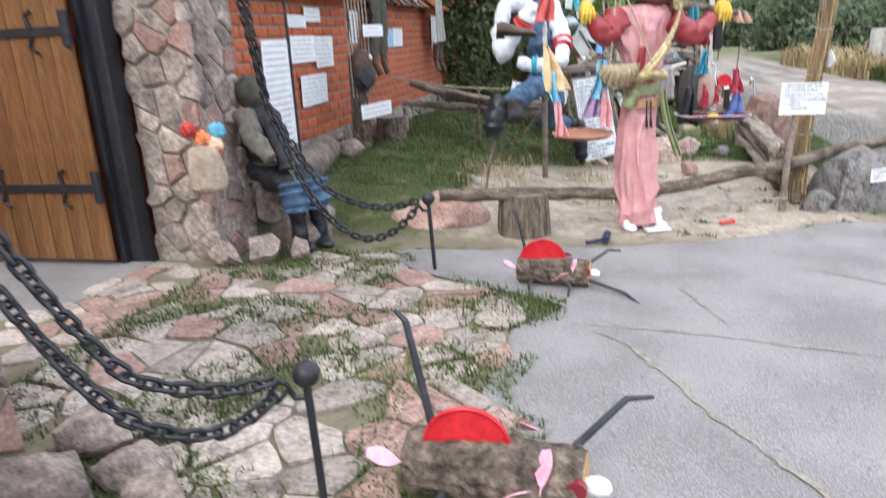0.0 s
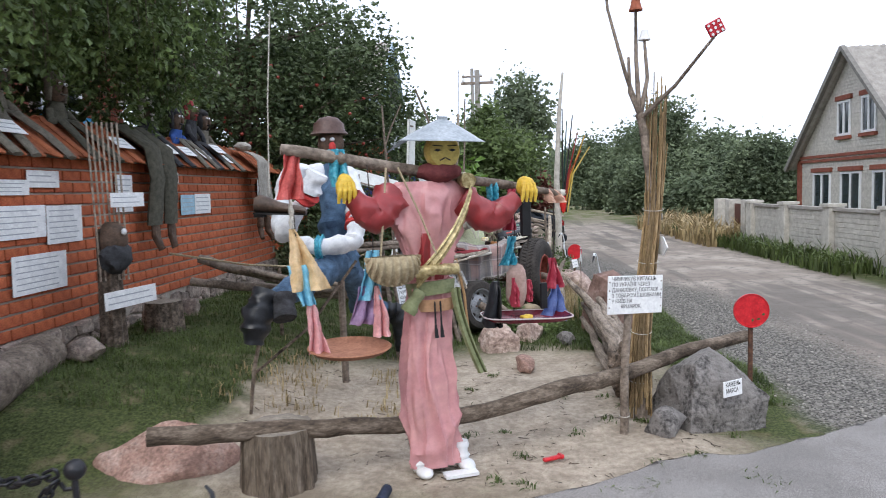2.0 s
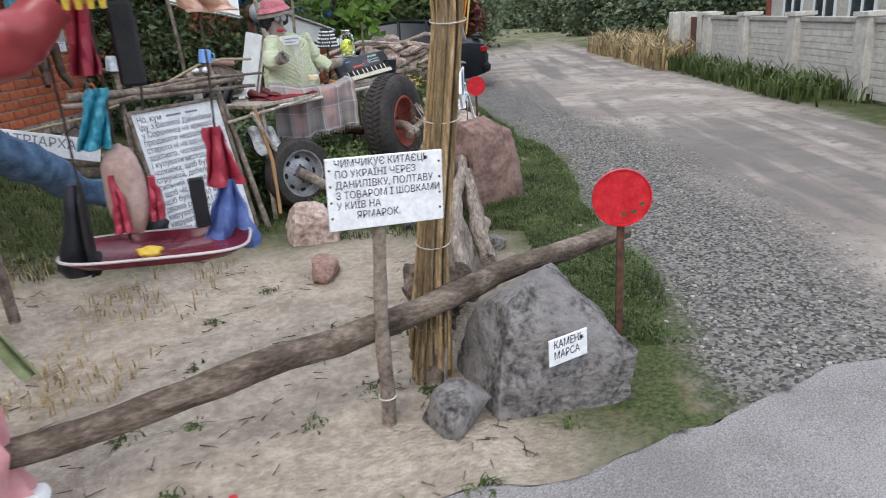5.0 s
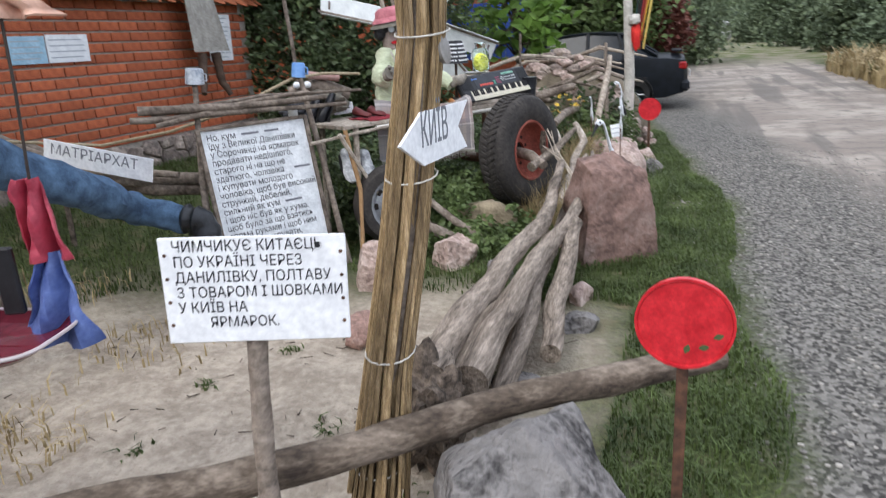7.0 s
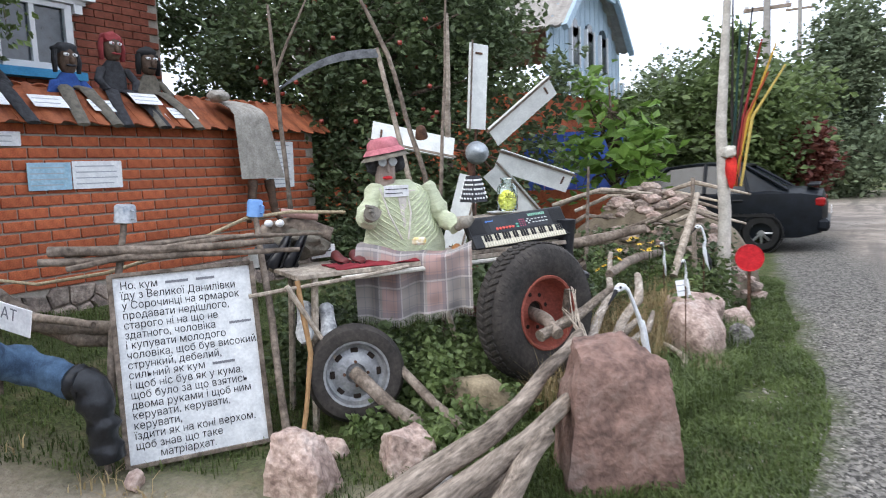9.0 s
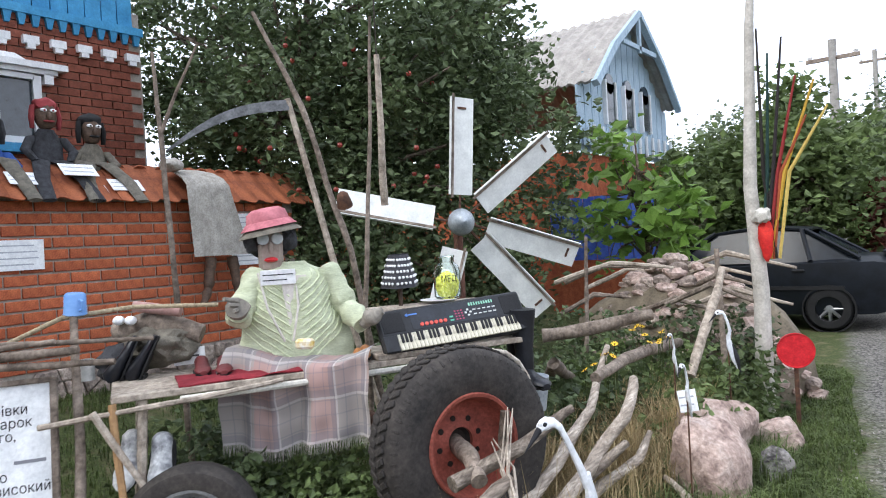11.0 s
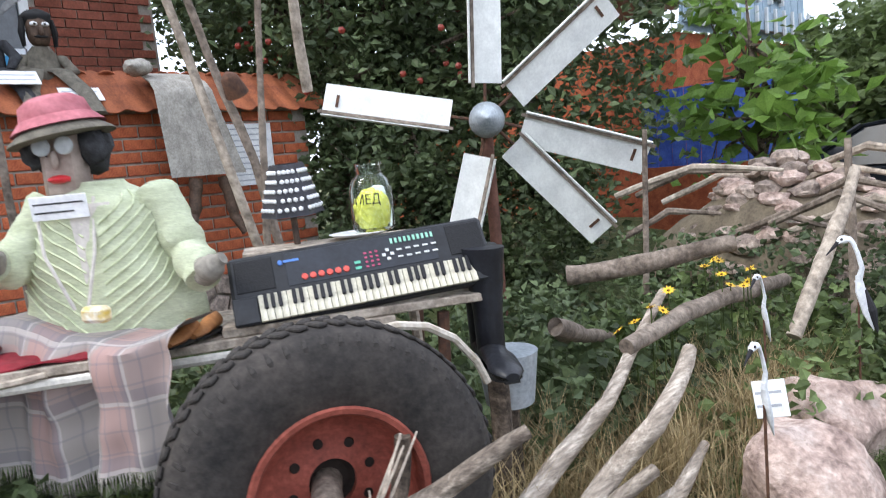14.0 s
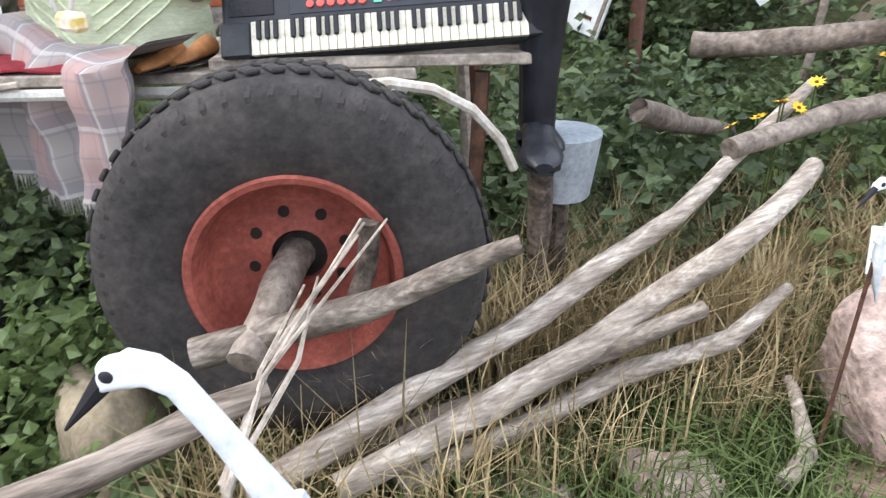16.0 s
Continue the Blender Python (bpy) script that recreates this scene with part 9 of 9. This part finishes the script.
part("blade", Mesh().sheet(lambda u, v: S0.lerp(S1, u) + Vector((0, 0, 0.09 * math.sin(math.pi * u * 0.9) + (v - 0.5) * 0.065 * (1 - 0.8 * u ** 3))), 24, 2, 0.004), M("old_blade_steel", "4c4e50", "7a7c7e", scale=20, rough=0.5, metal=0.6), scy, "thin curved steel blade")
limb_log("forked_stick", [(-0.22, 8.78, 0.2), (-0.25, 8.76, 1.3), (-0.3, 8.75, 2.25), (-0.32, 8.74, 2.75)], [0.02, 0.018, 0.015, 0.01], DRYWOOD, "tall forked stick beside the cart", "stick", "tall sticks", seed=71, n=8)
limb_log("forked_stick", [(-0.3, 8.75, 2.25), (-0.22, 8.82, 2.5), (-0.1, 8.9, 2.78)], [0.013, 0.01, 0.007], DRYWOOD, "side fork of the tall stick", "stick", "tall sticks", seed=72, n=7)
limb_log("tall_stick", [(0.6, 9.47, 0.2), (0.6, 9.47, 1.2), (0.64, 9.52, 1.9), (0.68, 9.57, 2.9)], [0.018, 0.016, 0.013, 0.008], DRYWOOD, "thin grey stick standing behind the cart", "stick", "tall sticks", seed=73, n=7)
limb_log("tall_stick", [(0.5, 9.75, 0.3), (0.42, 9.55, 1.5), (0.28, 9.35, 2.4), (0.05, 9.2, 3.0)], [0.022, 0.02, 0.018, 0.012], DRYWOOD, "bent grey stick beside the scythe", "stick", "tall sticks", seed=74, n=8)
limb_log("hanging_stick", [(0.5, 9.8, 1.78), (0.55, 9.75, 2.2), (0.58, 9.72, 2.72)], [0.024, 0.022, 0.018], PALEWOOD, "pale stick hanging from a branch", "stick", "tall sticks", seed=75, n=8)
solid("cord", Mesh().tube([(0.58, 9.72, 2.7), (0.6, 9.7, 3.3)], 0.004, 5), M("dark_cord", "2c2624", "4a423c", rough=0.9, bump=0), "cord holding the hanging stick", "cord")
solid("bell", Mesh().lathe([(0.05, 0), (0.045, 0.03), (0.035, 0.08), (0.01, 0.1), (0, 0.1)], 16, Matrix.Translation((0.45, 9.5, 1.78)) @ Euler((0.5, 0.3, 0)).to_matrix().to_4x4()), RUSTIRON, "dark iron bell tied to a stick", "bell", smooth=True)

# ---- windmill with white blades ----
HB = Vector((-0.33, 11.77, 1.70))
AX = Vector((0.72, -0.69, 0.05)).normalized()
MP = plane(HB, AX.cross(Vector((0, 0, 1))) * -1, (0, 0, 1))
mill = thing("windmill", (-0.5, 11.95, hgt(-0.5, 11.9)), "garden windmill with white sheet blades on a rusty pole", "windmill")
part("pole", Mesh().tube([HB - AX * 0.25 + Vector((0, 0, -1.75)), HB - AX * 0.22], 0.045, 10), M("rusty_brown_pipe", "5a3c32", "7c5648", rough=0.8), mill, smooth=True)
part("cone", at_pose(MP, Mesh().lathe([(0.0, 0.22), (0.05, 0.2), (0.11, 0.1), (0.13, 0.0), (0.12, -0.02), (0, -0.02)], 24)), TINH, mill, "grey sheet metal cone", smooth=True)
part("drum", at_pose(MP, Mesh().lathe([(0.11, -0.16), (0.11, -0.06), (0.08, -0.03), (0, -0.03)], 24)), RUSTIRON, mill, smooth=True)
BLADE = M("white_sheet_metal", "cfd1ce", "eceeea", scale=7, rough=0.5, bump=0.1, grit=0.03)
for k, a in enumerate((86, 38, -19, -49, -107, 167)):
    at = MP @ Matrix.Rotation(radians(a), 4, "Z") @ Matrix.Rotation(radians(18), 4, "X")
    b = part("blade", at_pose(at, Mesh().box((0.72, 0, -0.02), (0.92, 0.25, 0.006)).box((0.72, 0.123, 0.0), (0.92, 0.006, 0.03))), BLADE, mill)
    part("strap", at_pose(at, Mesh().box((0.72, 0.095, -0.008), (0.98, 0.022, 0.012))), DRYWOOD, b)
    part("bolt", at_pose(at, Mesh().box((1.08, 0, -0.012), (0.02, 0.09, 0.008))), RUSTIRON, b)
    part("arm", at_pose(at, Mesh().tube([(0.05, 0, -0.03), (0.4, 0, -0.03)], 0.012, 6)), RUSTIRON, mill)

# ---- boulders, driftwood, logs ----
solid("reddish_boulder", crag((2.34, 8.22, 0.2), (0.27, 0.22, 0.5), 305, 38, 0.86), REDROCK, "tall angular reddish boulder at the verge", "boulder", smooth=True)
solid("pink_boulder", crag((1.04, 7.40, 0.12), (0.18, 0.14, 0.17), 302, 10, 0.6), PALEROCK, "rounded pink-grey boulder before the cart", "boulder", "boulders before the cart", smooth=True)
solid("pink_boulder", crag((1.36, 7.82, 0.08), (0.13, 0.11, 0.12), 303, 50, 0.7), PALEROCK, "small pale pink boulder before the cart", "boulder", "boulders before the cart", smooth=True)
solid("pink_boulder", Mesh().blob((1.36, 8.62, 0.12), (0.27, 0.17, 0.19), 304, 0.15, 4, cuts=6), M("mossy_stone", "6e6250", "a4967c", scale=10, rough=0.95, bump=0.8), "flat stone covered with dry grass by the wheel", "boulder", "boulders before the cart", smooth=True)
for i, (x, y, a, b, c, mt) in enumerate(((2.2, 10.5, 0.28, 0.3, 0.34, PALEROCK), (2.1, 11.15, 0.3, 0.28, 0.36, PALEROCK), (2.35, 11.6, 0.2, 0.18, 0.18, PALEROCK), (2.5, 10.9, 0.16, 0.14, 0.16, GREYROCK), (2.45, 10.2, 0.2, 0.16, 0.1, PINKSTONE), (2.13, 9.78, 0.14, 0.12, 0.09, PALEROCK), (2.0, 9.45, 0.12, 0.1, 0.07, STONE), (1.25, 6.6, 0.16, 0.12, 0.11, PINKSTONE), (0.3, 7.0, 0.09, 0.06, 0.06, PALEROCK), (0.95, 7.75, 0.1, 0.08, 0.06, PALEROCK), (2.35, 6.9, 0.12, 0.1, 0.08, GREYROCK), (2.3, 7.3, 0.1, 0.08, 0.08, PALEROCK), (1.75, 7.55, 0.13, 0.1, 0.1, GREYROCK), (2.2, 6.2, 0.14, 0.1, 0.1, GREYROCK))):
    solid("boulder", Mesh().blob((x, y, hgt(x, y) + c * 0.25), (a, b, c), 310 + i, 0.16, 4, cuts=7, rot=40 * i), mt, "pale stone among the grass and logs" if c < 0.2 else "large pale pink granite stone by the road", "stone", "stones along the verge", smooth=True)
PILE = [([(2.02, 5.6, 0.34), (1.98, 6.1, 0.37), (2.0, 6.8, 0.38), (2.05, 7.5, 0.41), (1.98, 8.3, 0.47), (1.93, 8.9, 0.52)], [0.075, 0.06, 0.055, 0.048, 0.038, 0.026]),
        ([(2.13, 5.7, 0.3), (2.13, 6.26, 0.31), (2.11, 6.75, 0.33), (2.15, 7.36, 0.35), (2.18, 8.05, 0.4)], [0.068, 0.062, 0.056, 0.048, 0.038]),
        ([(2.3, 6.35, 0.12), (2.26, 6.8, 0.2), (2.24, 7.3, 0.27), (2.22, 7.7, 0.36)], [0.05, 0.055, 0.05, 0.04]),
        ([(2.2, 5.85, 0.12), (2.16, 6.5, 0.2), (2.12, 7.2, 0.24)], [0.045, 0.05, 0.035]),
        ([(1.96, 5.75, 0.12), (1.94, 6.5, 0.14), (2.0, 7.4, 0.16), (1.98, 8.0, 0.2)], [0.045, 0.045, 0.036, 0.026]),
        ([(2.05, 5.9, 0.1), (2.06, 6.7, 0.14), (2.08, 7.6, 0.2), (2.04, 8.4, 0.3)], [0.036, 0.04, 0.034, 0.022])]
solid("root_stump", Mesh().blob((2.0, 5.62, 0.22), (0.13, 0.17, 0.2), 91, 0.5, 4, freq=2.6), BARK, "gnarled root end of the driftwood pile", "stump", smooth=True)
DRIFT = M("driftwood_grain", "453b32", "9c8f82", scale=5, rough=0.9, bump=0.9, fine=26, cc=srgb("7d7165"), rand=0.15, bdist=0.012, stretch=(4, 0.5, 4), grit=0.2, gs=4)
for i, (p, r) in enumerate(PILE):
    limb_log("driftwood_trunk", p, r, DRIFT, "smooth grey driftwood trunk in the long pile", "log", "driftwood pile", seed=80 + i)
DRIFT2 = M("dry_log_grain", "5b5047", "a4988a", scale=5, rough=0.9, bump=0.9, fine=26, cc=srgb("756a5f"), bdist=0.012, stretch=(4, 0.7, 4), grit=0.2, gs=4)
PALELOG = M("bleached_log_grain", "85796c", "cbc0b2", scale=5, rough=0.9, bump=0.9, fine=26, cc=srgb("9c9083"), bdist=0.012, stretch=(4, 0.7, 4), grit=0.2, gs=4)
for i, (p, r, mt) in enumerate((
        ([(1.85, 8.83, 0.2), (1.79, 9.21, 0.26), (1.74, 9.73, 0.38), (1.68, 10.17, 0.5), (1.41, 11.05, 0.715)], [0.036, 0.037, 0.034, 0.03, 0.02], PALELOG),
        ([(1.88, 9.03, 0.17), (1.91, 9.41, 0.26), (1.88, 9.86, 0.38), (1.93, 10.08, 0.5), (1.78, 10.6, 0.6)], [0.034, 0.038, 0.036, 0.036, 0.028], PALELOG),
        ([(1.72, 8.8, 0.49), (1.82, 9.15, 0.57), (1.95, 9.445, 0.7)], [0.036, 0.032, 0.02], DRIFT2),
        ([(1.73, 9.0, 0.13), (1.855, 9.4, 0.21), (1.89, 9.63, 0.27), (1.97, 10.0, 0.385)], [0.034, 0.036, 0.034, 0.022], DRIFT2),
        ([(1.91, 9.15, 0.12), (1.9, 9.77, 0.2), (2.0, 10.08, 0.28), (1.985, 10.3, 0.37)], [0.03, 0.03, 0.026, 0.016], PALELOG),
        ([(2.28, 10.0, 0.06), (2.26, 10.1, 0.09), (2.08, 10.25, 0.14)], [0.022, 0.024, 0.016], PALELOG),
        ([(1.76, 9.12, 0.5), (1.72, 9.18, 0.6), (1.73, 9.2, 0.72)], [0.02, 0.026, 0.022], BARK),
        ([(1.0, 10.85, 0.8), (1.3, 11.05, 0.84), (1.65, 11.3, 0.92)], [0.05, 0.05, 0.04], DRYWOOD),
        ([(1.6, 10.45, 0.62), (1.6, 10.9, 0.66), (1.62, 11.4, 0.66), (1.59, 12.0, 0.61)], [0.034, 0.04, 0.042, 0.036], DRYWOOD),
        ([(1.25, 10.5, 0.62), (1.45, 10.2, 0.74), (1.2, 10.9, 0.5)], [0.035, 0.04, 0.03], DRYWOOD),
        ([(1.9, 11.3, 0.5), (1.95, 11.6, 0.85), (1.98, 11.9, 1.2)], [0.035, 0.035, 0.025], PALEWOOD))):
    limb_log("dry_log", p, r, mt, "cracked dry log lying among yellow grass", "log", "dry logs", seed=100 + i)
for k in range(6):
    rgk = random.Random(40 + k)
    limb_log("dead_twig", [(2.02 + rgk.uniform(0, 0.06), 8.78, 0.42), (1.9 + rgk.uniform(-0.02, 0.04), 8.93 + rgk.uniform(-0.04, 0.05), 0.55), (1.76 + rgk.uniform(-0.03, 0.05), 9.1 + rgk.uniform(-0.08, 0.14), 0.68 + rgk.uniform(-0.06, 0.1))], [0.008, 0.006, 0.003], PALEWOOD, "thin split twig standing before the tractor wheel", "twig", "twigs before the wheel", seed=120 + k, n=6)
# heap of rubble and brushwood behind
for i in range(280):
    rgk = random.Random(900 + i)
    a, q = rgk.uniform(0, 6.283), rgk.uniform(0, 1) ** 0.5
    x, y = 1.25 + 1.15 * q * math.cos(a), 13.0 + 0.7 * q * math.sin(a)
    z = 1.22 * (1 - q ** 1.8)
    s = rgk.uniform(0.05, 0.12)
    solid("rubble_stone", Mesh().blob((x, y, z + 0.03), (s, s * 0.8, s * 0.6), 900 + i, 0.22, 2, cuts=5), PALEROCK if i % 3 == 0 else STONE, "rough pale rubble stone in a heap", "stone", "rubble heap")
solid("rubble_core", Mesh().blob((1.25, 13.05, 0.0), (1.12, 0.66, 1.12), 5, 0.12, 4), M("heap_soil", "5e5548", "857a68", rough=0.95, bump=0.8), "earth under the rubble heap", "earth", smooth=True)
for i in range(10):
    rgk = random.Random(700 + i)
    x, y = rgk.uniform(0.6, 2.1), rgk.uniform(12.3, 13.1)
    a = rgk.uniform(-0.5, 0.5)
    z = 0.8 + rgk.uniform(0, 0.5)
    l = rgk.uniform(0.3, 0.7)
    limb_log("brushwood", [(x - l * math.cos(a), y - l * math.sin(a), z - 0.15), (x, y, z + 0.03), (x + l * math.cos(a), y + l * math.sin(a), z - 0.12 * rgk.random())], [0.022, 0.026, 0.012], DRYWOOD if i % 2 else PALEWOOD, "crooked dry branch on the rubble heap", "branch", "brushwood on the heap", seed=700 + i, n=7)
# yellow rudbeckia
for (x, y, z), k in (((1.5, 10.72, 0.62), 9), ((1.6, 11.3, 0.68), 10)):
    fl = thing("yellow_flowers", (x, y, 0.1), "clump of yellow rudbeckia flowers among the weeds", "flowers", "yellow flower clumps")
    for i in range(k):
        rgk = random.Random(int(x * 1000) + i)
        c = Vector((x + rgk.gauss(0, 0.09), y + rgk.gauss(0, 0.12), z + rgk.uniform(0, 0.16)))
        tilt = Matrix.Translation(c) @ Euler((rgk.uniform(-0.3, 0.9), rgk.uniform(-0.3, 0.6), rgk.uniform(0, 6))).to_matrix().to_4x4()
        pm = Mesh()
        for j in range(10):
            pm.sheet(lambda u, v: tilt @ Matrix.Rotation(0.628 * j, 4, "Z") @ Vector((0.006 + 0.026 * u, (v - 0.5) * 0.013 * math.sin(math.pi * min(1, u + 0.2)), 0.004 * u)), 3, 1)
        f = part("bloom", pm, M("yellow_petals", "c89a10", "ecc83c", rough=0.6, bump=0), fl)
        part("centre", Mesh().blob(c, (0.008, 0.008, 0.007), 1, 0, 1), M("dark_flower_eye", "5a3a10", "7a5420", rough=0.9, bump=0), f)
        part("stem", Mesh().tube([(c.x, c.y, 0.15), c - Vector((0, 0, 0.005))], 0.003, 4), GRASSM, fl)


def crane(base, up, s, P3, label, dark=False, bow=0.0):
    """A cut-out crane on a wire: body, neck, head, bill."""
    x, y = base
    c = thing("crane_cutout", (x, y, hgt(x, y)), label, "garden ornament", "white crane cutouts")
    T = Matrix.Translation((x, y, up)) @ Matrix.Rotation(P3, 4, "Z")
    CRW = M("crane_white_plastic", "c8ccd0", "e8eaec", rough=0.4, bump=0.05)
    part("neck", at_pose(T, Mesh().tube([(0, 0, 0), ((0.02 - 0.06 * bow) * s, 0, 0.08 * s), ((0.0 - 0.08 * bow) * s, 0, 0.16 * s), ((-0.02 - 0.09 * bow) * s, 0, 0.215 * s), ((-0.035 - 0.1 * bow) * s, 0, 0.235 * s), ((-0.06 - 0.1 * bow) * s, 0, 0.24 * s), ((-0.085 - 0.1 * bow) * s, 0, 0.228 * s), ((-0.1 - 0.1 * bow) * s, 0, 0.215 * s)], [0.026 * s, 0.019 * s, 0.016 * s, 0.016 * s, 0.019 * s, 0.022 * s, 0.018 * s, 0.009 * s], 12, flat=0.6)), CRW, c, smooth=True)
    hd = part("head", at_pose(T, Mesh().blob(((-0.066 - 0.1 * bow) * s, 0, 0.235 * s), (0.03 * s, 0.015 * s, 0.022 * s), 2, 0.02, 3)), CRW, c, smooth=True)
    part("bill", at_pose(T, Mesh().tube([((-0.09 - 0.1 * bow) * s, 0, 0.222 * s), ((-0.15 - 0.1 * bow) * s, 0, 0.155 * s)], [0.013 * s, 0.002 * s], 8)), INK, hd)
    for q in (-1, 1):
        part("eye", at_pose(T, Mesh().blob(((-0.078 - 0.1 * bow) * s, q * 0.015 * s, 0.238 * s), (0.008 * s, 0.004 * s, 0.008 * s), 2, 0, 2)), INK, hd)
    part("body", at_pose(T, Mesh().tube([(0.0, 0, 0.04 * s), (0.01 * s, 0, -0.04 * s), (0.04 * s, 0, -0.16 * s), (0.07 * s, 0, -0.26 * s)], [0.02 * s, 0.04 * s, 0.035 * s, 0.004 * s], 12, flat=0.5)), CRW, c, smooth=True)
    if dark:
        part("wing", at_pose(T, Mesh().tube([(0.03 * s, 0, -0.04 * s), (0.06 * s, 0, -0.15 * s), (0.09 * s, 0, -0.28 * s)], [0.012 * s, 0.03 * s, 0.004 * s], 10, flat=0.9)), INK, c)
    part("wire", Mesh().tube([(x, y, hgt(x, y) - 0.03), (x, y, up - 0.08 * s)], 0.005, 6), RUSTIRON, c)


crane((2.15, 11.35), 0.75, 0.8, 0.6, "white and black crane cutout on a wire", True)
crane((2.26, 10.15), 0.66, 0.6, 1.4, "slim white crane cutout on a wire")
crane((1.88, 11.05), 0.68, 0.6, 1.4, "slim white crane cutout on a wire")
crane((2.315, 8.845), 0.585, 1.1, 1.1, "white crane cutout with a black bill close to the logs", bow=0.9)
note((2.17, 10.3, 0.5), (0.8, 0.5, 0.1), (-0.2, 0.1, 1), 0.1, 0.12, "small white card on the pale stone", 2, group="cards by the cranes")

# ---- white pole with painted sticks ----
wp = thing("painted_pole", (2.15, 12.3, 0), "bleached bare trunk hung with painted sticks and rags", "pole")
part("trunk", Mesh().tube([(2.15, 12.3, 0), (2.17, 12.25, 1.0), (2.14, 12.2, 1.8), (2.2, 12.15, 3.0), (2.26, 12.1, 3.6)], [0.07, 0.06, 0.05, 0.035, 0.02], 10), M("bleached_trunk", "a8a298", "d8d3ca", scale=8, rough=0.85, bump=0.5), wp, smooth=True)
for k, (hexa, dx, top) in enumerate((("1c3a34", 0.12, 2.8), ("2a2426", 0.22, 2.9), ("8a2a2a", 0.3, 2.6), ("c09a3a", 0.42, 2.55), ("a05030", 0.36, 2.3), ("26221f", 0.05, 3.0), ("c8b060", 0.5, 2.35))):
    part("painted_stick", Mesh().tube([(2.2 + 0.02 * k, 12.22, 1.25), (2.22 + dx * 0.4, 12.2, 1.9), (2.2 + dx, 12.15, top)], [0.012, 0.016, 0.008], 6), M("stick_paint_" + hexa, hexa, hexa, rough=0.7), wp)
part("red_rag", Mesh().blob((2.24, 12.18, 1.4), (0.05, 0.04, 0.16), 5, 0.3, 3), M("scarlet_rag", "c01c1c", "e03a30", rough=0.8), wp, smooth=True)
part("white_rag", Mesh().blob((2.22, 12.15, 1.58), (0.07, 0.05, 0.06), 6, 0.4, 3), OFFWH, wp, smooth=True)
limb_log("thin_pole", [(1.95, 12.0, 0.0), (1.93, 12.0, 0.9), (1.92, 12.0, 1.35)], [0.025, 0.022, 0.018], DRYWOOD, "grey stake beside the rubble heap", "stake", seed=88, n=8)
limb_log("thin_pole", [(0.95, 11.6, 0.1), (0.98, 11.62, 0.8), (1.0, 11.65, 1.5)], [0.02, 0.018, 0.014], DRYWOOD, "grey stake among the weeds", "stake", seed=89, n=8)
